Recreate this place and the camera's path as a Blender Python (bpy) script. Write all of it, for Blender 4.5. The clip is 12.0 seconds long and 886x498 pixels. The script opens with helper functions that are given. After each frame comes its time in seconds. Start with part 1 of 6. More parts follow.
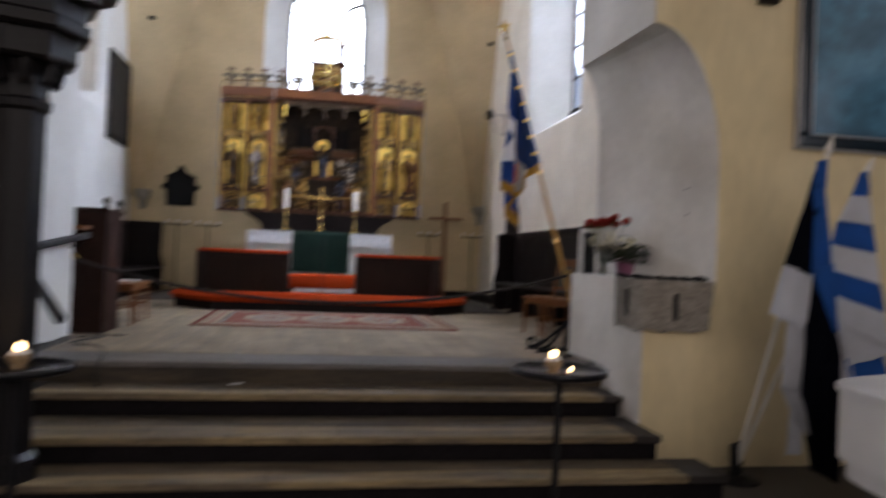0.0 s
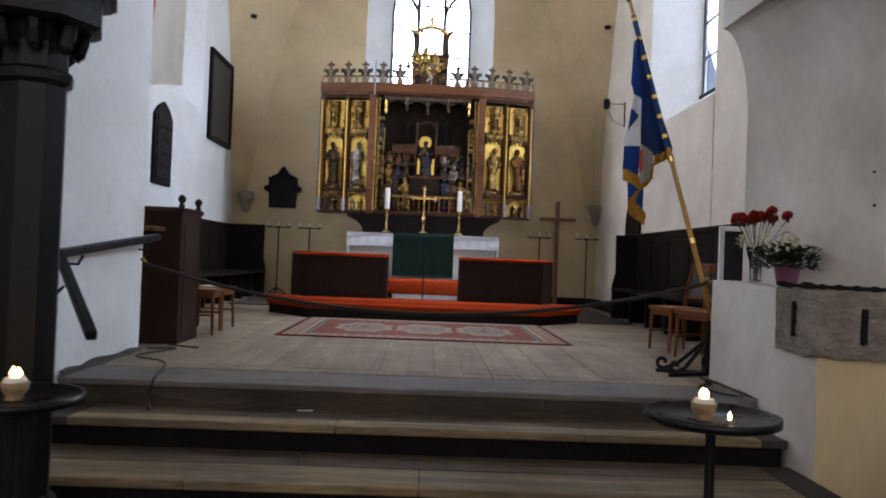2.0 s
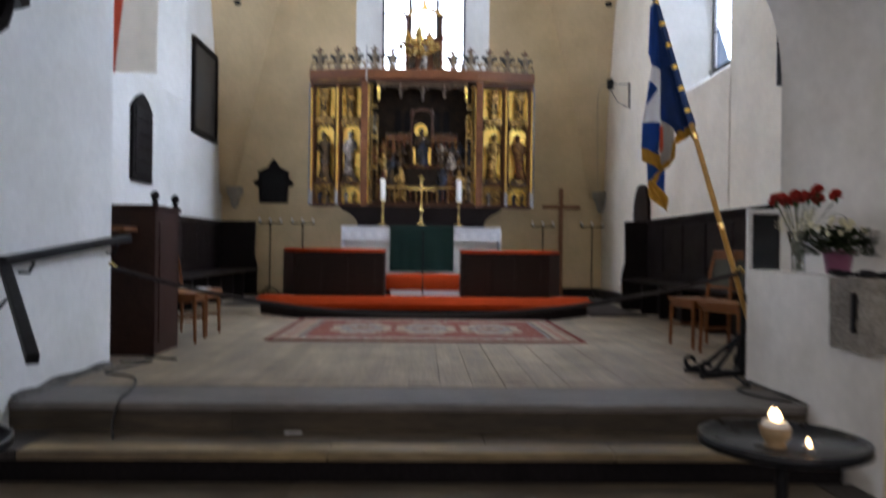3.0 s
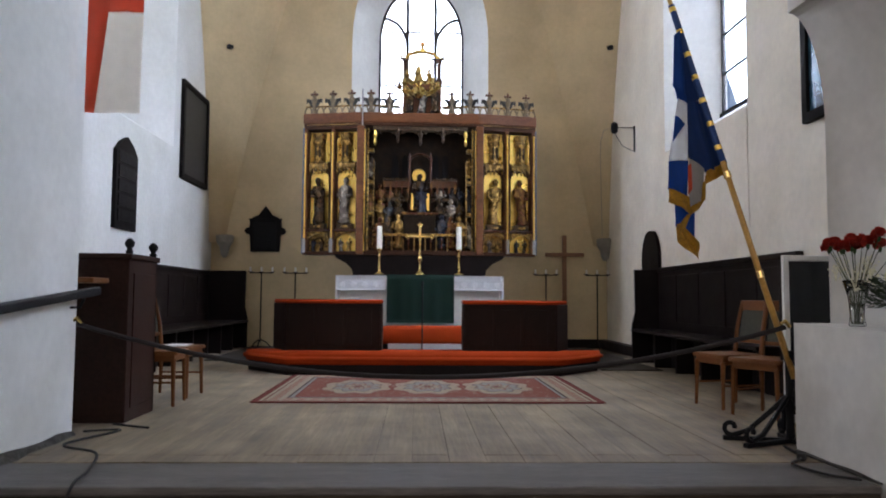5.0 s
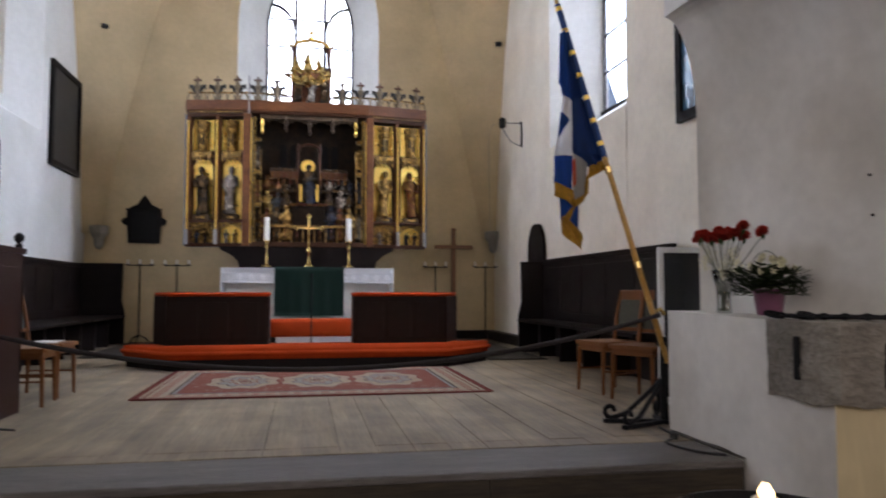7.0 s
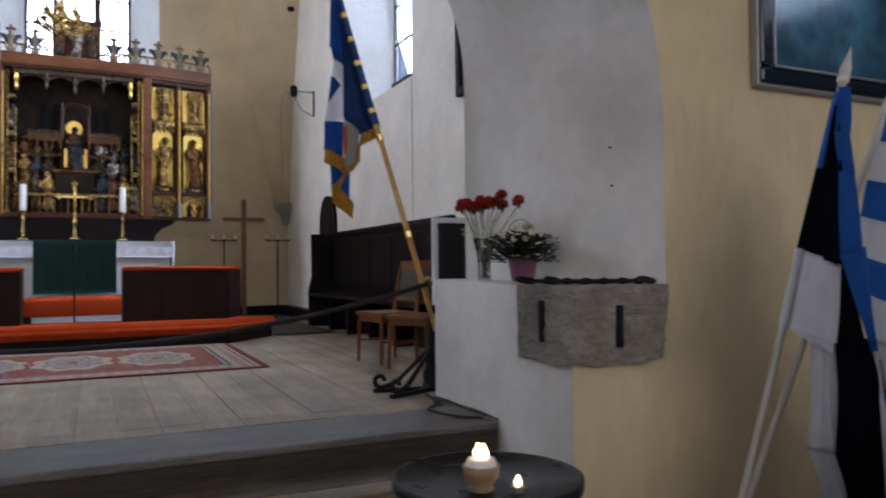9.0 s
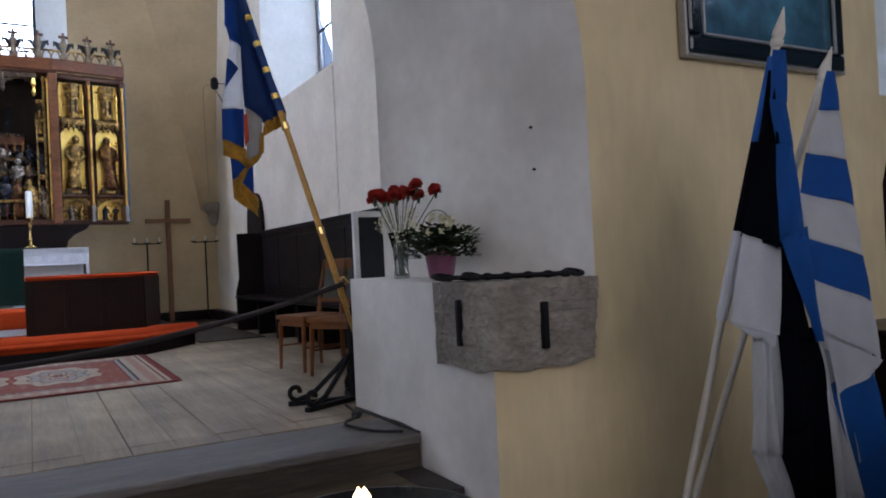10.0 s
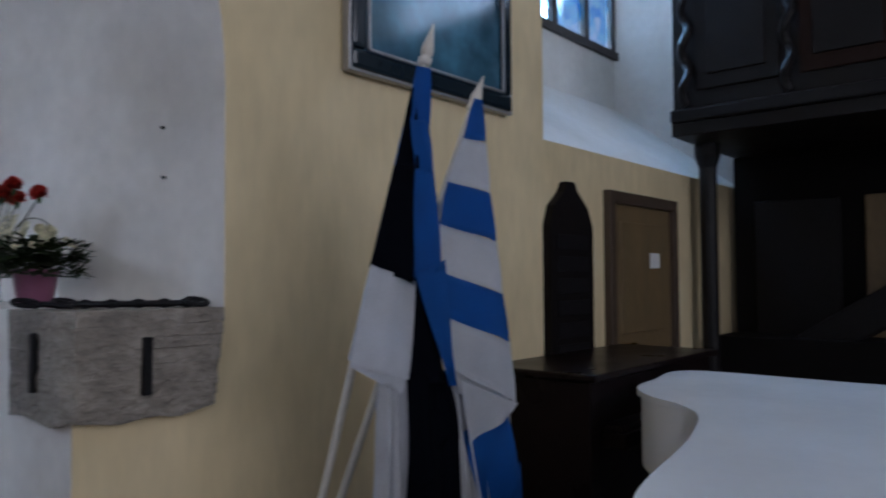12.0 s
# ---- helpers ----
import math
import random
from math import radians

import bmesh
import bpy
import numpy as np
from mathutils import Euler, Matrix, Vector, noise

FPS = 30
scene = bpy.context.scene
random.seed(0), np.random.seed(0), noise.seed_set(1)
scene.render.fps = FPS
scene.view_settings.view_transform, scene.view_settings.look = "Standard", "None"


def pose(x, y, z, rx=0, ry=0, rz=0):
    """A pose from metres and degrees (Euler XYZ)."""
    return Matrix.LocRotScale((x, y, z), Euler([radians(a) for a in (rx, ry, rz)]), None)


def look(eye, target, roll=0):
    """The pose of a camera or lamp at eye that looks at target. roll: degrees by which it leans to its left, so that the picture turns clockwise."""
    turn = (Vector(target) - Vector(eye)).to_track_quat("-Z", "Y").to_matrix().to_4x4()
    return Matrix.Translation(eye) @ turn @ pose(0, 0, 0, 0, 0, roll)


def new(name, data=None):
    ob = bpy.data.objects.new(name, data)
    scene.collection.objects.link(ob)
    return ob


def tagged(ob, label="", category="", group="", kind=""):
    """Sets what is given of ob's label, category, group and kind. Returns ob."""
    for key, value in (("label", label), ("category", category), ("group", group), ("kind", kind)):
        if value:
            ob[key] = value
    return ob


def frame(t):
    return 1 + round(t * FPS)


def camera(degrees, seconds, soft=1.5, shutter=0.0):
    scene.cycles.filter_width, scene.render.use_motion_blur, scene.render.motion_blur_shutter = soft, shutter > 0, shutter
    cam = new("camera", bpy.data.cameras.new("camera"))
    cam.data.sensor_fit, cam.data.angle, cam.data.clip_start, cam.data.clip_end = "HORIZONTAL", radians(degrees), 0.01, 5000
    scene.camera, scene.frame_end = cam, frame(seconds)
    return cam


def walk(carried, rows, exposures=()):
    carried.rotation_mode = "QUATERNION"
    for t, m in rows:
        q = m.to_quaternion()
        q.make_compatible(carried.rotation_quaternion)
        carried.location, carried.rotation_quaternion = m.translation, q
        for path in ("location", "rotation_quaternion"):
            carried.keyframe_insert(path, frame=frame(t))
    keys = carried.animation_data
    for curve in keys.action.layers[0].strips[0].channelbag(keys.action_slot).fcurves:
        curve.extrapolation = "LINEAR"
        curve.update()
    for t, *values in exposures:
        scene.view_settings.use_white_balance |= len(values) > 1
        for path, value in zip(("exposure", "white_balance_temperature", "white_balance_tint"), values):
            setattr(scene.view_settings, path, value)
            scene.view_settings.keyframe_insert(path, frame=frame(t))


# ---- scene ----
cam = camera(61.67, 12.0, 1.8, 0.6)
PATH = [
    (0, pose(-0.169, -5.999, 0.871, 90.79, -2.28, -10.20)),
    (0.3, pose(-0.182, -5.842, 0.884, 92.95, -2.30, -16.20)),
    (0.5, pose(-0.187, -5.731, 0.892, 90.60, -2.32, -16.38)),
    (0.8, pose(-0.085, -5.509, 0.869, 89.47, -1.19, -12.36)),
    (1, pose(-0.081, -5.453, 0.884, 91.77, -0.33, -7.91)),
    (1.2, pose(-0.028, -5.350, 0.884, 91.90, -0.10, -5.70)),
    (1.5, pose(0.052, -5.189, 0.882, 89.93, 0.30, -1.43)),
    (2, pose(0.048, -4.949, 0.876, 90.72, -2.27, -1.48)),
    (2.3, pose(0.005, -4.745, 0.896, 90.30, -1.60, -3.35)),
    (2.5, pose(-0.021, -4.597, 0.906, 87.93, -1.18, -4.46)),
    (2.8, pose(0.016, -4.427, 0.896, 87.03, -0.85, -2.65)),
    (3, pose(0.037, -4.327, 0.903, 90.05, -0.68, -1.61)),
    (3.2, pose(0.096, -4.189, 0.932, 91.10, 0.36, 0.15)),
    (4.8, pose(-0.049, -3.735, 0.913, 92.01, -0.40, -2.86)),
    (5, pose(-0.030, -3.734, 0.930, 93.79, -0.41, -2.03)),
    (5.3, pose(-0.020, -3.722, 0.929, 94.00, 0.40, -2.35)),
    (5.5, pose(-0.013, -3.716, 0.928, 94.09, 0.97, -3.79)),
    (6, pose(-0.026, -3.719, 0.923, 94.09, -0.47, -5.46)),
    (6.5, pose(-0.036, -3.731, 0.924, 94.16, -0.05, -7.56)),
    (7, pose(-0.043, -3.736, 0.917, 93.27, -0.02, -10.55)),
    (7.3, pose(-0.028, -3.750, 0.912, 92.40, -0.25, -14.80)),
    (7.5, pose(-0.015, -3.759, 0.909, 91.67, -0.40, -18.32)),
    (7.7, pose(0.030, -3.737, 0.901, 92.71, -1.67, -19.20)),
    (9.3, pose(0.422, -3.636, 0.873, 90.92, -0.33, -26.92)),
    (9.5, pose(0.550, -3.555, 0.869, 90.86, -1.69, -27.71)),
    (9.8, pose(0.600, -3.450, 0.886, 91.60, 1.30, -27.40)),
    (10, pose(0.625, -3.390, 0.894, 90.65, 2.82, -29.12)),
    (10.3, pose(0.668, -3.362, 0.887, 90.20, 2.60, -27.40)),
    (10.5, pose(0.702, -3.349, 0.881, 91.25, 2.46, -26.43)),
    (11, pose(0.876, -3.344, 0.913, 93.48, 1.77, -33.96)),
    (11.4, pose(1.084, -3.324, 0.916, 93.86, 0.35, -38.29)),
    (11.5, pose(1.132, -3.330, 0.917, 93.21, 0.88, -38.85)),
    (11.7, pose(1.185, -3.305, 0.902, 92.20, 0.60, -44.40)),
    (12, pose(1.239, -3.274, 0.882, 92.25, 0.39, -49.81)),
]
# exposure and white balance drift as the camera turns towards the darker nave
walk(cam, PATH, [(0.0, -0.68, 6550, 24), (3.0, -0.65, 6300, 21), (6.5, -0.68, 6520, 23), (7.5, -0.65, 6580, 25), (9.5, -0.62, 5780, 22), (10.5, -0.62, 5740, 22), (12.0, -0.59, 5400, 20)])

# ---- light ----
world = bpy.data.worlds.new("world")
scene.world = world
world.use_nodes = True
wn = world.node_tree.nodes
sky = wn.new("ShaderNodeTexSky")
sky.sky_type = "NISHITA"
sky.sun_disc = False
sky.sun_elevation, sky.sun_rotation = radians(35), radians(150)
world.node_tree.links.new(sky.outputs[0], wn["Background"].inputs[0])
wn["Background"].inputs[1].default_value = 0.15


def area_lamp(name, at, to, sx, sy, power, colour):
    lamp = bpy.data.lights.new(name, "AREA")
    lamp.shape, lamp.size, lamp.size_y, lamp.energy, lamp.color = "RECTANGLE", sx, sy, power, colour
    ob = new(name, lamp)
    ob.matrix_world = look(at, to)
    return ob


DAY = (0.80, 0.90, 1.0)
# sky light, from just outside the choir and side windows
area_lamp("daylight_east", (0, 12.3, 6.2), (0, 4.0, 3.0), 4.0, 5.0, 900, (0.70, 0.86, 1.0))
area_lamp("daylight_south", (5.3, 5.9, 5.8), (-2.6, 2.2, 1.5), 4.0, 5.0, 2700, (0.68, 0.84, 1.0))
area_lamp("daylight_north", (-5.7, 6.2, 5.8), (3.0, 5.6, 2.0), 4.0, 5.0, 750, DAY)
area_lamp("daylight_side", (7.6, 1.3, 4.4), (7.0, -2.5, 1.5), 2.4, 2.4, 330, (0.62, 0.82, 1.0))
# unseen fill lamps inside the nave, added to brighten altarpiece, steps and ochre wall
area_lamp("nave_fill_south", (8.9, -9.5, 3.2), (0, -4.5, 0.0), 3.5, 3.0, 15, DAY)
area_lamp("nave_fill_west", (0.5, -13.8, 4.2), (0, 4.0, 3.0), 9.0, 4.5, 480, (1.0, 0.95, 0.86))
area_lamp("nave_fill_north", (-6.9, -7.5, 3.2), (2, -4.0, 0.5), 3.5, 3.0, 130, (1.0, 0.93, 0.82))


# ---- materials ----
def material(name, colour, rough=0.7, metal=0.0, vary=0.12, scale=6.0, fine=60.0, bump=0.15, second=None, patch=0.5, spec=None, random_part=0.0, emit=0.0, stretch=1.0, grain=None, wear=0.0):
    """Two scales of mottling on a base colour, with fine relief."""
    m = bpy.data.materials.new(name)
    m.use_nodes = True
    n, l = m.node_tree.nodes, m.node_tree.links
    b = n["Principled BSDF"]
    co = n.new("ShaderNodeTexCoord")
    n1, n2 = n.new("ShaderNodeTexNoise"), n.new("ShaderNodeTexNoise")
    n1.inputs["Scale"].default_value, n1.inputs["Detail"].default_value = scale, 5
    n2.inputs["Scale"].default_value, n2.inputs["Detail"].default_value = fine, 4
    geo = n.new("ShaderNodeNewGeometry")
    for k in (n1, n2):
        l.new(geo.outputs["Position"], k.inputs["Vector"])
    if stretch != 1.0:
        mp = n.new("ShaderNodeMapping")
        mp.inputs["Scale"].default_value = (1.6, stretch, 1)
        l.new(geo.outputs["Position"], mp.inputs["Vector"])
        l.new(mp.outputs[0], n1.inputs["Vector"])
    if grain:
        for k, g in ((n1, grain), (n2, grain)):
            mp = n.new("ShaderNodeMapping")
            mp.inputs["Scale"].default_value = g
            l.new(geo.outputs["Position"], mp.inputs["Vector"])
            l.new(mp.outputs[0], k.inputs["Vector"])
    ramp = n.new("ShaderNodeValToRGB")
    ramp.color_ramp.elements[0].position, ramp.color_ramp.elements[1].position = patch - 0.15, patch + 0.2
    c2 = second or tuple(c * (1 - vary) for c in colour)
    ramp.color_ramp.elements[0].color, ramp.color_ramp.elements[1].color = (*c2, 1), (*colour, 1)
    l.new(n1.outputs["Fac"], ramp.inputs[0])
    mix = n.new("ShaderNodeMix")
    mix.data_type, mix.blend_type = "RGBA", "MULTIPLY"
    mix.inputs[0].default_value = 1.0
    mr = n.new("ShaderNodeMapRange")
    mr.inputs[1].default_value, mr.inputs[2].default_value = 0.3, 0.7
    mr.inputs[3].default_value, mr.inputs[4].default_value = 1 - vary, 1 + vary * 0.5
    l.new(n2.outputs["Fac"], mr.inputs[0])
    l.new(ramp.outputs[0], mix.inputs[6])
    l.new(mr.outputs[0], mix.inputs[7])
    out = mix.outputs[2]
    if random_part:
        oi, mr2, mix2 = n.new("ShaderNodeObjectInfo"), n.new("ShaderNodeMapRange"), n.new("ShaderNodeMix")
        mr2.inputs[3].default_value, mr2.inputs[4].default_value = 1 - random_part, 1 + random_part
        mix2.data_type, mix2.blend_type = "RGBA", "MULTIPLY"
        mix2.inputs[0].default_value = 1.0
        l.new(oi.outputs["Random"], mr2.inputs[0])
        l.new(out, mix2.inputs[6])
        l.new(mr2.outputs[0], mix2.inputs[7])
        out = mix2.outputs[2]
    if wear:
        n3, mr3, mix3 = n.new("ShaderNodeTexNoise"), n.new("ShaderNodeMapRange"), n.new("ShaderNodeMix")
        n3.inputs["Scale"].default_value, n3.inputs["Detail"].default_value = 1.7, 6
        l.new(geo.outputs["Position"], n3.inputs["Vector"])
        mr3.inputs[1].default_value, mr3.inputs[2].default_value = 0.3, 0.7
        mr3.inputs[3].default_value, mr3.inputs[4].default_value = 1 - wear, 1 + wear
        mix3.data_type, mix3.blend_type = "RGBA", "MULTIPLY"
        mix3.inputs[0].default_value = 1.0
        l.new(n3.outputs["Fac"], mr3.inputs[0])
        l.new(out, mix3.inputs[6])
        l.new(mr3.outputs[0], mix3.inputs[7])
        out = mix3.outputs[2]
    l.new(out, b.inputs["Base Color"])
    rr = n.new("ShaderNodeMapRange")
    rr.inputs[3].default_value, rr.inputs[4].default_value = max(0.02, rough - 0.1), min(1, rough + 0.1)
    l.new(n1.outputs["Fac"], rr.inputs[0])
    l.new(rr.outputs[0], b.inputs["Roughness"])
    b.inputs["Metallic"].default_value = metal
    if spec is not None:
        b.inputs["Specular IOR Level"].default_value = spec
    if bump:
        bp = n.new("ShaderNodeBump")
        bp.inputs["Strength"].default_value, bp.inputs["Distance"].default_value = bump, 0.02
        l.new(n2.outputs["Fac"], bp.inputs["Height"])
        l.new(bp.outputs[0], b.inputs["Normal"])
    if emit:
        b.inputs["Emission Color"].default_value = (*colour, 1)
        b.inputs["Emission Strength"].default_value = emit
    return m


LIME = material("white_limewash", (0.80, 0.80, 0.78), 0.9, vary=0.05, scale=1.1, fine=14, bump=0.14, second=(0.70, 0.70, 0.66), wear=0.04)
LIMEWARM = material("warm_white_limewash", (0.87, 0.81, 0.70), 0.9, vary=0.05, scale=1.1, fine=14, bump=0.14, second=(0.79, 0.72, 0.595), wear=0.06)
PIER = material("stained_white_limewash", (0.715, 0.69, 0.645), 0.9, vary=0.06, scale=0.8, fine=12, bump=0.15, second=(0.52, 0.48, 0.42), patch=0.42, wear=0.08)
OCHRE = material("ochre_limewash", (0.77, 0.635, 0.385), 0.9, vary=0.06, scale=2.6, fine=16, bump=0.16, second=(0.67, 0.545, 0.32), grain=(1, 1, 0.3), wear=0.09)
CREAM = material("cream_limewash", (0.645, 0.50, 0.295), 0.9, vary=0.05, scale=0.9, fine=14, bump=0.12, second=(0.555, 0.43, 0.255), wear=0.09)
OAK_DARK = material("dark_stained_oak", (0.0135, 0.0082, 0.0078), 0.5, vary=0.3, scale=4, fine=40, bump=0.15, spec=0.14)
STALLBROWN = material("red_brown_painted_wood", (0.036, 0.0145, 0.0095), 0.5, vary=0.25, scale=3, fine=40, bump=0.1, spec=0.15)
BROWN = material("brown_painted_wood", (0.021, 0.0095, 0.0065), 0.5, vary=0.2, scale=3, fine=40, bump=0.1, spec=0.14)
STONE = material("worn_floor_boards", (0.30, 0.23, 0.148), 0.6, vary=0.17, scale=6, fine=30, bump=0.2, second=(0.185, 0.145, 0.10), random_part=0.09, grain=(1.5, 0.12, 1), wear=0.32)
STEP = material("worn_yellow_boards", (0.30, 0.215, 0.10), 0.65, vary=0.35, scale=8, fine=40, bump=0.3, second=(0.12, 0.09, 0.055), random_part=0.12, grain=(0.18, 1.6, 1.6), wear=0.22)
STEPBACK = material("darker_brown_boards", (0.135, 0.098, 0.058), 0.75, vary=0.35, scale=8, fine=40, bump=0.3, second=(0.06, 0.046, 0.032), random_part=0.12, grain=(0.18, 1.6, 1.6), wear=0.25)
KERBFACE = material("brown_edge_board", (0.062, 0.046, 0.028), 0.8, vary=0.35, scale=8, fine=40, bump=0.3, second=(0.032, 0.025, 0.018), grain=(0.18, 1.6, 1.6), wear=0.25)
ENDBOARD = material("dark_board_end", (0.04, 0.033, 0.03), 0.8, vary=0.35, scale=6, fine=40, bump=0.3, wear=0.2)
NAVESTONE = material("dark_grey_nave_paving", (0.06, 0.052, 0.046), 0.65, vary=0.2, scale=3, fine=50, bump=0.2, wear=0.15)
RISER = material("near_black_riser", (0.013, 0.011, 0.012), 0.9, vary=0.3, scale=5, fine=50, bump=0.4, spec=0.1)
JOINT = material("dark_joint_mortar", (0.15, 0.13, 0.105), 0.95, vary=0.2)
RED = material("orange_red_felt", (0.44, 0.055, 0.012), 0.95, vary=0.12, scale=8, fine=300, bump=0.2, spec=0.05)
GOLD = material("gilding", (1.0, 0.70, 0.18), 0.30, 1.0, vary=0.15, scale=7, fine=30, bump=0.28, second=(0.90, 0.58, 0.13))
BRASS = material("polished_brass", (0.80, 0.58, 0.22), 0.25, 1.0, vary=0.12, scale=20, fine=80, bump=0.05)
IRON = material("black_wrought_iron", (0.014, 0.014, 0.016), 0.55, 0.3, vary=0.2, scale=15, fine=90, bump=0.2, spec=0.2)
WHITE = material("white_paint", (0.80, 0.80, 0.79), 0.45, vary=0.04, scale=3, fine=40, bump=0.05)
CHAIRWOOD = material("red_brown_beech", (0.19, 0.064, 0.013), 0.5, spec=0.3, vary=0.2, scale=6, fine=50, bump=0.08)
GREEN = material("dark_green_velvet", (0.0096, 0.04, 0.0272), 0.95, vary=0.15, scale=5, fine=200, bump=0.1)
LINEN = material("white_altar_linen", (0.82, 0.82, 0.83), 0.9, vary=0.05, scale=10, fine=120, bump=0.15)
FRAME = material("black_picture_frame", (0.010, 0.008, 0.008), 0.6, vary=0.2, scale=6, fine=60, bump=0.1, spec=0.12)
WAX = material("candle_wax", (0.86, 0.84, 0.78), 0.5, vary=0.03)


MORTAR = material("grey_crumbling_mortar", (0.20, 0.19, 0.175), 0.95, vary=0.3, scale=9, fine=50, bump=0.6, second=(0.11, 0.10, 0.09))
DARKSHEET = material("dark_brown_sheet", (0.05, 0.037, 0.028), 0.85, vary=0.25, scale=4, fine=80, bump=0.3, wear=0.2)
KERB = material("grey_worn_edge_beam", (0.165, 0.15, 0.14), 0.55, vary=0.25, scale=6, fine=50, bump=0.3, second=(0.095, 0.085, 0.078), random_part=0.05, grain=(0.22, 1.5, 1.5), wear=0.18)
WINDOWBAR = material("dark_window_bars", (0.06, 0.055, 0.055), 0.7, vary=0.15)
CORBEL = material("grey_corbel_stone", (0.34, 0.31, 0.26), 0.85, vary=0.2, bump=0.4)
LACE = material("lace_ground", (0.76, 0.77, 0.80), 0.9, vary=0.3, scale=26, fine=150, bump=0.2, second=(0.75, 0.75, 0.76))
SHRINE = material("shaded_shrine_wood", (0.010, 0.006, 0.004), 0.6, vary=0.3, scale=9, fine=40, bump=0.2, second=(0.024, 0.013, 0.006), spec=0.12)
WOODRED = material("red_brown_varnished_oak", (0.075, 0.027, 0.012), 0.4, vary=0.3, scale=5, fine=40, bump=0.12, spec=0.2)
GILTDIM = material("dulled_gilding", (0.62, 0.38, 0.11), 0.32, 0.9, vary=0.35, scale=22, fine=60, bump=0.5, second=(0.05, 0.028, 0.012))
LANCET = material("near_black_wood", (0.006, 0.005, 0.005), 0.7, spec=0.1)
PEWTER = material("silvered_wood", (0.42, 0.42, 0.43), 0.4, 0.6, vary=0.15)
BLUEEDGE = material("faded_blue_paint", (0.16, 0.22, 0.32), 0.7, vary=0.2)
BEAMWOOD = material("orange_brown_varnished_oak", (0.20, 0.072, 0.026), 0.42, vary=0.3, scale=5, fine=40, bump=0.12, second=(0.12, 0.042, 0.017), spec=0.25, grain=(0.3, 1.5, 1.5))
VALANCE = material("tarnished_carved_tracery", (0.16, 0.105, 0.06), 0.45, 0.4, vary=0.35, scale=16, fine=60, bump=0.4, second=(0.045, 0.028, 0.018))
CRESTLEAF = material("blackened_green_leafwork", (0.035, 0.037, 0.036), 0.45, 0.3, vary=0.3, scale=20, fine=70, bump=0.3)
CRESTFLOWER = material("red_gilt_fleuron", (0.20, 0.085, 0.05), 0.45, 0.3, vary=0.35, scale=25, fine=70, bump=0.3, second=(0.10, 0.05, 0.03))
CREST = material("grey_gilt_cresting", (0.34, 0.255, 0.15), 0.5, 0.3, vary=0.35, scale=18, fine=70, bump=0.3, second=(0.15, 0.115, 0.08))
CROSSWOOD = material("plain_brown_wood", (0.25, 0.11, 0.045), 0.55, vary=0.2)
DARKCANVAS = material("darkened_oil_canvas", (0.035, 0.032, 0.030), 0.55, vary=0.35, scale=3, fine=20, bump=0.05, second=(0.02, 0.02, 0.02))
# blue base and tint carry the window reflection; the canvas itself is dark
BLUECANVAS = material("blue_sheen_canvas", (0.085, 0.23, 0.34), 0.13, vary=0.3, scale=2.0, fine=9, bump=0.05, second=(0.025, 0.07, 0.115), spec=0.9)
BLUECANVAS.node_tree.nodes["Principled BSDF"].inputs["Specular Tint"].default_value = (0.45, 0.78, 1.0, 1)
BLUECANVAS.node_tree.nodes["Principled BSDF"].inputs["Coat Weight"].default_value = 0.6
BLUECANVAS.node_tree.nodes["Principled BSDF"].inputs["Coat Roughness"].default_value = 0.12
BLUECANVAS.node_tree.nodes["Principled BSDF"].inputs["Coat IOR"].default_value = 1.8
TABLET = material("black_tablet_field", (0.010, 0.009, 0.010), 0.55, spec=0.15)
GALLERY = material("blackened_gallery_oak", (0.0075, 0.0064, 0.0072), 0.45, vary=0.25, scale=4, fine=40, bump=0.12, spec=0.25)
FLAGBLUE = material("royal_blue_cloth", (0.014, 0.085, 0.34), 0.85, vary=0.12, scale=8, fine=200, bump=0.1)
FLAGSKY = material("mid_blue_cloth", (0.009, 0.112, 0.44), 0.8, vary=0.1, scale=8, fine=200, bump=0.1)
FLAGBLACK = material("black_cloth", (0.004, 0.005, 0.010), 0.9, vary=0.1, scale=8, fine=200, bump=0.1, spec=0.08)
FLAGWHITE = material("white_cloth", (0.84, 0.84, 0.85), 0.85, vary=0.06, scale=8, fine=200, bump=0.1)
# white cloth dimmed, so the nave flags carry their shade in the colour
NAVEWHITE = material("shaded_white_cloth", (0.68, 0.69, 0.73), 0.85, vary=0.08, scale=8, fine=200, bump=0.1)
FLAGNAVY = material("navy_banner_cloth", (0.012, 0.052, 0.19), 0.7, vary=0.15, scale=8, fine=200, bump=0.1)
# white ensign cloth turned cream: the warm light on it is coloured in
ENSIGNWHITE = material("warm_lit_ensign_cloth", (0.88, 0.83, 0.75), 0.85, vary=0.06, scale=8, fine=200, bump=0.1)
ENSIGNRED = material("ensign_red_cloth", (0.66, 0.12, 0.055), 0.85, vary=0.08, scale=8, fine=200, bump=0.1)
FRINGE = material("golden_fringe", (0.62, 0.34, 0.035), 0.6, 0.2, vary=0.3, scale=30, fine=120, bump=0.4)
POLEWOOD = material("golden_pole_wood", (0.60, 0.33, 0.075), 0.32, vary=0.2, scale=10)
POLEWHITE = material("white_flagpole", (0.66, 0.62, 0.55), 0.5, vary=0.06)
ROPE = material("dark_barrier_rope", (0.018, 0.012, 0.011), 0.8, vary=0.3, scale=40, fine=200, bump=0.4)
TUFA = material("rough_grey_stone", (0.32, 0.285, 0.24), 0.9, vary=0.25, scale=8, fine=30, bump=0.9, second=(0.20, 0.175, 0.148), patch=0.45, wear=0.25, grain=(1, 1, 1.7))
PETAL = material("red_carnation_petals", (0.58, 0.035, 0.02), 0.7, vary=0.3, scale=60)
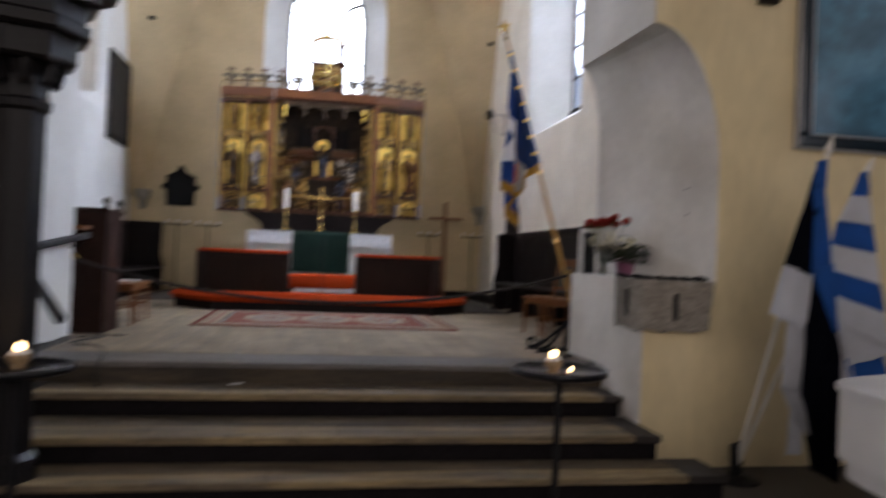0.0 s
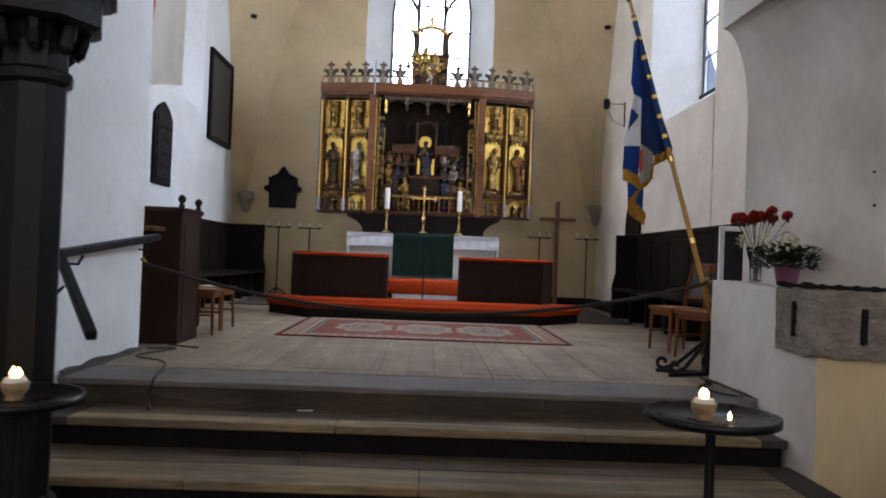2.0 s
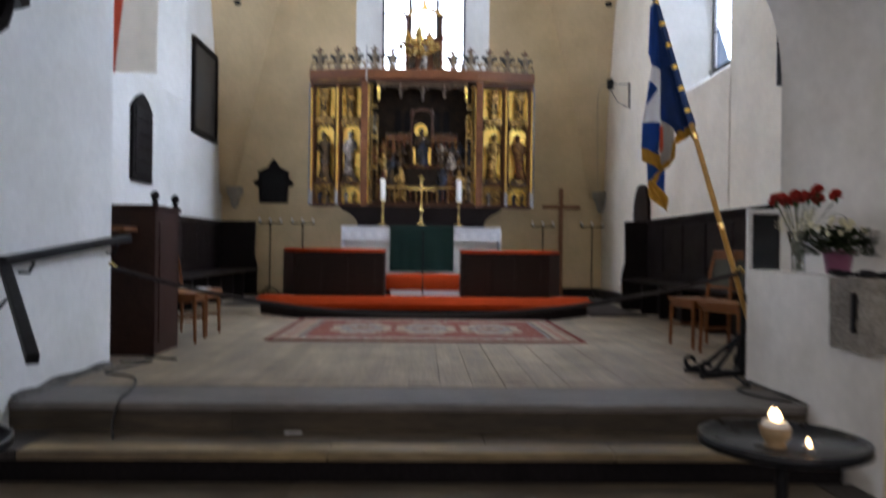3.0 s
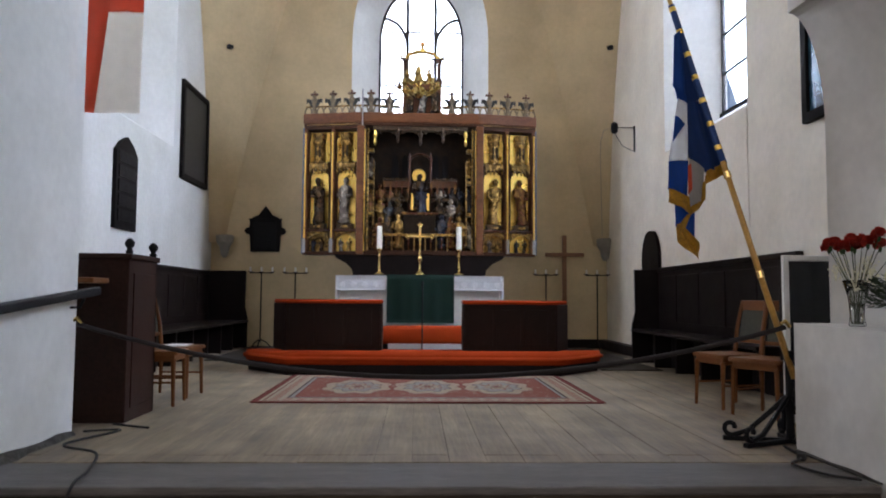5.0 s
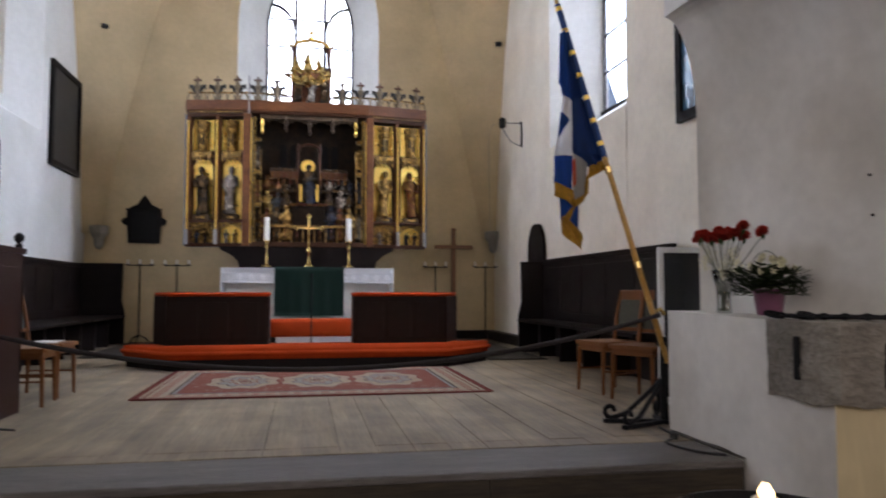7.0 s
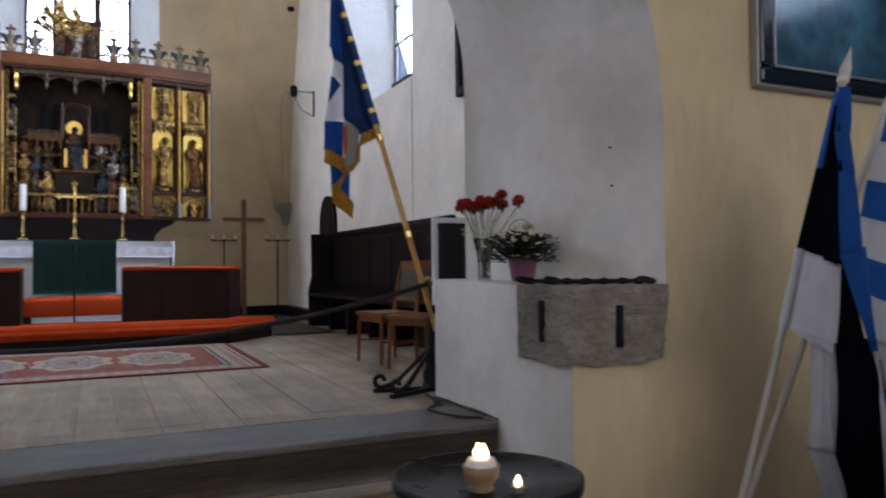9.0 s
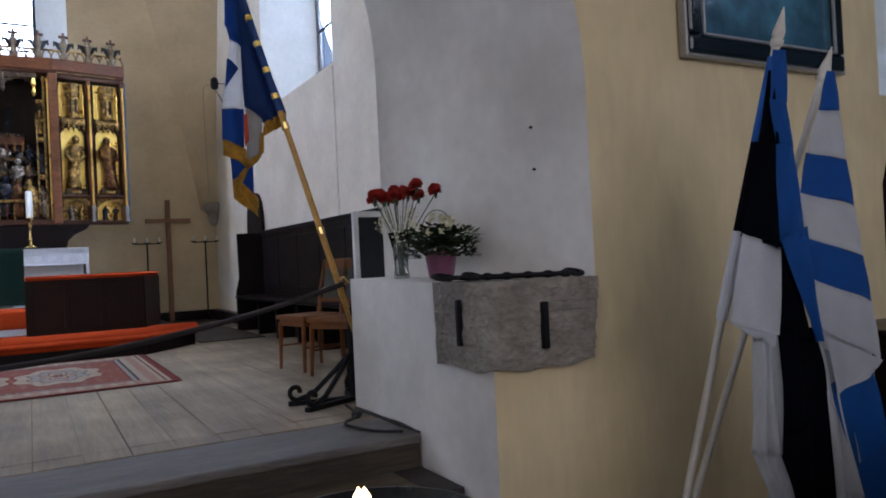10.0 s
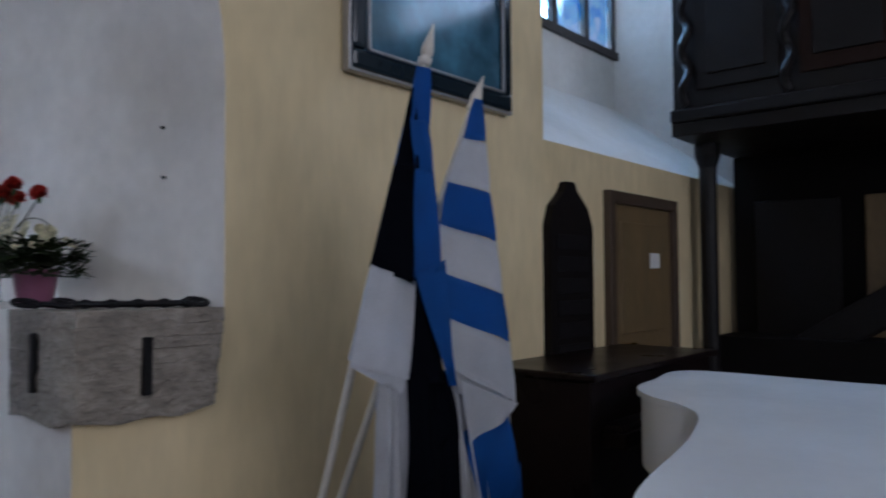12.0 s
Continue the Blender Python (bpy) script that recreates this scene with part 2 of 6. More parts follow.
CREAMPETAL = material("cream_petals", (0.84, 0.80, 0.56), 0.7, vary=0.15, scale=60)
LEAF = material("green_leaves", (0.05, 0.088, 0.022), 0.55, vary=0.4, scale=50)
STEM = material("pale_green_stems", (0.08, 0.095, 0.045), 0.6, vary=0.2)
POTPINK = material("mauve_flower_pot", (0.24, 0.085, 0.15), 0.35, vary=0.05)
TRAY = material("black_tray", (0.008, 0.009, 0.012), 0.3, 0.3, vary=0.2, scale=10)
CANDLECUP = material("ceramic_candle_cup", (0.31, 0.21, 0.11), 0.45, vary=0.1)
FLAME = material("candle_flame", (1.0, 0.66, 0.30), 0.5, vary=0.0, bump=0, emit=13)
PIANO = material("white_lacquer", (0.80, 0.80, 0.80), 0.22, vary=0.02, scale=2, fine=12, bump=0.015)
CHESTWOOD = material("polished_dark_wood", (0.010, 0.006, 0.006), 0.3, vary=0.25, scale=3, fine=30, bump=0.04, spec=0.12)
DOORBROWN = material("ochre_brown_door", (0.19, 0.13, 0.06), 0.5, vary=0.2, grain=(1.5, 1.5, 0.2))
DOORFRAME = material("brown_door_frame", (0.075, 0.05, 0.032), 0.55, vary=0.2)
RUBBER = material("black_rubber", (0.012, 0.012, 0.012), 0.6)
BLACKGLASS = material("dark_screen_glass", (0.006, 0.008, 0.014), 0.1, vary=0.1, scale=2, fine=6, bump=0)


def glass(name, colour, rough):
    m = bpy.data.materials.new(name)
    m.use_nodes = True
    b = m.node_tree.nodes["Principled BSDF"]
    b.inputs["Base Color"].default_value = (*colour, 1)
    b.inputs["Transmission Weight"].default_value = 1.0
    b.inputs["Roughness"].default_value = rough
    b.inputs["IOR"].default_value = 1.45
    return m


GLASS = glass("old_window_glass", (0.95, 0.97, 1.0), 0.02)
VASEGLASS = glass("clear_vase_glass", (0.95, 0.97, 0.96), 0.03)


def stained():
    m = glass("stained_glass", (0.6, 0.8, 1.0), 0.1)
    n, l = m.node_tree.nodes, m.node_tree.links
    vor = n.new("ShaderNodeTexVoronoi")
    vor.inputs["Scale"].default_value = 7
    geo = n.new("ShaderNodeNewGeometry")
    l.new(geo.outputs["Position"], vor.inputs["Vector"])
    r = n.new("ShaderNodeValToRGB")
    r.color_ramp.elements[0].color, r.color_ramp.elements[1].color = (0.08, 0.45, 0.95, 1), (1, 1, 1, 1)
    e = r.color_ramp.elements.new(0.45)
    e.color = (0.65, 0.95, 1, 1)
    sep = n.new("ShaderNodeSeparateColor")
    l.new(vor.outputs["Color"], sep.inputs[0])
    l.new(sep.outputs[0], r.inputs[0])
    l.new(r.outputs[0], n["Principled BSDF"].inputs["Base Color"])
    return m


STAINED = stained()
SKYGLOW = bpy.data.materials.new("hazy_sky")
SKYGLOW.use_nodes = True
SKYGLOW.node_tree.nodes["Principled BSDF"].inputs["Base Color"].default_value = (0, 0, 0, 1)
SKYGLOW.node_tree.nodes["Principled BSDF"].inputs["Emission Color"].default_value = (0.86, 0.94, 1.0, 1)
SKYGLOW.node_tree.nodes["Principled BSDF"].inputs["Emission Strength"].default_value = 4.0


def rug_material():
    """Oriental rug: border bands and repeating medallions in object space."""
    m = material("oriental_rug_wool", (0.40, 0.10, 0.075), 0.95, vary=0.2, scale=10, fine=220, bump=0.25, spec=0.05)
    n, l = m.node_tree.nodes, m.node_tree.links
    tc, sep = n.new("ShaderNodeTexCoord"), n.new("ShaderNodeSeparateXYZ")
    l.new(tc.outputs["Object"], sep.inputs[0])

    def op(kind, a, b=None):
        k = n.new("ShaderNodeMath")
        k.operation = kind
        for i, q in enumerate((a, b)):
            if q is None:
                continue
            if isinstance(q, (int, float)):
                k.inputs[i].default_value = q
            else:
                l.new(q, k.inputs[i])
        return k.outputs[0]
    def ramp(stops, fac):
        k = n.new("ShaderNodeValToRGB")
        k.color_ramp.interpolation = "CONSTANT"
        k.color_ramp.elements[0].color = (*stops[0][1], 1)
        k.color_ramp.elements[1].position, k.color_ramp.elements[1].color = stops[1][0], (*stops[1][1], 1)
        for p, c in stops[2:]:
            k.color_ramp.elements.new(p).color = (*c, 1)
        l.new(fac, k.inputs[0])
        return k.outputs[0]

    def blend(fac, a, b):
        k = n.new("ShaderNodeMix")
        k.data_type = "RGBA"
        l.new(fac, k.inputs[0])
        for i, q in ((6, a), (7, b)):
            if isinstance(q, tuple):
                k.inputs[i].default_value = (*q, 1)
            else:
                l.new(q, k.inputs[i])
        return k.outputs[2]
    BRICK, WINE, CREAMWOOL, GREYWOOL, INK = (0.21, 0.072, 0.052), (0.15, 0.035, 0.028), (0.34, 0.285, 0.215), (0.25, 0.24, 0.225), (0.07, 0.05, 0.05)
    px, py = sep.outputs[0], sep.outputs[1]
    ax, ay = op("ABSOLUTE", px), op("ABSOLUTE", py)
    edge = op("MINIMUM", op("SUBTRACT", 1.56, ax), op("SUBTRACT", 1.15, ay))
    # guard stripes and the pale main border with small red figures
    border = ramp([(0, WINE), (0.05, CREAMWOOL), (0.08, WINE), (0.095, CREAMWOOL), (0.26, INK), (0.285, GREYWOOL), (0.315, WINE), (0.33, BRICK)], edge)
    dots = op("MULTIPLY", op("SINE", op("MULTIPLY", px, 26)), op("SINE", op("MULTIPLY", py, 26)))
    inband = op("MULTIPLY", op("GREATER_THAN", edge, 0.11), op("LESS_THAN", edge, 0.25))
    border = blend(op("MULTIPLY", op("GREATER_THAN", op("ABSOLUTE", dots), 0.42), op("MULTIPLY", inband, 0.75)), border, (0.28, 0.10, 0.075))
    # three lobed medallions in a row
    cell = op("SUBTRACT", px, op("MULTIPLY", op("ROUND", op("DIVIDE", px, 0.72)), 0.72))
    dx, dy = op("DIVIDE", cell, 0.37), op("DIVIDE", py, 0.62)
    rad = op("SQRT", op("ADD", op("MULTIPLY", dx, dx), op("MULTIPLY", dy, dy)))
    ang = op("ARCTAN2", dy, dx)
    lobed = op("ADD", rad, op("MULTIPLY", op("COSINE", op("MULTIPLY", ang, 8)), 0.075))
    outer = op("LESS_THAN", op("ABSOLUTE", px), 1.08)
    med = ramp([(0, BRICK), (0.10, INK), (0.16, CREAMWOOL), (0.30, BRICK), (0.37, GREYWOOL), (0.60, INK), (0.64, CREAMWOOL), (0.92, WINE), (0.97, BRICK)], lobed)
    # scattered flowers on the red ground and in the medallions
    wob = n.new("ShaderNodeTexVoronoi")
    wob.inputs["Scale"].default_value = 11
    l.new(tc.outputs["Object"], wob.inputs["Vector"])
    med = blend(op("MULTIPLY", op("LESS_THAN", wob.outputs["Distance"], 0.22), 0.6), med, (0.30, 0.19, 0.12))
    med = blend(op("MULTIPLY", op("LESS_THAN", wob.outputs["Distance"], 0.10), 0.7), med, INK)
    ground = blend(op("MULTIPLY", op("LESS_THAN", wob.outputs["Distance"], 0.25), 0.5), (*BRICK,), CREAMWOOL)
    field = blend(outer, ground, med)
    field = blend(op("GREATER_THAN", lobed, 0.97), field, ground)
    fineknot = n.new("ShaderNodeTexVoronoi")
    fineknot.inputs["Scale"].default_value = 19
    l.new(tc.outputs["Object"], fineknot.inputs["Vector"])
    field = blend(op("MULTIPLY", op("LESS_THAN", fineknot.outputs["Distance"], 0.30), 0.62), field, (0.20, 0.085, 0.062))
    field = blend(op("MULTIPLY", op("LESS_THAN", fineknot.outputs["Distance"], 0.15), 0.6), field, (0.30, 0.24, 0.17))
    whole = blend(op("GREATER_THAN", edge, 0.335), border, field)
    old = n["Mix"]
    l.new(whole, old.inputs[6])
    return m


RUG = rug_material()


FLAGGREY = material("grey_banner_lining", (0.42, 0.40, 0.36), 0.85, vary=0.12, scale=8, fine=200, bump=0.1)
# black frame given a blue base: the reflected window light is in the colour
GLOSSFRAME = material("glossy_frame_blue_cast", (0.012, 0.022, 0.032), 0.14, vary=0.1, scale=4, fine=20, bump=0.02)


# ---- building tools ----
def link(name, bm, mat, parent=None, label="", smooth=False):
    bmesh.ops.recalc_face_normals(bm, faces=bm.faces)
    me = bpy.data.meshes.new(name)
    bm.to_mesh(me)
    bm.free()
    me.materials.append(mat)
    if smooth:
        for p in me.polygons:
            p.use_smooth = True
    ob = new(name, me)
    if parent is not None:
        ob.parent = parent
    if label:
        ob["label"] = label
    return ob


def part(name, bm, mat, parent, label="", smooth=False):
    return link(name, bm, mat, parent, label, smooth)


def thing(name, label, category, at=(0, 0, 0), turn=0, group=""):
    ob = new(name)
    ob.empty_display_size = 0.1
    ob.matrix_basis = pose(*at, 0, 0, turn)
    return tagged(ob, label, category, group)


def solo(name, bm, mat, label, category, at=(0, 0, 0), turn=0, group="", smooth=False, kind=""):
    ob = link(name, bm, mat, None, "", smooth)
    ob.matrix_basis = pose(*at, 0, 0, turn)
    return tagged(ob, label, category, group, kind)


def box(x0, x1, y0, y1, z0, z1, bevel=0.0, bm=None, m=None):
    bm = bm or bmesh.new()
    t = Matrix.Translation(((x0 + x1) / 2, (y0 + y1) / 2, (z0 + z1) / 2)) @ Matrix.Diagonal((x1 - x0, y1 - y0, z1 - z0, 1))
    r = bmesh.ops.create_cube(bm, size=1, matrix=(m @ t) if m else t)
    if bevel:
        es = list({e for v in r["verts"] for e in v.link_edges})
        bmesh.ops.bevel(bm, geom=es, offset=bevel, segments=2, affect="EDGES", profile=0.5)
    return bm


def turned(profile, n=16, bm=None, at=(0, 0, 0), m=None):
    """A body of revolution about z from (radius, height) pairs."""
    bm = bm or bmesh.new()
    rings = []
    for r, z in profile:
        ring = []
        for i in range(n):
            a = 2 * math.pi * i / n
            p = Vector((at[0] + r * math.cos(a), at[1] + r * math.sin(a), at[2] + z))
            ring.append(bm.verts.new(m @ p if m else p))
        rings.append(ring)
    for a, b in zip(rings, rings[1:]):
        for i in range(n):
            bm.faces.new((a[i], a[(i + 1) % n], b[(i + 1) % n], b[i]))
    bm.faces.new(rings[0][::-1])
    bm.faces.new(rings[-1])
    return bm


def tube(points, radius, n=8, bm=None, closed=False):
    """A round bar along points; radius one number or one per point."""
    bm = bm or bmesh.new()
    pts = [Vector(p) for p in points]
    rad = radius if isinstance(radius, (list, tuple)) else [radius] * len(pts)
    rings, up = [], Vector((0, 0, 1))
    last = None
    for i, p in enumerate(pts):
        d = (pts[min(i + 1, len(pts) - 1)] - pts[max(i - 1, 0)]).normalized()
        if last is None:
            a = d.cross(up if abs(d.z) < 0.9 else Vector((1, 0, 0))).normalized()
        else:
            a = (last - d * last.dot(d)).normalized()
        last = a
        b = d.cross(a)
        rings.append([bm.verts.new(p + rad[i] * (a * math.cos(2 * math.pi * k / n) + b * math.sin(2 * math.pi * k / n))) for k in range(n)])
    for r, s in zip(rings, rings[1:]):
        for k in range(n):
            bm.faces.new((r[k], r[(k + 1) % n], s[(k + 1) % n], s[k]))
    bm.faces.new(rings[0][::-1])
    bm.faces.new(rings[-1])
    return bm


def prism(outline, depth, m=None, bm=None):
    """A flat outline in (u, v) given depth along w; m maps (u, v, w)."""
    bm = bm or bmesh.new()
    m = m or Matrix.Identity(4)
    a = [bm.verts.new(m @ Vector((u, v, 0))) for u, v in outline]
    b = [bm.verts.new(m @ Vector((u, v, depth))) for u, v in outline]
    bm.faces.new(a)
    bm.faces.new(b[::-1])
    for i in range(len(a)):
        j = (i + 1) % len(a)
        bm.faces.new((a[i], b[i], b[j], a[j]))
    return bm


def pointed(cx, half, z0, zs, apex, n=10):
    """The outline of a pointed arch: sill, jambs and head."""
    pts = [(cx - half, z0), (cx + half, z0), (cx + half, zs)]
    h = apex - zs
    for i in range(1, n):
        a = i / n * math.pi / 2
        pts.append((cx + half * math.cos(a) ** 0.85, zs + h * math.sin(a)))
    pts.append((cx, apex))
    for i in range(n - 1, 0, -1):
        a = i / n * math.pi / 2
        pts.append((cx - half * math.cos(a) ** 0.85, zs + h * math.sin(a)))
    pts.append((cx - half, zs))
    return pts


def plate(outer, holes, depth, m):
    """A wall from its outline, with openings (front loop, back loop) through it."""
    bm = bmesh.new()
    for w in (0.0, depth):
        edges = []
        for k, loop in enumerate([outer] + [h[0 if w == 0 else 1] for h in holes]):
            vs = [bm.verts.new(m @ Vector((u, v, w))) for u, v in loop]
            edges += [bm.edges.new((vs[i], vs[(i + 1) % len(vs)])) for i in range(len(vs))]
        bmesh.ops.triangle_fill(bm, use_beauty=True, use_dissolve=False, edges=edges)
    for front, back in [(outer, outer)] + holes:
        n = len(front)
        for i in range(n):
            j = (i + 1) % n
            q = [m @ Vector((*front[i], 0)), m @ Vector((*front[j], 0)), m @ Vector((*back[j], depth)), m @ Vector((*back[i], depth))]
            bm.faces.new([bm.verts.new(p) for p in q])
    bmesh.ops.remove_doubles(bm, verts=bm.verts, dist=0.0005)
    return bm


def plane_xz(y):  # u = x, v = z, w = +y
    return Matrix(((1, 0, 0, 0), (0, 0, 1, y), (0, 1, 0, 0), (0, 0, 0, 1)))


def plane_yz(x, s):  # u = y, v = z, w = s * x
    return Matrix(((0, 0, s, x), (1, 0, 0, 0), (0, 1, 0, 0), (0, 0, 0, 1)))


def structure(name, bm, mat, label, smooth=False):
    return tagged(link(name, bm, mat, None, "", smooth), label, name.split("_")[0], "", "structure")


# ---- the shell ----
NAVE = -0.66
TOP = 9.0
east = structure("wall_east", plate([(-4.8, -0.7), (4.6, -0.7), (4.6, TOP), (-4.8, TOP)],
          [(pointed(0, 1.32, 4.1, 5.9, 7.9), pointed(0.02, 0.83, 4.4, 6.1, 7.2))], 0.7, plane_xz(10.4)), CREAM,
          "cream limewashed end wall with a deep pointed window opening")
east.data.materials.append(LIME)
for poly in east.data.polygons:
    if abs(poly.normal.y) < 0.95 and abs(poly.center.x) < 2 and poly.center.z > 3.5:
        poly.material_index = 1
south = structure("wall_south", plate([(0.6, -0.7), (10.4, -0.7), (10.4, TOP), (0.6, TOP)],
          [(pointed(5.63, 1.37, 3.1, 5.6, 7.4), pointed(5.55, 0.85, 3.55, 5.6, 6.9))], 0.7, plane_yz(3.62, 1)), LIMEWARM,
          "white limewashed choir wall with a deep splayed window")
# splay faces take the cooler white: sky light on them put into the colour
south.data.materials.append(LIME)
for poly in south.data.polygons:
    if abs(poly.normal.x) < 0.95 and 3.0 < poly.center.y < 8.0 and 2.9 < poly.center.z < 8.0:
        poly.material_index = 1
structure("wall_north", plate([(1.0, -0.7), (10.4, -0.7), (10.4, TOP), (1.0, TOP)],
          [(pointed(6.2, 1.9, 3.3, 5.6, 7.4), pointed(6.2, 0.85, 3.75, 5.6, 6.9))], 0.7, plane_yz(-3.92, -1)), LIME,
          "white limewashed choir wall with a deep splayed window")
# nave side of the chancel wall
niche_wall = structure("wall_nave_east", plate([(3.6, -0.7), (9.5, -0.7), (9.5, 7.0), (3.6, 7.0)],
          [([(5.33, 1.78), (9.2, 1.78), (9.2, 5.6), (5.33, 5.6)], [(6.2, 2.65), (8.4, 2.65), (8.4, 5.2), (6.2, 5.2)])], 1.05, plane_xz(-0.68)), OCHRE,
          "ochre limewashed nave wall with a deep splayed window")
niche_wall.data.materials.append(LIME)
for poly in niche_wall.data.polygons:
    if abs(poly.normal.y) < 0.95 and poly.center.z > 1.7 and 5.2 < poly.center.x < 9.3:
        poly.material_index = 1
structure("wall_under_window", box(6.1, 8.5, 0.37, 0.6, 2.6, 3.2), LIME, "white wall below the side window")
structure("wall_nave_north_of_arch", plate([(-7.5, -0.7), (-2.33, -0.7), (-2.33, 7.0), (-7.5, 7.0)], [], 2.07, plane_xz(-0.68)), LIME,
          "white limewashed pier of the chancel arch")


def pier():
    def profile(bx, tz, fx, z1, tx, z2):
        pts = [(bx, -0.7), (bx, tz), (fx, tz), (fx, z1)]
        for i in range(1, 13):
            a = i / 12 * math.pi / 2
            pts.append((tx + (fx - tx) * math.cos(a), z1 + (z2 - z1) * math.sin(a)))
        return pts + [(tx, TOP), (3.6, TOP), (3.6, -0.7)]
    f, b = profile(2.36, 0.76, 2.95, 1.65, 2.375, 2.76), profile(2.335, 0.79, 2.57, 2.05, 2.345, 2.78)
    bm = bmesh.new()
    steps = 8
    rings = [[bm.verts.new((p[0] + (q[0] - p[0]) * t, -0.68 + 1.54 * t, p[1] + (q[1] - p[1]) * t)) for p, q in zip(f, b)] for t in [i / steps for i in range(steps + 1)]]
    n = len(f)
    for r, s in zip(rings, rings[1:]):
        for i in range(n):
            j = (i + 1) % n
            bm.faces.new((r[i], r[j], s[j], s[i]))
    bm.faces.new(rings[0])
    bm.faces.new(rings[-1][::-1])
    return bm


pier_ob = structure("wall_pier", pier(), PIER, "limewashed pier of the chancel arch, cut back above a ledge")
pier_ob.data.materials.append(OCHRE)
for poly in pier_ob.data.polygons:
    if poly.normal.y < -0.9:
        poly.material_index = 1
# chancel arch above the view, nave shell
arch = pointed(0, 2.4, 3.6, 3.8, 6.4)[2:]
structure("wall_over_arch", prism([(2.4, 3.6)] + arch + [(-2.4, 3.6), (-2.4, TOP), (2.4, TOP)], 1.2, plane_xz(-0.6)), LIME, "white wall above the chancel arch")
structure("wall_nave_west", box(-7.8, 9.8, -14.3, -14, -0.7, 7), LIME, "white limewashed nave end wall")
bm = box(9.5, 9.8, -14, -6.2, -0.7, 7)
box(9.5, 9.8, -3.4, -0.68, -0.7, 7, 0, bm)
box(9.5, 9.8, -6.2, -3.4, -0.7, 4.2, 0, bm)
box(9.5, 9.8, -6.2, -3.4, 6.6, 7, 0, bm)
structure("wall_nave_south", bm, LIME, "white limewashed nave side wall with an opening for the added window")
structure("wall_nave_north", box(-7.8, -7.5, -14, 1.39, -0.7, 7), LIME, "white limewashed nave side wall")
structure("ceiling_nave", box(-7.8, 9.8, -14.3, 1.4, 7.0, 7.2), LIME, "white nave ceiling")
structure("ceiling_choir", box(-4.8, 4.6, 0.5, 11.1, TOP, TOP + 0.2), CREAM, "cream choir ceiling")


def web(sx, wall_x):
    """The vault web that rises from a corner corbel."""
    bm = bmesh.new()
    rows = []
    for i in range(15):
        z = 1.95 + i * 0.5
        k = z - 1.95
        a, b = 0.26 + 0.17 * k + 0.012 * k * k, 0.16 + 0.10 * k + 0.03 * k * k
        A, B = Vector((wall_x - sx * a, 10.40, z)), Vector((wall_x, 10.4 - b, z))
        row = []
        for j in range(9):
            t = j / 8
            p = A.lerp(B, t) + Vector((-sx * 0.3, -0.3, 0)) * (math.sin(math.pi * t) * 0.12 * (1 + 0.1 * k))
            row.append(bm.verts.new(p))
        rows.append(row)
    for r, s in zip(rows, rows[1:]):
        for j in range(8):
            bm.faces.new((r[j], r[j + 1], s[j + 1], s[j]))
    corner = bm.verts.new((wall_x, 10.4, 1.95))
    for j in range(8):
        bm.faces.new((rows[0][j + 1], rows[0][j], corner))
    return bm


structure("vault_web_north", web(-1, -3.92), CREAM, "cream vault web springing from a corner corbel", True)
structure("vault_web_south", web(1, 3.62), CREAM, "cream vault web springing from a corner corbel", True)

# floors
structure("floor_choir", box(-4.6, 4.4, 0.06, 10.5, -0.70, -0.012), JOINT, "dark subfloor under the choir boards")
structure("floor_nave", box(-7.6, 9.6, -14, 0.5, NAVE - 0.1, NAVE), NAVESTONE, "grey stone nave floor")
NOSE = [(-0.42, -0.165, -2.9, 2.335), (-1.05, -0.33, -3.2, 2.36), (-1.46, -0.495, -3.4, 2.64)]


# ---- steps ----
back = 0.0
for k, (y, z, x0, x1) in enumerate(NOSE):
    structure("step_riser", box(x0 + 0.02, x1 - 0.02, y + 0.035, back + 0.05, NAVE, z - 0.045), RISER, "near-black step riser")
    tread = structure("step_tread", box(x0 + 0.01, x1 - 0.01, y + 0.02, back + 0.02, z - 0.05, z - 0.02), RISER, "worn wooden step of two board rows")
    mid = y + (back - y) * (0.42, 0.55, 0.5)[k]
    ends = (-2.06, -2.2, -2.6)[k]
    xr = x1 - (0.16, 0.20, 0.28)[k]
    front = [ends] + [ends + (xr - ends) * f for f in ((0.38, 0.74), (0.24, 0.52, 0.79), (0.45,))[k]] + [xr]
    rear = [ends, ends + (xr - ends) * (0.58, 0.36, 0.6)[k], xr]
    part("end_board", box(x0, ends - 0.002, y, back + 0.02, z - 0.05, z, 0.006), ENDBOARD, tread)
    # right-hand boards made dark: the shade over the step ends is in their colour
    part("end_board", box(xr + 0.002, x1, y, back + 0.02, z - 0.05, z, 0.006), ENDBOARD, tread)
    # rear boards of each tread are a darker brown than the front ones
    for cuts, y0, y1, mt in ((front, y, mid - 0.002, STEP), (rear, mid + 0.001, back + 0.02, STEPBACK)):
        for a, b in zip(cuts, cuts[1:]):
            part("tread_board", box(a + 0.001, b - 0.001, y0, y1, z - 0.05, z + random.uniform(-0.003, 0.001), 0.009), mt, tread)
    back = y
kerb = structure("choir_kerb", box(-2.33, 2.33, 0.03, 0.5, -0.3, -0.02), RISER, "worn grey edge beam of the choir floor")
for a, b in ((-2.33, 2.33),):
    part("edge_beam", box(a + 0.0005, b - 0.0005, 0.0, 0.545, -0.045, random.uniform(-0.002, 0.0), 0.010), KERB, kerb)
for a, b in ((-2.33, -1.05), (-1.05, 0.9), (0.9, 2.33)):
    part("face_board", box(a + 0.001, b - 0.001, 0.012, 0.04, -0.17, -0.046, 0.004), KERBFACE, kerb)

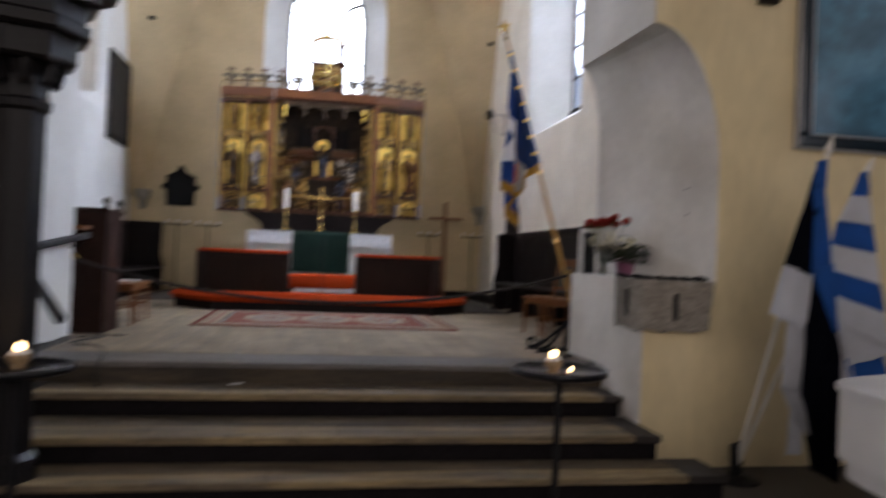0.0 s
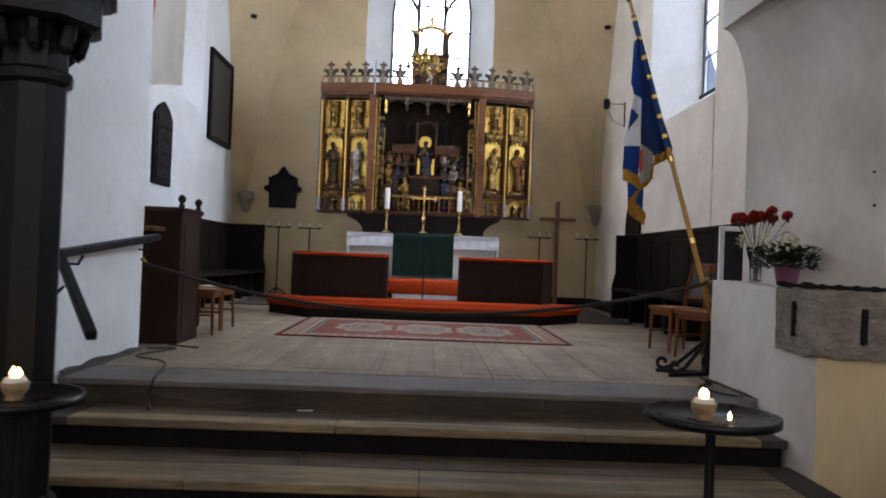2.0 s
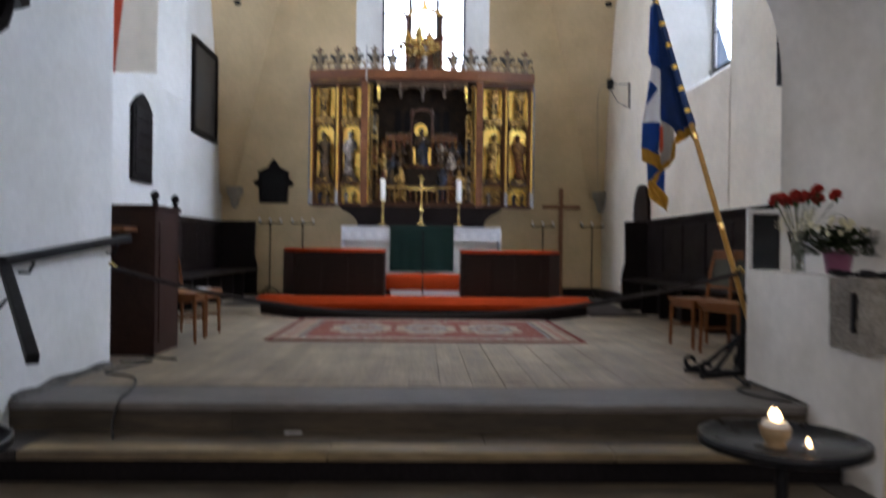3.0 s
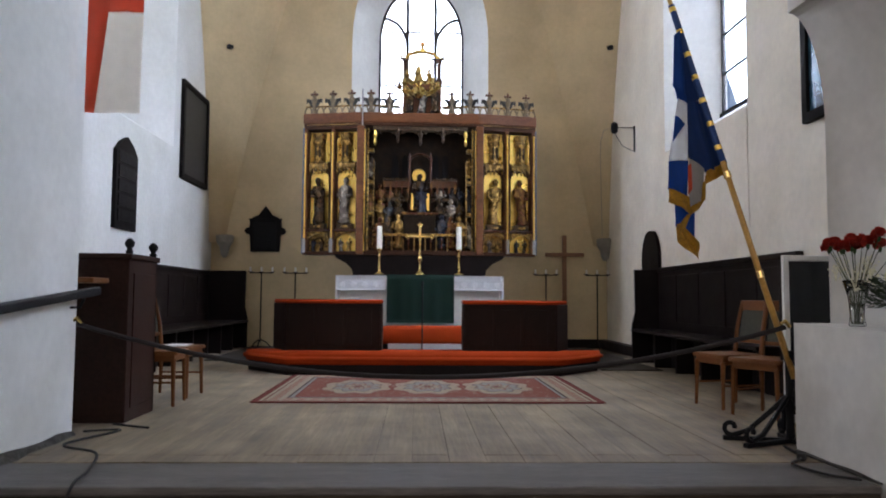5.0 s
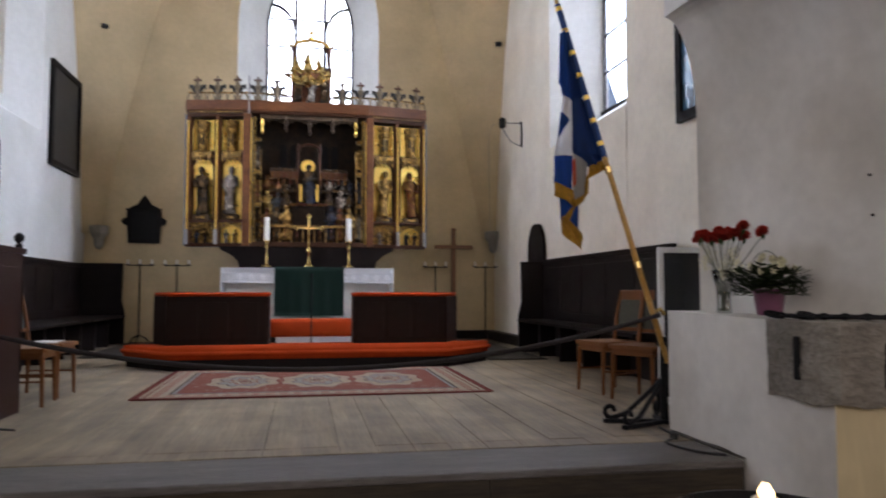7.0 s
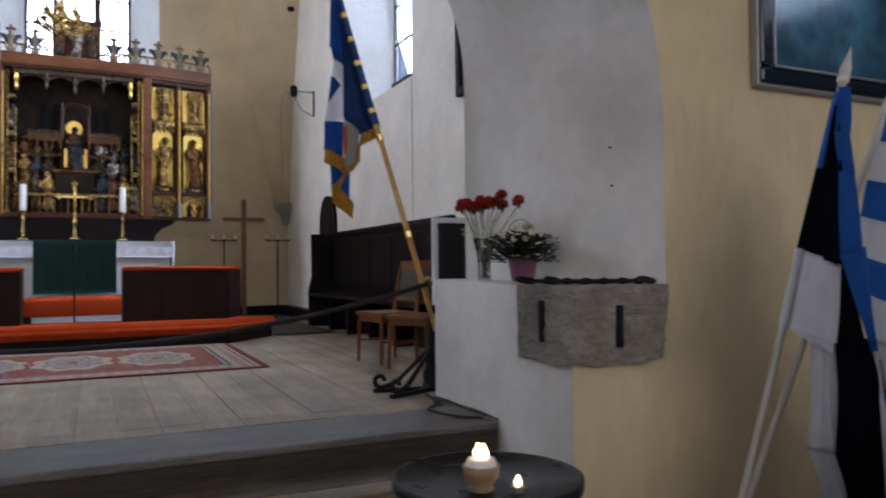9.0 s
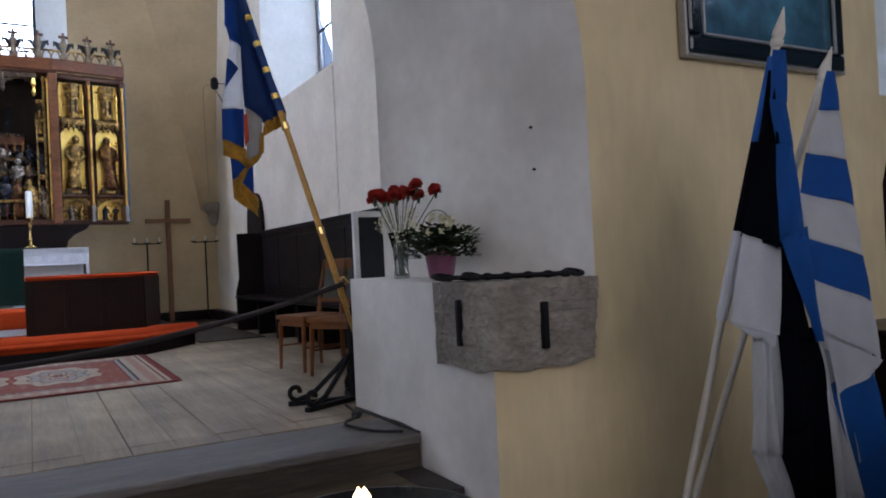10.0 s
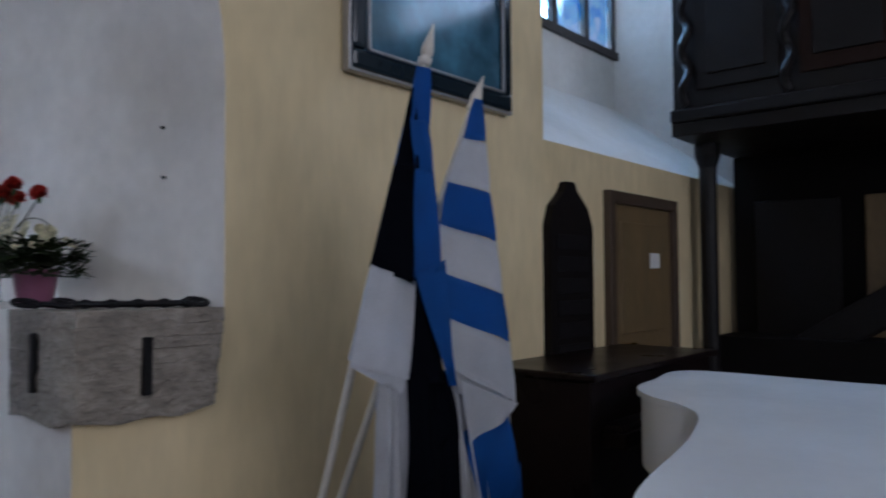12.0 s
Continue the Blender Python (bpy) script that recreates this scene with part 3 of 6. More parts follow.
# boards of the choir floor, with one row of short end pieces
floor_ob = bpy.data.objects["floor_choir"]


def board_source(w, l):
    ob = link("board_source", box(-w / 2, w / 2, -l / 2, l / 2, -0.03, 0.0, 0.003), STONE)
    me = ob.data
    bpy.data.objects.remove(ob)
    return me


BOARDS = {l: board_source(0.2150, l - (0.009 if l < 1 else 0.004)) for l in (0.2, 3.1, 4.2, 5.4, 6.4)}
for i in range(-18, 18):
    x = i * 0.217 + 0.4925 + (0.0008 if i % 2 else -0.0008)
    if not -3.85 < x < 3.55:
        continue
    y, first = 0.555, random.choice((3.1, 4.2, 5.4, 6.4))
    for l in (0.2, first, 9.6 - first if 9.6 - first in BOARDS else 4.2):
        s = new("floor_board", BOARDS[l])
        s.parent = floor_ob
        s.matrix_basis = pose(x, y + l / 2, random.uniform(-0.003, 0.0), random.uniform(-0.02, 0.02), random.uniform(-0.3, 0.3))
        y += l


# ---- windows ----
def lancet_window(name, cx, half, z0, zs, apex, m, label, bars, mullions=True):
    """Stone mullions, iron bars and leaded panes in an opening; m maps (u, v, w)."""
    w = structure(name, prism([(cx - half - 0.05, z0 - 0.06), (cx + half + 0.05, z0 - 0.06), (cx + half + 0.05, z0), (cx - half - 0.05, z0)], 0.1, m), IRON, label)
    out = pointed(cx, half, z0, zs, apex)
    n = len(out)
    for i in range(1, n):
        a, b = out[i], out[(i + 1) % n]
        part("frame_bar", tube([m @ Vector((*a, 0.05)), m @ Vector((*b, 0.05))], 0.03, 6), WINDOWBAR, w)
    if mullions:
        for s in (-1, 1):
            x = cx + s * half * 0.34
            part("mullion", box(-0.035, 0.035, -0.03, 0.03, 0, zs + (apex - zs) * 0.9 - z0, 0.008, None, m @ Matrix.Translation((x, z0, 0.05)) @ Matrix.Rotation(radians(-90), 4, "X")), WINDOWBAR, w)
            pts = []
            for i in range(7):
                a = i / 6 * math.pi / 2
                pts.append(m @ Vector((x + s * 0.62 * half * (1 - math.cos(a)) * 0.95, zs + (apex - zs) * 0.55 * math.sin(a) - 0.12, 0.05)))
            part("tracery_bar", tube(pts, 0.034, 6), WINDOWBAR, w)
    for v in bars:
        part("saddle_bar", tube([m @ Vector((cx - half, v, 0.04)), m @ Vector((cx + half, v, 0.04))], 0.019, 5), IRON, w)
    g = part("pane", prism(pointed(cx, half, z0, zs, apex), 0.006, m @ Matrix.Translation((0, 0, 0.07))), GLASS, w)
    g.visible_shadow = False
    return w


lancet_window("window_1", 0.02, 0.83, 4.4, 6.1, 7.2, plane_xz(10.98), "pointed leaded window with dark mullions in the end wall", (4.75, 5.2, 5.75, 6.3))
lancet_window("window_2", 5.55, 0.85, 3.55, 5.6, 6.9, plane_yz(4.22, 1), "tall leaded window with iron bars in the choir wall", (4.1, 4.65, 5.2, 5.75), False)
lancet_window("window_3", 6.2, 0.85, 3.75, 5.6, 6.9, plane_yz(-4.52, -1), "tall leaded window with iron bars in the choir wall", (4.3, 4.85, 5.4), False)
w4 = structure("window_4", box(6.15, 8.45, 0.33, 0.42, 3.18, 3.26), WINDOWBAR, "stained glass window with dark wooden frame")
for x in (6.6, 7.2, 7.8, 8.37):
    part("mullion", box(x - 0.04, x + 0.04, 0.35, 0.43, 3.26, 5.2, 0.006), WINDOWBAR, w4)
for x in (6.9, 7.5, 8.08):
    part("pane", box(x - 0.28, x + 0.28, 0.39, 0.397, 3.26, 5.2), STAINED, w4).visible_shadow = False
# unseen window, added as something bright for the blue painting to reflect
w5 = structure("window_5", box(9.62, 9.70, -6.2, -3.4, 4.2, 4.28), WINDOWBAR, "unseen upper nave window, added for the painting's reflection")
for y in (-6.16, -5.27, -4.33, -3.44):
    part("mullion", box(9.62, 9.70, y - 0.04, y + 0.04, 4.28, 6.6, 0.006), WINDOWBAR, w5)
for y in (-5.715, -4.80, -3.885):
    part("pane", box(9.655, 9.661, y - 0.42, y + 0.42, 4.28, 6.6), GLASS, w5).visible_shadow = False
# bright hazy sky beyond the openings
for nm, q in (("backdrop_sky_east", box(-6, 6, 14.0, 14.05, 2, 12)), ("backdrop_sky_south", box(8.0, 8.05, 2.6, 10, 1.0, 11)),
              ("backdrop_sky_north", box(-8.3, -8.25, 1.5, 11, 1.0, 11)), ("backdrop_sky_nave_south", box(10.6, 10.65, -8.5, -1.2, 3.0, 9.0)), ("backdrop_sky_nave", box(4.8, 9.9, 2.2, 2.25, 1.5, 7))):
    structure(nm, q, SKYGLOW, "bright hazy white sky outside")

structure("baseboard_south", box(3.45, 3.60, 7.25, 10.38, 0.0, 0.17, 0.01), OAK_DARK, "dark wooden plinth along the wall foot")
structure("baseboard_east", box(2.35, 3.44, 10.28, 10.39, 0.0, 0.17, 0.01), OAK_DARK, "dark wooden plinth along the wall foot")
# thin dark sheets: brown covering and shade beside the platform in one colour
for name, q in (("dark_floor_sheet", (2.40, 3.20, 5.95, 10.27)), ("dark_floor_sheet", (-3.10, -2.24, 7.2, 10.38))):
    bm = box(*q, 0.0, 0.014, 0.005)
    solo(name, bm, DARKSHEET, "dark brown floor covering with the shade beside the altar platform in its colour", "mat")
# corbels
for sx, x in ((-1, -3.62), (1, 3.54)):
    bm = bmesh.new()
    turned([(0.03, 0), (0.07, 0.05), (0.095, 0.2), (0.155, 0.28), (0.165, 0.40), (0.13, 0.42)], 8, bm)
    solo("corbel", bm, CORBEL, "grey stone corbel carrying the vault springing", "corbel", (x, 10.22, 1.66), 22)
for x, y, z, a in ((-3.49, 9.75, 5.51, 42), (3.47, 9.49, 5.54, -42)):
    bm = box(-0.05, 0.05, -0.03, 0.05, -0.035, 0.035, 0.01)
    for k in (-0.018, 0.012):
        box(-0.045, 0.045, -0.04, -0.028, k, k + 0.010, 0, bm)
    solo("wall_vent", bm, IRON, "small dark vent opening in the cream vault", "vent", (x, y, z), a)


# ---- altar and its surroundings ----
def rug():
    r = thing("rug", "worn red and cream patterned oriental rug on floor boards", "rug", (0.09, 4.05, 0))
    ob = part("woven_field", box(-1.56, 1.56, -1.15, 1.15, 0, 0.012, 0.004), RUG, r)
    for s in (-1, 1):
        bm = bmesh.new()
        for i in range(60):
            y = -1.12 + i * 2.24 / 59
            box(s * 1.56, s * 1.56 + s * 0.025, y, y + 0.03, 0.001, 0.006, 0, bm)
        part("fringe", bm, RUG, r)
    return ob


rug()


def chamfered(x, y0, y1, c):
    return [(-x + c * 0.9, y0), (x - c * 0.9, y0), (x, y0 + c), (x, y1), (-x, y1), (-x, y0 + c)]


pf = thing("altar_platform", "dark wooden altar platform with a red padded kneeling step", "platform", (0.08, 0, 0))
part("base", prism(chamfered(2.26, 5.25, 10.38, 0.7), 0.16), OAK_DARK, pf)
bm = prism(chamfered(2.33, 5.16, 6.1, 0.75), 0.13, Matrix.Translation((0, 0, 0.13)))
bmesh.ops.bevel(bm, geom=bm.edges[:], offset=0.045, segments=3, affect="EDGES")
part("kneeling_cushion", bm, RED, pf, "orange red felt cushion", True)
part("inner_step", box(-0.62, 0.68, 6.6, 8.0, 0.16, 0.30, 0.01), OAK_DARK, pf)
bm = box(-0.60, 0.66, 6.55, 7.2, 0.30, 0.53, 0.04)
part("inner_cushion", bm, RED, pf, "orange red felt cushion", True)
part("runner", box(-0.50, 0.56, 6.1, 6.585, 0.165, 0.18, 0.004), LACE, pf, "light patterned runner")
part("runner_upturn", box(-0.50, 0.56, 6.586, 6.598, 0.165, 0.30, 0.003), LACE, pf, "light patterned runner")


def kneeler(x0, x1, s):
    k = thing("altar_rail", "dark brown panelled altar rail with a red padded top", "altar rail", ((x0 + x1) / 2, 5.95, 0.255), 0, "altar rails")
    h, L = 0.60, (x1 - x0) / 2
    front = box(-L + (0.22 if s < 0 else 0), L - (0.22 if s > 0 else 0), -0.17, -0.13, 0, h, 0.006)
    part("front_panel", front, BROWN, k)
    for i in range(3):
        a = -L + (0.26 if s < 0 else 0.05) + i * (2 * L - 0.32) / 3
        part("raised_field", box(a, a + (2 * L - 0.32) / 3 - 0.05, -0.178, -0.168, 0.07, h - 0.07, 0.004), BROWN, k)
    e = s * (L - 0.02)
    a, b = Vector((s * (L - 0.22), -0.15, 0)), Vector((s * L, 0.25, 0))
    d = (b - a)
    m = Matrix.Translation(a) @ Matrix.Rotation(math.atan2(d.y, d.x), 4, "Z")
    part("side_panel", box(0, d.length, -0.02, 0.02, 0, h, 0.006, None, m), BROWN, k)
    part("end_panel", box(-s * L - 0.02, -s * L + 0.02, -0.15, 0.2, 0, h, 0.006), BROWN, k)
    out = [(-L - 0.03, 0.27), (L + 0.03, 0.27), (L + 0.03 - (0.24 if s > 0 else 0), -0.21), (-L - 0.03 + (0.24 if s < 0 else 0), -0.21)]
    bm = prism(out, 0.05, Matrix.Translation((0, 0, h)))
    bmesh.ops.bevel(bm, geom=bm.edges[:], offset=0.018, segments=2, affect="EDGES")
    part("padded_top", bm, RED, k, "orange red felt pad", True)


kneeler(-1.9, -0.49, -1)
kneeler(0.59, 1.98, 1)

al = thing("altar", "whitewashed masonry altar with a projecting table slab", "altar", (0.02, 8.5, 0.16))
part("base", box(-1.27, 1.27, -0.42, 0.5, 0, 1.02, 0.02), LIME, al)
part("slab", box(-1.29, 1.29, -0.45, 0.5, 1.02, 1.115, 0.012), STEP, al)


def drape(x0, x1, y, top, bottom, mat, name, label, depth, ripple=0.012, scallop=0.0, n=60):
    """A cloth lying on the table top and hanging down in front."""
    bm = bmesh.new()
    rows = []
    for k in range(14):
        row = []
        for i in range(n + 1):
            t = i / n
            x = x0 + (x1 - x0) * t
            if k < 3:
                p = (x, y + depth * (1 - k / 3), top)
            else:
                f = (k - 3) / 10
                z = top - 0.004 - (top - bottom + scallop * abs(math.sin(t * math.pi * 14))) * f
                p = (x, y - 0.012 - ripple * f * (1 + math.sin(t * 37) * 0.6 + math.sin(t * 17 + 2)), z)
            row.append(bm.verts.new(p))
        rows.append(row)
    for r, s in zip(rows, rows[1:]):
        for i in range(n):
            bm.faces.new((r[i], r[i + 1], s[i + 1], s[i]))
    bmesh.ops.solidify(bm, geom=bm.faces[:], thickness=0.004)
    return bm


at = thing("altar_cloth", "white lace-edged linen cloth on the altar", "altar cloth", (0.02, 8.5, 0))
part("linen", drape(-1.31, 1.31, -0.455, 1.285, 1.20, LINEN, "", "", 0.9), LINEN, at, "", True)
for s in range(15):
    bm = bmesh.new()
    c = Vector((-1.22 + s * 2.44 / 14, -0.487, 1.135))
    for k in range(9):
        a = k * 2 * math.pi / 8
        o = Vector((0.034 * math.cos(a), 0, 0.034 * math.sin(a))) if k < 8 else Vector((0, 0, 0))
        turned([(0.002, 0), (0.015, 0.002), (0.012, 0.006), (0.002, 0.007)], 7, bm, m=Matrix.Translation(c + o) @ Matrix.Rotation(radians(90), 4, "X"))
    part("lace_rosette", bm, LINEN, at)
bm = bmesh.new()
for s in range(88):
    x = -1.30 + s * 2.6 / 87
    for r in (4,):
        z = 1.19 - r * 0.034
        turned([(0.004, 0), (0.0155, 0.004), (0.0155, 0.010), (0.004, 0.014)], 6, bm, m=Matrix.Translation((x + (0.015 if r % 2 else 0), -0.488, z)) @ Matrix.Rotation(radians(90), 4, "X"))
part("lace_edging", bm, LINEN, at, "white lace edging")
for x in (-1.312, 1.312):
    part("side_drop", box(x - 0.02, x + 0.02, -0.47, 0.40, 0.90, 1.283, 0.008), LINEN, at)
part("lace_backing", box(-1.305, 1.305, -0.484, -0.478, 1.045, 1.2), LACE, at)
fr = thing("altar_frontal", "dark green velvet antependium hanging over the altar front", "altar frontal", (0.02, 8.5, 0))
part("velvet", drape(-0.52, 0.54, -0.50, 1.297, 0.54, GREEN, "", "", 0.6, 0.008), GREEN, fr, "", True)


def candle(x):
    c = thing("altar_candle", "white candle on a turned brass candlestick", "candlestick", (x, 8.3, 1.305), 0, "altar candles")
    part("stick", turned([(0.075, 0), (0.08, 0.015), (0.05, 0.03), (0.02, 0.05), (0.018, 0.09), (0.032, 0.12), (0.016, 0.15), (0.015, 0.27), (0.03, 0.30), (0.016, 0.33), (0.02, 0.37), (0.05, 0.40), (0.052, 0.415)], 14), BRASS, c, "", True)
    part("wax", turned([(0.042, 0.415), (0.043, 0.43), (0.043, 0.775), (0.03, 0.785)], 14), WAX, c, "white wax candle", True)
    part("wick", turned([(0.003, 0.78), (0.003, 0.80)], 5), IRON, c)


candle(-0.64)
candle(0.65)
cr = thing("altar_crucifix", "ornate brass altar cross on a tall turned foot", "cross", (0.015, 8.3, 1.305))
part("foot", turned([(0.085, 0), (0.09, 0.015), (0.05, 0.04), (0.018, 0.08), (0.018, 0.2), (0.04, 0.24), (0.045, 0.27), (0.016, 0.30), (0.016, 0.5)], 14), BRASS, cr, "", True)
bm = box(-0.02, 0.02, -0.012, 0.012, 0.48, 0.80, 0.004)
box(-0.20, 0.20, -0.012, 0.012, 0.60, 0.64, 0.004, bm)
for p in ((-0.2, 0.62), (0.2, 0.62), (0, 0.81)):
    for a in range(4):
        q = (p[0] + 0.028 * math.cos(a * math.pi / 2), p[1] + 0.028 * math.sin(a * math.pi / 2))
        bmesh.ops.create_uvsphere(bm, u_segments=8, v_segments=6, radius=0.022, matrix=Matrix.Translation((q[0], 0, q[1])))
part("cross", bm, BRASS, cr, "", True)
st = thing("microphone_stand", "thin black microphone stand on a round base", "stand", (0.05, 6.4, 0.18))
part("base", turned([(0.13, 0), (0.13, 0.012), (0.03, 0.03), (0.012, 0.05)], 16), IRON, st)
part("pole", turned([(0.010, 0.03), (0.010, 0.92), (0.016, 0.93), (0.016, 0.98)], 8), IRON, st)


# ---- altarpiece ----
def blob_figure(h, seed, mat, parent, at, name="figure", turn=0):
    """A carved standing figure as one plain draped shape."""
    rnd = random.Random(seed)
    bm = bmesh.new()
    prof = [(0.15, 0.0), (0.165, 0.04), (0.135, 0.2), (0.125, 0.38), (0.135, 0.52), (0.15, 0.62), (0.165, 0.74), (0.13, 0.80), (0.05, 0.83), (0.065, 0.87), (0.078, 0.92), (0.07, 0.96), (0.03, 1.0)]
    turned([(r * h * rnd.uniform(0.95, 1.08), z * h) for r, z in prof], 14, bm)
    for v in bm.verts:
        z = v.co.z / h
        if z < 0.8:
            a = math.atan2(v.co.y, v.co.x)
            k = 1 + 0.15 * math.sin(a * 5 + seed + z * 4) + 0.09 * math.sin(z * 15 + seed * 2 + a * 2)
            v.co.x *= k
            v.co.y *= k * 0.75
        v.co.x += h * 0.04 * math.sin(z * 3.2 + seed)
    s = 1 if seed % 2 else -1
    for k in (s, -s):
        z0 = rnd.uniform(0.45, 0.6)
        tube([(k * 0.15 * h, 0, 0.74 * h), (k * 0.19 * h, -0.05 * h, 0.6 * h), (k * 0.05 * h, -0.14 * h, z0 * h)], [0.045 * h, 0.045 * h, 0.03 * h], 6, bm)
    ob = part(name, bm, mat, parent, "", True)
    ob.matrix_basis = pose(*at, 0, 0, turn)
    return ob


FIG = [material("polychrome_figure_%s" % n, c, 0.26, 0.6, vary=0.4, scale=13, fine=45, bump=0.6, second=d, patch=0.38) for n, c, d in
       (("dark", (0.020, 0.013, 0.011), (0.22, 0.12, 0.035)), ("red", (0.09, 0.018, 0.010), (0.42, 0.23, 0.06)), ("pale", (0.34, 0.30, 0.25), (0.06, 0.03, 0.018)),
        ("blue", (0.016, 0.024, 0.045), (0.13, 0.11, 0.09)), ("gilt", (0.46, 0.27, 0.07), (0.025, 0.013, 0.008)))]

ap = thing("altarpiece", "carved and gilded late medieval winged altarpiece above the altar", "altarpiece", (0.01, 8.62, 0))
# predella
prof = [(-1.10, 1.30), (1.10, 1.30), (1.12, 1.40), (1.22, 1.50), (1.38, 1.58), (1.42, 1.64), (-1.42, 1.64), (-1.38, 1.58), (-1.22, 1.50), (-1.12, 1.40)]
part("predella", prism(prof, 0.34, plane_xz(0.0)), OAK_DARK, ap, "dark curved predella")
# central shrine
# shrine back near black: the recess's deep shade is put into its colour
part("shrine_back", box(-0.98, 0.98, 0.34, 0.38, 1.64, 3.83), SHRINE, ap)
for s in (-1, 1):
    part("shrine_side", box(s * 0.965 - 0.04, s * 0.965 + 0.04, 0.0, 0.36, 1.64, 3.83, 0.006), WOODRED, ap)
    part("shrine_post", box(s * 1.0 - 0.062, s * 1.0 + 0.062, -0.075, 0.0, 1.645, 3.815, 0.018), BEAMWOOD, ap, "orange-brown varnished post")
    part("post_gilding", turned([(0.016, 0), (0.012, 0.04), (0.012, 2.0), (0.018, 2.04)], 8, None, (s * 0.93, -0.03, 1.70)), GOLD, ap)
    part("gilt_post", turned([(0.022, 0), (0.03, 0.02), (0.018, 0.06), (0.018, 2.0), (0.03, 2.03), (0.02, 2.08)], 8, None, (s * 0.88, 0.02, 1.7)), GILTDIM, ap)
    part("gilt_post", turned([(0.015, 0), (0.02, 0.02), (0.012, 0.06), (0.012, 1.25), (0.02, 1.3), (0.006, 1.45)], 8, None, (s * 0.78, 0.06, 1.8)), GILTDIM, ap)
    for k, (z, hh) in enumerate(((1.78, 0.5), (2.40, 0.42), (2.98, 0.38))):
        part("niche_canopy", box(s * 0.83 - 0.05, s * 0.83 + 0.05, 0.02, 0.16, z + hh + 0.02, z + hh + 0.08, 0.01), GILTDIM, ap)
        blob_figure(hh * 0.9, 40 + k + (5 if s > 0 else 0), FIG[(k + (2 if s > 0 else 0)) % 5], ap, (s * 0.83, 0.1, z - 0.02))
part("shrine_floor", box(-0.97, 0.97, -0.02, 0.36, 1.64, 1.72, 0.008), WOODRED, ap)
part("gilt_rail", box(-0.78, 0.78, -0.03, 0.0, 1.96, 2.0, 0.006), GILTDIM, ap)
for i in range(17):
    x = -0.74 + i * 1.48 / 16
    part("baluster", turned([(0.016, 0), (0.010, 0.05), (0.018, 0.12), (0.010, 0.2), (0.014, 0.24)], 6, None, (x, -0.015, 1.72)), GILTDIM if i % 2 else FIG[1], ap)
# hanging tracery at the head of the shrine
bm = box(-0.80, 0.80, 0.0, 0.07, 3.745, 3.83, 0.01)
for i in range(4):
    c = -0.57 + i * 0.38
    rim = [(c + 0.18 * math.cos(math.pi - j / 10 * math.pi), 0.04, 3.64 + 0.105 * math.sin(j / 10 * math.pi)) for j in range(11)]
    tube(rim, 0.016, 6, bm)
    for k in (-1, 1):
        tube([(c + k * 0.06, 0.04, 3.745), (c + k * 0.09, 0.04, 3.69), (c + k * 0.13, 0.04, 3.745)], 0.009, 5, bm)
part("tracery_valance", bm, VALANCE, ap, "tarnished openwork valance")
for i in range(5):
    c = -0.76 + i * 0.38
    part("pendant", turned([(0.006, 0), (0.03, 0.05), (0.018, 0.12), (0.034, 0.18), (0.02, 0.26)], 8, None, (c, 0.0, 3.53 if i % 2 else 3.48)), GOLD if i in (0, 4) else VALANCE, ap)
# windows of the carved chapel behind
for s in (-1, 1):
    for i in range(2):
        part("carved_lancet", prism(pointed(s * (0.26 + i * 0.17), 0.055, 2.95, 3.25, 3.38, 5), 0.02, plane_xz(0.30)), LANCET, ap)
    part("carved_gallery", box(s * 0.40 - 0.24, s * 0.40 + 0.24, 0.2, 0.34, 2.80, 2.92, 0.01), WOODRED, ap)
    for i in range(5):
        part("gallery_post", box(s * 0.40 - 0.22 + i * 0.1, s * 0.40 - 0.19 + i * 0.1, 0.18, 0.2, 2.70, 2.90), FIG[1], ap)
part("halo", turned([(0.12, 0), (0.125, 0.01), (0.11, 0.02)], 20, None, m=Matrix.Translation((-0.02, 0.30, 3.02)) @ Matrix.Rotation(radians(90), 4, "X")), GOLD, ap, "gilded round halo")
for s in (-1, 1):
    part("throne_post", turned([(0.03, 0), (0.036, 0.03), (0.02, 0.08), (0.02, 0.9), (0.034, 0.94), (0.012, 1.06)], 8, None, (s * 0.18, 0.24, 2.34)), WOODRED, ap)
    part("carved_shutter", box(s * 0.42 - 0.22, s * 0.42 + 0.22, 0.25, 0.30, 2.92, 2.98, 0.01), FIG[0], ap)
    part("carved_shutter", box(s * 0.42 - 0.24, s * 0.42 + 0.24, 0.16, 0.30, 2.56, 2.62, 0.01), FIG[0], ap)
part("throne_arch", tube([(0.18 * math.cos(k * math.pi / 10), 0.24, 3.26 + 0.13 * math.sin(k * math.pi / 10)) for k in range(11)], 0.022, 6), WOODRED, ap)
# the crowd of carved figures
blob_figure(0.62, 3, FIG[0], ap, (0.0, 0.20, 2.42))
blob_figure(0.5, 7, FIG[3], ap, (0.02, 0.1, 2.32))
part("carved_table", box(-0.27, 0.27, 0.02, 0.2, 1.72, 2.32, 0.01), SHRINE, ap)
part("carved_table_top", box(-0.31, 0.31, 0.0, 0.22, 2.32, 2.36, 0.008), FIG[1], ap)
crowd = random.Random(5)
for s in (-1, 1):
    for r in range(3):
        for c in range(3):
            x = s * (0.36 + c * 0.155 + crowd.uniform(-0.02, 0.02))
            h = 0.55 - 0.04 * r + crowd.uniform(-0.04, 0.04)
            blob_figure(h, crowd.randint(0, 50), FIG[crowd.randint(0, 4)], ap, (x, 0.06 + r * 0.09, 1.76 + r * 0.30), turn=-s * 20)
part("gilt_panel", box(-0.16, -0.05, 0.27, 0.30, 2.42, 2.72, 0.01), GOLD, ap)
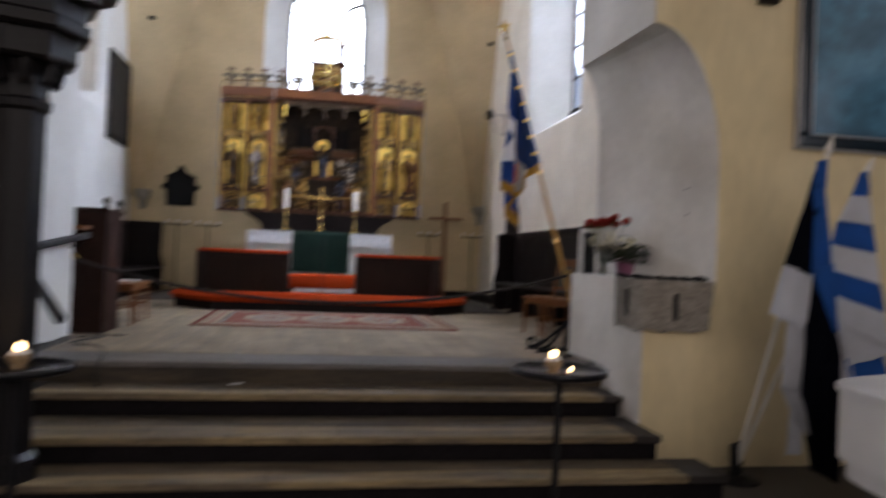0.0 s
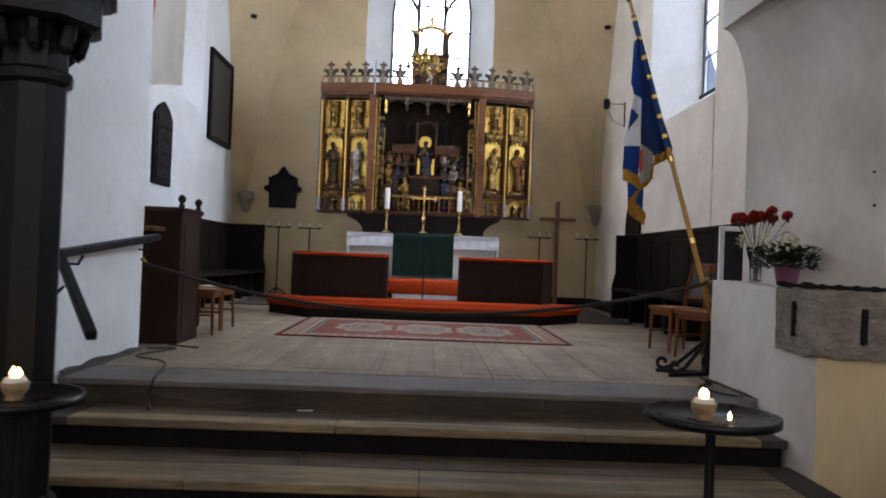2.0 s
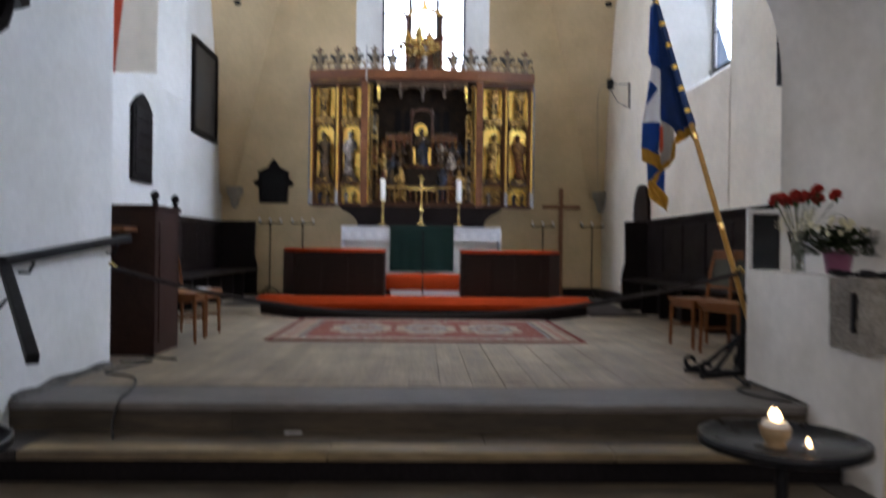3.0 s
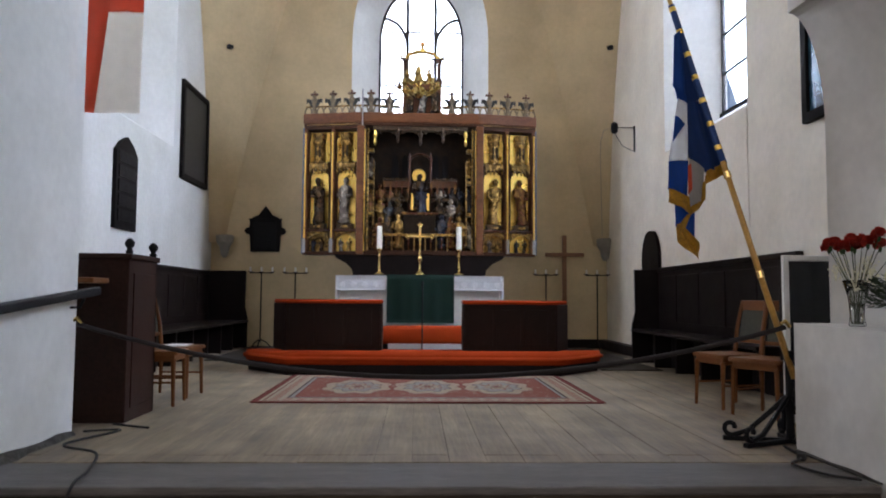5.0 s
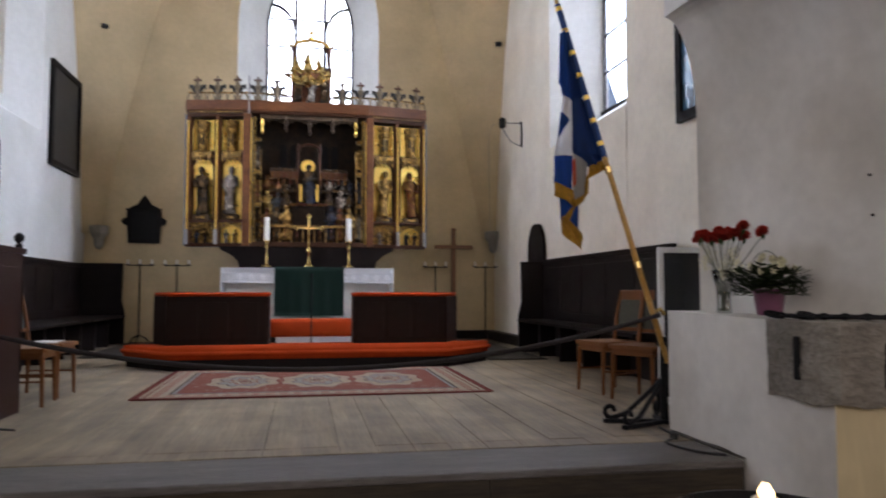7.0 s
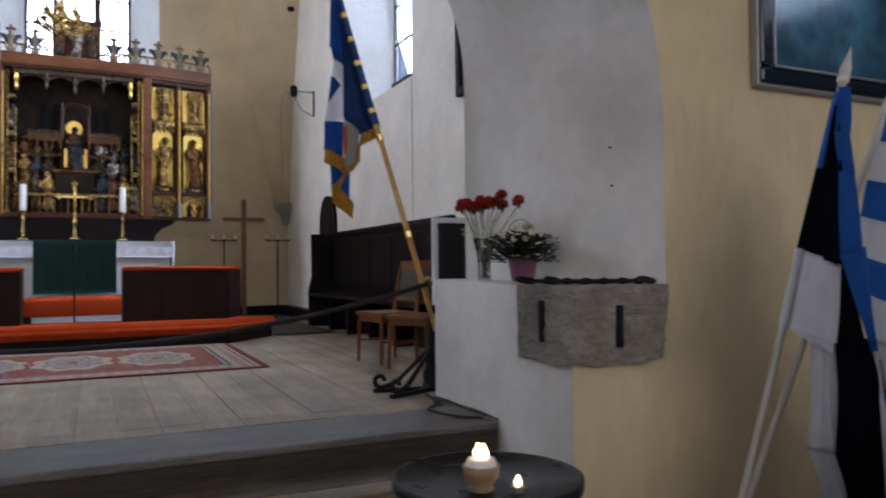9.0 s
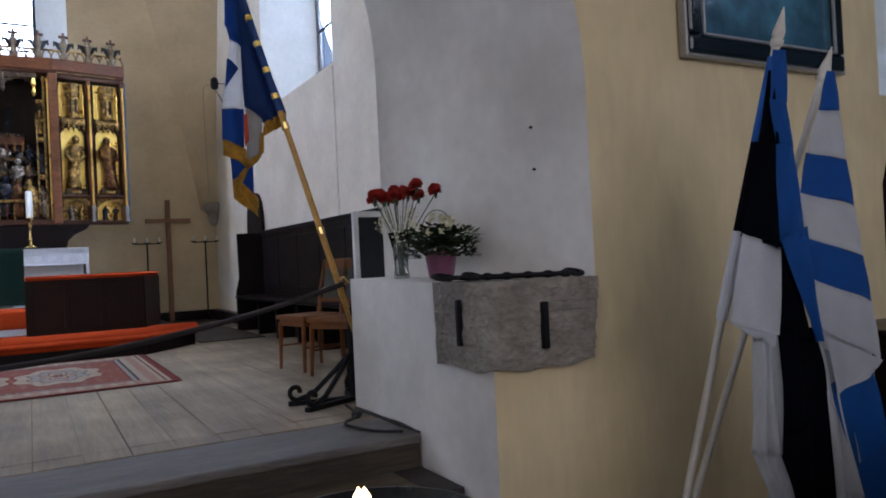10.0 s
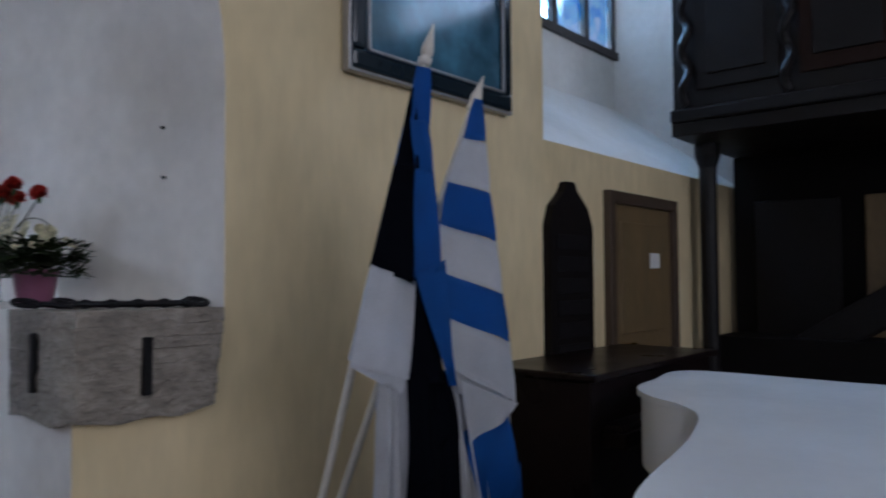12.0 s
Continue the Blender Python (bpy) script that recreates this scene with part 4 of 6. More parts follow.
part("gilt_panel", box(0.06, 0.17, 0.27, 0.30, 2.42, 2.72, 0.01), GOLD, ap)
# beam over the shrine
part("beam", box(-0.99, 0.99, -0.06, 0.36, 3.86, 4.035, 0.012), BEAMWOOD, ap, "red-brown moulded beam")
part("beam_moulding", box(-1.0, 1.0, -0.045, 0.36, 3.815, 3.862, 0.008), WOODRED, ap)


def wing(s):
    """A wing with two bays: canopies, figures and small reliefs."""
    m = Matrix.Translation((s * 0.99, 0.0, 0)) @ Matrix.Rotation(radians(s * 11), 4, "Z")
    W = 0.995

    def X(a, b):
        return (a, b) if s > 0 else (-b, -a)

    def add(name, bm, mat, label="", smooth=False):
        o = part(name, bm, mat, ap, label, smooth)
        o.matrix_basis = m
        return o
    x0, x1 = X(0.0, W)
    add("wing_back", box(x0, x1, 0.14, 0.17, 1.66, 3.83), WOODRED)
    for z0, z1 in ((1.64, 1.70), (2.035, 2.075), (3.76, 3.83)):
        add("wing_rail", box(x0, x1, -0.02, 0.16, z0, z1, 0.008), WOODRED)
    for a in (0.0, W / 2 - 0.035, W - 0.06):
        p, q = X(a, a + 0.06)
        add("wing_stile", box(p, q, -0.02, 0.16, 1.66, 3.83, 0.008), BEAMWOOD if a else WOODRED)
        add("gilt_colonnette", turned([(0.018, 0), (0.024, 0.03), (0.014, 0.08), (0.014, 1.9), (0.022, 1.95)], 8, None, ((p + q) / 2, -0.03, 1.75)), GOLD if a else GILTDIM)
        add("silver_shaft", turned([(0.035, 0), (0.03, 0.05), (0.034, 0.2), (0.02, 0.24)], 8, None, ((p + q) / 2, -0.045, 1.68)), PEWTER)
    for b in range(2):
        c = 0.06 + (W / 2 - 0.065) / 2 + b * (W / 2 - 0.02)
        c = s * c
        add("gilt_ground", prism(pointed(c, 0.155, 2.10, 2.95, 3.08, 6), 0.01, plane_xz(0.12)), GOLD, "bright gilded ground")
        add("gilt_ground", box(c - 0.165, c + 0.165, 0.125, 0.135, 3.24, 3.74), GOLD)
        bm = box(c - 0.17, c + 0.17, 0.02, 0.13, 3.10, 3.20, 0.01)
        for k in range(5):
            turned([(0.004, 0), (0.022, 0.05), (0.012, 0.1), (0.02, 0.13)], 6, bm, (c - 0.14 + k * 0.07, 0.02, 3.01))
        add("canopy", bm, FIG[4])
        add("canopy_tower", turned([(0.115, 0), (0.10, 0.03), (0.088, 0.07), (0.088, 0.30), (0.105, 0.33), (0.11, 0.38), (0.098, 0.41), (0.112, 0.46), (0.118, 0.50)], 7, None, (c, 0.07, 3.2)), FIG[4], "dark gilt openwork tower canopy")
        for k in (-1, 1):
            add("canopy_lancet", prism(pointed(c + k * 0.032, 0.012, 3.29, 3.45, 3.49, 4), 0.02, plane_xz(-0.022)), LANCET)
        for k in (-1, 1):
            add("pinnacle", turned([(0.012, 0), (0.010, 0.30), (0.02, 0.33), (0.002, 0.44)], 6, None, (c + k * 0.145, 0.05, 3.2)), GOLD)
        add("plinth", box(c - 0.14, c + 0.14, 0.0, 0.13, 2.075, 2.17, 0.012), FIG[0])
        add("gilt_label", box(c - 0.06, c + 0.06, -0.008, 0.0, 2.10, 2.135), GILTDIM)
        f = blob_figure(0.80, int(10 + b * 3 + (20 if s > 0 else 0)), FIG[(2, 0, 4, 1)[b + (2 if s > 0 else 0)]], ap, (0, 0, 0))
        f.matrix_basis = m @ pose(c, 0.05, 2.17, 0, 0, s * 8) @ Matrix.Diagonal((0.8, 0.8, 0.98, 1))
        add("relief_ground", box(c - 0.17, c + 0.17, 0.12, 0.13, 1.71, 2.03), GOLD if b != (s < 0) else GILTDIM)
        bm = prism([(c - 0.18, 2.035), (c - 0.18, 1.90)] + [(c - 0.18 + 0.36 * k / 8, 1.90 + 0.1 * math.sin(math.pi * k / 8)) for k in range(1, 8)] + [(c + 0.18, 1.90), (c + 0.18, 2.035)], 0.03, plane_xz(0.03))
        add("relief_arch", bm, GILTDIM)
        for k in (-1, 1):
            f = blob_figure(0.22, 60 + k + b, FIG[(b + k + 3) % 5], ap, (0, 0, 0))
            f.matrix_basis = m @ pose(c + k * 0.07, 0.06, 1.70)
    add("beam", box(*X(-0.01, W + 0.01), -0.06, 0.16, 3.86, 4.035, 0.012), BEAMWOOD, "red-brown moulded beam")
    add("beam_moulding", box(*X(0.0, W), -0.045, 0.16, 3.815, 3.862, 0.008), WOODRED)
    add("beam_gilding", box(*X(0.06, W - 0.06), -0.05, -0.04, 3.832, 3.842), GILTDIM)
    for k in (0.19, 0.52, 0.85):
        crest(k * s).matrix_basis = m
    add("crest_rail", box(*X(0, W), 0.03, 0.06, 4.16, 4.185), FIG[4])
    edge = add("painted_edge", box(*X(W - 0.0, W + 0.025), -0.015, 0.15, 1.66, 3.8), BLUEEDGE, "faded blue painted edge")


def crest(c):
    """One fleuron of the openwork cresting, with its leaves and flower."""
    y, z = 0.045, 4.035
    bm = turned([(0.055, 0), (0.06, 0.03), (0.04, 0.07), (0.034, 0.16), (0.05, 0.22), (0.058, 0.25), (0.036, 0.28), (0.03, 0.33)], 8, None, (c, y, z))
    for k in (-1, 1):
        tube([(c + k * (0.105 + 0.06 * math.cos(a)), y, z + 0.012 + 0.125 * math.sin(a)) for a in [j * math.pi / 8 for j in range(9)]], 0.014, 5, bm)
    stem = part("crest_fleuron", bm, CREST, ap)
    for k in (-1, 1):
        bm = tube([(c + k * 0.02, y, z + 0.12), (c + k * 0.055, y, z + 0.18), (c + k * 0.085, y, z + 0.245), (c + k * 0.12, y, z + 0.26), (c + k * 0.13, y, z + 0.20)], [0.016, 0.028, 0.032, 0.026, 0.010], 6)
        part("leaf", bm, CRESTLEAF, stem, "blackened curling leaf")
    bm = bmesh.new()
    for dx, dz, r in ((0, 0.355, 0.032), (-0.045, 0.35, 0.026), (0.045, 0.35, 0.026), (0, 0.395, 0.022), (0, 0.315, 0.03)):
        bmesh.ops.create_icosphere(bm, subdivisions=1, radius=r, matrix=Matrix.Translation((c + dx, y, z + dz)))
    part("flower", bm, CRESTFLOWER, stem, "dull red and gilt flower")
    return stem


wing(-1)
wing(1)
for x in (-0.84, -0.53, 0.53, 0.84):
    crest(x)
part("crest_rail", box(-0.98, -0.36, 0.03, 0.06, 4.16, 4.185), FIG[4], ap)
part("crest_rail", box(0.36, 0.98, 0.03, 0.06, 4.16, 4.185), FIG[4], ap)
part("crown_panel", box(-0.31, 0.35, 0.06, 0.16, 4.035, 4.60, 0.012), BEAMWOOD, ap, "carved central crown panel")
part("crown_moulding", box(-0.33, 0.37, 0.03, 0.16, 4.57, 4.625, 0.012), WOODRED, ap)
for k in range(3):
    blob_figure(0.46, 80 + k, FIG[(0, 2, 0)[k]], ap, (-0.18 + k * 0.2, 0.02, 4.05))
for x in (-0.27, 0.31):
    part("crown_post", turned([(0.055, 0), (0.06, 0.03), (0.035, 0.06), (0.034, 0.30), (0.05, 0.33), (0.055, 0.38)], 8, None, (x, 0.1, 4.62)), WOODRED, ap)
    part("crown_bracket", tube([(x, 0.1, 4.98), (x * 1.25, 0.1, 5.04), (x * 1.3, 0.1, 5.12)], [0.03, 0.025, 0.012], 6), GILTDIM, ap)
part("crown_arch", tube([(0.02 + 0.29 * math.cos(k * math.pi / 12), 0.1, 4.98 + 0.15 * math.sin(k * math.pi / 12)) for k in range(13)], 0.032, 8), GOLD, ap, "gilded arch over the crown")
part("crown_finial", turned([(0.04, 0), (0.05, 0.04), (0.02, 0.08), (0.045, 0.13), (0.004, 0.2)], 8, None, (0.02, 0.1, 5.13)), GOLD, ap)
part("hinge_rod", turned([(0.012, 0), (0.012, 0.62)], 6, None, (-0.97, -0.09, 3.80)), PEWTER, ap)

# chandelier in front of the east window
ch = thing("chandelier", "small polished brass chandelier hanging on a thin chain", "chandelier", (-0.03, 4.8, 3.25))
part("stem", turned([(0.014, 0), (0.045, 0.02), (0.085, 0.08), (0.06, 0.13), (0.028, 0.16), (0.04, 0.21), (0.06, 0.25), (0.03, 0.29), (0.036, 0.34), (0.012, 0.40)], 14), BRASS, ch, "", True)
for t, (r, z, k0) in enumerate(((0.225, 0.13, 8), (0.15, 0.25, 6))):
    for i in range(k0):
        a = i * 2 * math.pi / k0 + t * 0.39
        pts = [((0.03 + (r - 0.03) * k / 6) * math.cos(a), (0.03 + (r - 0.03) * k / 6) * math.sin(a), z - 0.065 * math.sin(math.pi * k / 6)) for k in range(7)]
        arm = part("arm", tube(pts, 0.013, 6), BRASS, ch)
        part("drip_pan", turned([(0.014, -0.025), (0.042, 0.006), (0.044, 0.016), (0.016, 0.018), (0.018, 0.07)], 8, None, (r * math.cos(a), r * math.sin(a), z)), BRASS, arm)
part("chain", turned([(0.005, 0.39), (0.005, 5.78)], 5), IRON, ch)


# ---- standing candelabra, wall cross, plaques ----
def candelabrum(x, y, h):
    c = thing("standing_candelabrum", "thin black iron candelabrum with three short candles", "candelabrum", (x, y, 0.16 if abs(x) < 2.3 else 0.0), 0, "iron candelabra")
    h = h - c.location.z
    part("pole", turned([(0.013, 0.1), (0.013, h - 0.1)], 8), IRON, c)
    for i in range(3):
        a = i * 2 * math.pi / 3 + 0.5
        part("foot", tube([(0, 0, 0.16), (0.12 * math.cos(a), 0.12 * math.sin(a), 0.10), (0.2 * math.cos(a), 0.2 * math.sin(a), 0.012)], 0.012, 6), IRON, c)
    part("crossbar", tube([(-0.21, 0, h - 0.1), (0.21, 0, h - 0.1)], 0.011, 6), IRON, c)
    for k in (-0.2, 0, 0.2):
        part("drip_pan", turned([(0.012, 0), (0.045, 0.015), (0.045, 0.022)], 10, None, (k, 0, h - 0.1)), IRON, c)
        part("candle", turned([(0.018, 0.02), (0.018, 0.10), (0.01, 0.105)], 8, None, (k, 0, h - 0.1)), WAX, c)


for x, y in ((-2.88, 10.0), (-2.27, 10.05), (2.38, 10.05), (3.32, 9.95)):
    candelabrum(x, y, 1.47)
wc = thing("wooden_cross", "plain light brown wooden cross standing against the wall", "cross", (2.76, 10.22, 0))
part("upright", box(-0.04, 0.04, -0.03, 0.03, 0.0, 2.13, 0.006), CROSSWOOD, wc)
part("crossbeam", box(-0.37, 0.37, -0.05, 0.01, 1.73, 1.80, 0.006), CROSSWOOD, wc)
pl = thing("wall_epitaph", "black shield-shaped wooden epitaph on the end wall", "epitaph", (-2.90, 10.36, 1.78))
part("board", prism([(-0.27, 0), (0.27, 0), (0.29, 0.32), (0.36, 0.34), (0.39, 0.40), (0.35, 0.45), (0.30, 0.46), (0.29, 0.60), (0.22, 0.66), (0.12, 0.70), (0.07, 0.78), (0.0, 0.87), (-0.07, 0.78), (-0.12, 0.70), (-0.22, 0.66), (-0.29, 0.60), (-0.30, 0.46), (-0.35, 0.45), (-0.39, 0.40), (-0.36, 0.34), (-0.29, 0.32)], 0.05, plane_xz(-0.02)), FRAME, pl)
part("inscription_field", box(-0.21, 0.21, -0.028, -0.018, 0.06, 0.56, 0.006), TABLET, pl)
part("cornice", box(-0.31, 0.31, -0.045, -0.018, 0.59, 0.625, 0.008), FRAME, pl)


def wall_board(name, x, s, y0, y1, z0, z1, label, frame_w, inner, arched=False):
    """A framed board flat on a side wall at x; s is the way into the room."""
    b = thing(name, label, "picture" if not arched else "epitaph", (x, (y0 + y1) / 2, z0))
    hw, h = (y1 - y0) / 2, z1 - z0
    mp = plane_yz(0, s)
    if arched:
        part("board", prism([(-hw, 0), (hw, 0), (hw, h * 0.82), (hw * 0.55, h * 0.93), (0, h), (-hw * 0.55, h * 0.93), (-hw, h * 0.82)], 0.05, mp), FRAME, b)
        for i in range(5):
            z = h * (0.08 + i * 0.155)
            part("moulded_field", prism([(-hw * 0.8, z), (hw * 0.8, z), (hw * 0.8, z + h * 0.125), (-hw * 0.8, z + h * 0.125)], 0.065, mp), inner, b)
    else:
        for q in ([(-hw, 0), (hw, 0), (hw, frame_w), (-hw, frame_w)], [(-hw, h - frame_w), (hw, h - frame_w), (hw, h), (-hw, h)],
                  [(-hw, frame_w), (-hw + frame_w, frame_w), (-hw + frame_w, h - frame_w), (-hw, h - frame_w)], [(hw - frame_w, frame_w), (hw, frame_w), (hw, h - frame_w), (hw - frame_w, h - frame_w)]):
            part("frame_side", prism(q, 0.06, mp), FRAME, b)
        part("canvas", prism([(-hw + frame_w - 0.01, frame_w - 0.01), (hw - frame_w + 0.01, frame_w - 0.01), (hw - frame_w + 0.01, h - frame_w + 0.01), (-hw + frame_w - 0.01, h - frame_w + 0.01)], 0.03, mp), inner, b)
    return b


wall_board("painting", -3.92, 1, 8.39, 9.85, 2.86, 4.5, "darkened oil painting in a black frame on the wall", 0.09, DARKCANVAS)
wall_board("painting", 3.62, -1, 2.2, 3.0, 2.58, 3.9, "blue-grey oil painting in a black frame", 0.09, BLUECANVAS)
wall_board("wall_epitaph", -3.92, 1, 5.78, 6.5, 1.8, 3.03, "tall black arched memorial tablet with five fields", 0.05, TABLET, True)
wb = solo("pointed_board", prism(pointed(0, 0.40, 0, 0.15, 0.62, 8), 0.05, plane_yz(0, -1)), OAK_DARK, "dark pointed wooden board against the white wall", "board", (3.61, 7.6, 1.37))
wl = thing("wall_lamp", "black iron wall lamp on a curled bracket", "wall lamp", (3.62, 8.5, 3.72))
THIN = 0.006
part("bracket", tube([(0, 0, -0.3), (-0.06, 0.02, -0.28), (-0.2, 0.06, -0.2), (-0.3, 0.1, 0.0)], THIN, 6), IRON, wl)
part("back_plate", box(-0.02, 0.0, -0.02, 0.02, -0.31, 0.13, 0.006), IRON, wl)
part("arm", tube([(0, 0, 0.1), (-0.32, 0.1, 0.12)], THIN, 6), IRON, wl)
part("lamp_head", turned([(0.03, 0), (0.06, 0.03), (0.06, 0.16), (0.03, 0.19)], 10, None, (-0.32, 0.1, 0.02)), IRON, wl)
part("cable", tube([(-0.35, 0.1, 0.12), (-0.40, 0.5, 0.16), (-0.28, 1.2, 0.12), (-0.20, 1.55, -0.1), (-0.16, 1.62, -1.6)], 0.005, 5), CORBEL, wl)
solo("wall_conduit", tube([(3.612, 4.26, 3.06), (3.612, 4.26, 1.40)], 0.007, 6), LIMEWARM, "thin cream cable conduit on the white wall", "conduit")


# ---- stalls, chairs and podium ----
def finial(parent, x, y, z):
    part("finial", turned([(0.025, 0), (0.03, 0.02), (0.016, 0.035), (0.034, 0.06), (0.038, 0.085), (0.02, 0.11), (0.004, 0.118)], 10, None, (x, y, z)), GALLERY, parent, "", True)


def stall(x, s, y0, y1, label, depth, ends):
    """A long panelled bench along a side wall; s is the way into the room."""
    L = y1 - y0
    b = thing("choir_stall", label, "bench", (x, y0, 0))

    def X(a, c):
        return (a, c) if s > 0 else (-c, -a)
    part("backrest", box(*X(0, 0.04), 0, L, 0.05, 1.36, 0.006), OAK_DARK, b)
    part("top_rail", box(*X(-0.005, 0.07), 0, L, 1.33, 1.40, 0.012), OAK_DARK, b)
    n = max(3, int(L / 0.75))
    for i in range(n):
        a = 0.06 + i * (L - 0.06) / n
        part("back_panel", box(*X(0.04, 0.052), a, a + (L - 0.06) / n - 0.07, 0.62, 1.27, 0.008), OAK_DARK, b)
    part("seat", box(*X(0.03, depth + 0.03), 0, L - 0.06, 0.46, 0.50, 0.01), OAK_DARK, b)
    part("seat_front", box(*X(depth - 0.33, depth - 0.30), 0.02, L - 0.02, 0.0, 0.46), OAK_DARK, b)
    for k in range(1, n):
        part("bench_support", box(*X(0.04, depth - 0.08), k * L / n - 0.02, k * L / n + 0.02, 0.0, 0.46), OAK_DARK, b)
    for e, h in ends:
        y = 0 if e == 0 else L - 0.05
        part("end_panel", prism([(0.0, 0.0), (depth, 0.0), (depth, 0.55), (depth - 0.05, 0.75), (depth - 0.04, h), (0, h)] if s > 0 else [(0, 0), (-depth, 0), (-depth, 0.55), (-depth + 0.05, 0.75), (-depth + 0.04, h), (0, h)], 0.05, plane_xz(y)), OAK_DARK, b)
    return b


stall(3.60, -1, 3.1, 7.22, "long dark-stained panelled choir stall along the white wall", 0.44, ((1, 1.37),))
stall(-3.90, 1, 2.5, 10.12, "long dark-stained panelled choir stall with a tall end panel", 0.76, ((1, 1.41),))

pd = thing("stall_front", "dark brown boxed stall front with two turned finials", "stall front", (-2.16, 1.86, 0))
part("side_panel", box(-0.04, 0.0, 0.0, 0.58, 0, 1.22, 0.006), STALLBROWN, pd)
part("raised_field", box(0.0, 0.008, 0.07, 0.51, 0.1, 1.1, 0.006), STALLBROWN, pd)
part("front_panel", box(-1.1, 0.0, -0.02, 0.02, 0, 1.22, 0.006), STALLBROWN, pd)
part("back_panel", box(-1.1, 0.0, 0.54, 0.58, 0, 1.22, 0.006), STALLBROWN, pd)
part("top_moulding", box(-1.12, 0.02, -0.035, 0.03, 1.20, 1.245, 0.01), STALLBROWN, pd)
part("top_moulding", box(-0.05, 0.02, 0.0, 0.59, 1.20, 1.245, 0.01), STALLBROWN, pd)
part("reading_desk", box(-0.8, -0.14, -0.30, -0.02, 1.02, 1.06, 0.008), CHAIRWOOD, pd, "red-brown sloping desk board")
finial(pd, -0.02, 0.03, 1.245)
finial(pd, -0.02, 0.53, 1.245)


def chair(x, y, turn, label):
    """A bentwood chair with a padded back; faces +x before turning."""
    c = thing("wooden_chair", label, "chair", (x, y, 0), turn, "choir chairs")
    bm = prism([(-0.20, -0.21), (0.22, -0.23), (0.24, -0.20), (0.24, 0.20), (0.22, 0.23), (-0.20, 0.21)], 0.035, Matrix.Translation((0, 0, 0.43)))
    bmesh.ops.bevel(bm, geom=bm.edges[:], offset=0.008, segments=2, affect="EDGES")
    part("seat", bm, CHAIRSEAT, c, "lighter worn wooden seat")
    part("apron", box(-0.19, 0.21, -0.195, 0.195, 0.375, 0.43, 0.006), CHAIRWOOD, c)
    for px, py in ((0.20, -0.19), (0.20, 0.19), (-0.18, -0.18), (-0.18, 0.18)):
        part("leg", tube([(px * 1.05, py * 1.05, 0), (px, py, 0.40)], [0.014, 0.021], 8), CHAIRWOOD, c)
    for py in (-0.18, 0.18):
        part("back_post", tube([(-0.18, py, 0.42), (-0.21, py, 0.68), (-0.26, py * 0.92, 0.92)], [0.02, 0.018, 0.015], 8), CHAIRWOOD, c)
    part("top_rail", box(-0.272, -0.248, -0.175, 0.175, 0.83, 0.93, 0.01), CHAIRWOOD, c)
    part("lower_rail", box(-0.215, -0.197, -0.17, 0.17, 0.55, 0.585, 0.006), CHAIRWOOD, c)
    bm = box(-0.015, 0.015, -0.145, 0.145, 0, 0.27, 0.010, None, Matrix.Translation((-0.214, 0, 0.575)) @ Matrix.Rotation(radians(-10), 4, "Y"))
    part("back_pad", bm, CHAIRPAD, c, "grey-green upholstered back pad")
    for py in (-0.19, 0.19):
        part("stretcher", tube([(0.2, py, 0.2), (-0.18, py, 0.2)], 0.009, 6), CHAIRWOOD, c)
    return c


CHAIRPAD = material("grey_green_upholstery", (0.075, 0.075, 0.055), 0.9, vary=0.2, scale=20, fine=150, bump=0.2)
CHAIRSEAT = material("worn_light_brown_seat", (0.22, 0.085, 0.024), 0.5, spec=0.3, vary=0.2, scale=6, fine=50)
chair(2.74, 2.78, 192, "red-brown wooden chair with a padded back beside the stall")
chair(2.84, 2.25, 212, "red-brown wooden chair with a padded back beside the flag stand")
chair(-2.30, 2.86, 4, "red-brown wooden chair behind the stall front")
chair(-2.32, 3.40, -3, "red-brown wooden chair with papers on its seat")
for k, a in enumerate((12, -8)):
    solo("paper_sheet", box(-0.10, 0.10, -0.14, 0.14, 0, 0.004), LINEN, "white sheet of paper lying on a chair seat", "paper", (-2.28, 3.38, 0.468 + k * 0.005), a)

cb = thing("display_cabinet", "white-framed cabinet with a dark glass front", "cabinet", (2.80, 1.92, 0))
part("body", box(0.03, 0.50, 0.02, 0.13, 0.03, 1.25, 0.008), OAK_DARK, cb)
for q in ((0, 0.045, 0, 1.28), (0.485, 0.53, 0, 1.28), (0.045, 0.485, 0, 0.06), (0.045, 0.485, 1.235, 1.28)):
    part("frame_bar", box(q[0], q[1], -0.02, 0.02, q[2], q[3], 0.006), WHITE, cb)
part("glass_front", box(0.045, 0.485, -0.004, 0.016, 0.06, 1.235), BLACKGLASS, cb)

# ---- handrail, rope, cables ----
hr = thing("handrail", "dark metal handrail on brackets beside the steps", "handrail", (-2.30, 0, 0))
part("upper_rail", box(-0.03, 0.03, -0.012, 1.74, -0.028, 0.028, 0.01, None, Matrix.Translation((0.06, -0.24, 0.81)) @ Matrix.Rotation(math.atan2(0.15, 1.7), 4, "X")), IRON, hr)
d = Vector((0.55, -0.76, -0.40))
part("lower_rail", box(-0.028, 0.028, 0, d.length, -0.028, 0.028, 0.01, None, Matrix.Translation((0.06, -0.21, 0.79)) @ d.to_track_quat("Y", "Z").to_matrix().to_4x4()), IRON, hr)
for y, z in ((0.1, 0.83), (1.3, 0.94)):
    part("bracket", tube([(-0.03, y, z - 0.09), (0.03, y, z - 0.09), (0.06, y, z - 0.03)], 0.010, 6), IRON, hr)
part("lower_bracket", tube([(-0.03, -0.4, 0.5), (0.1, -0.42, 0.52), (0.2, -0.44, 0.62)], 0.009, 6), IRON, hr)

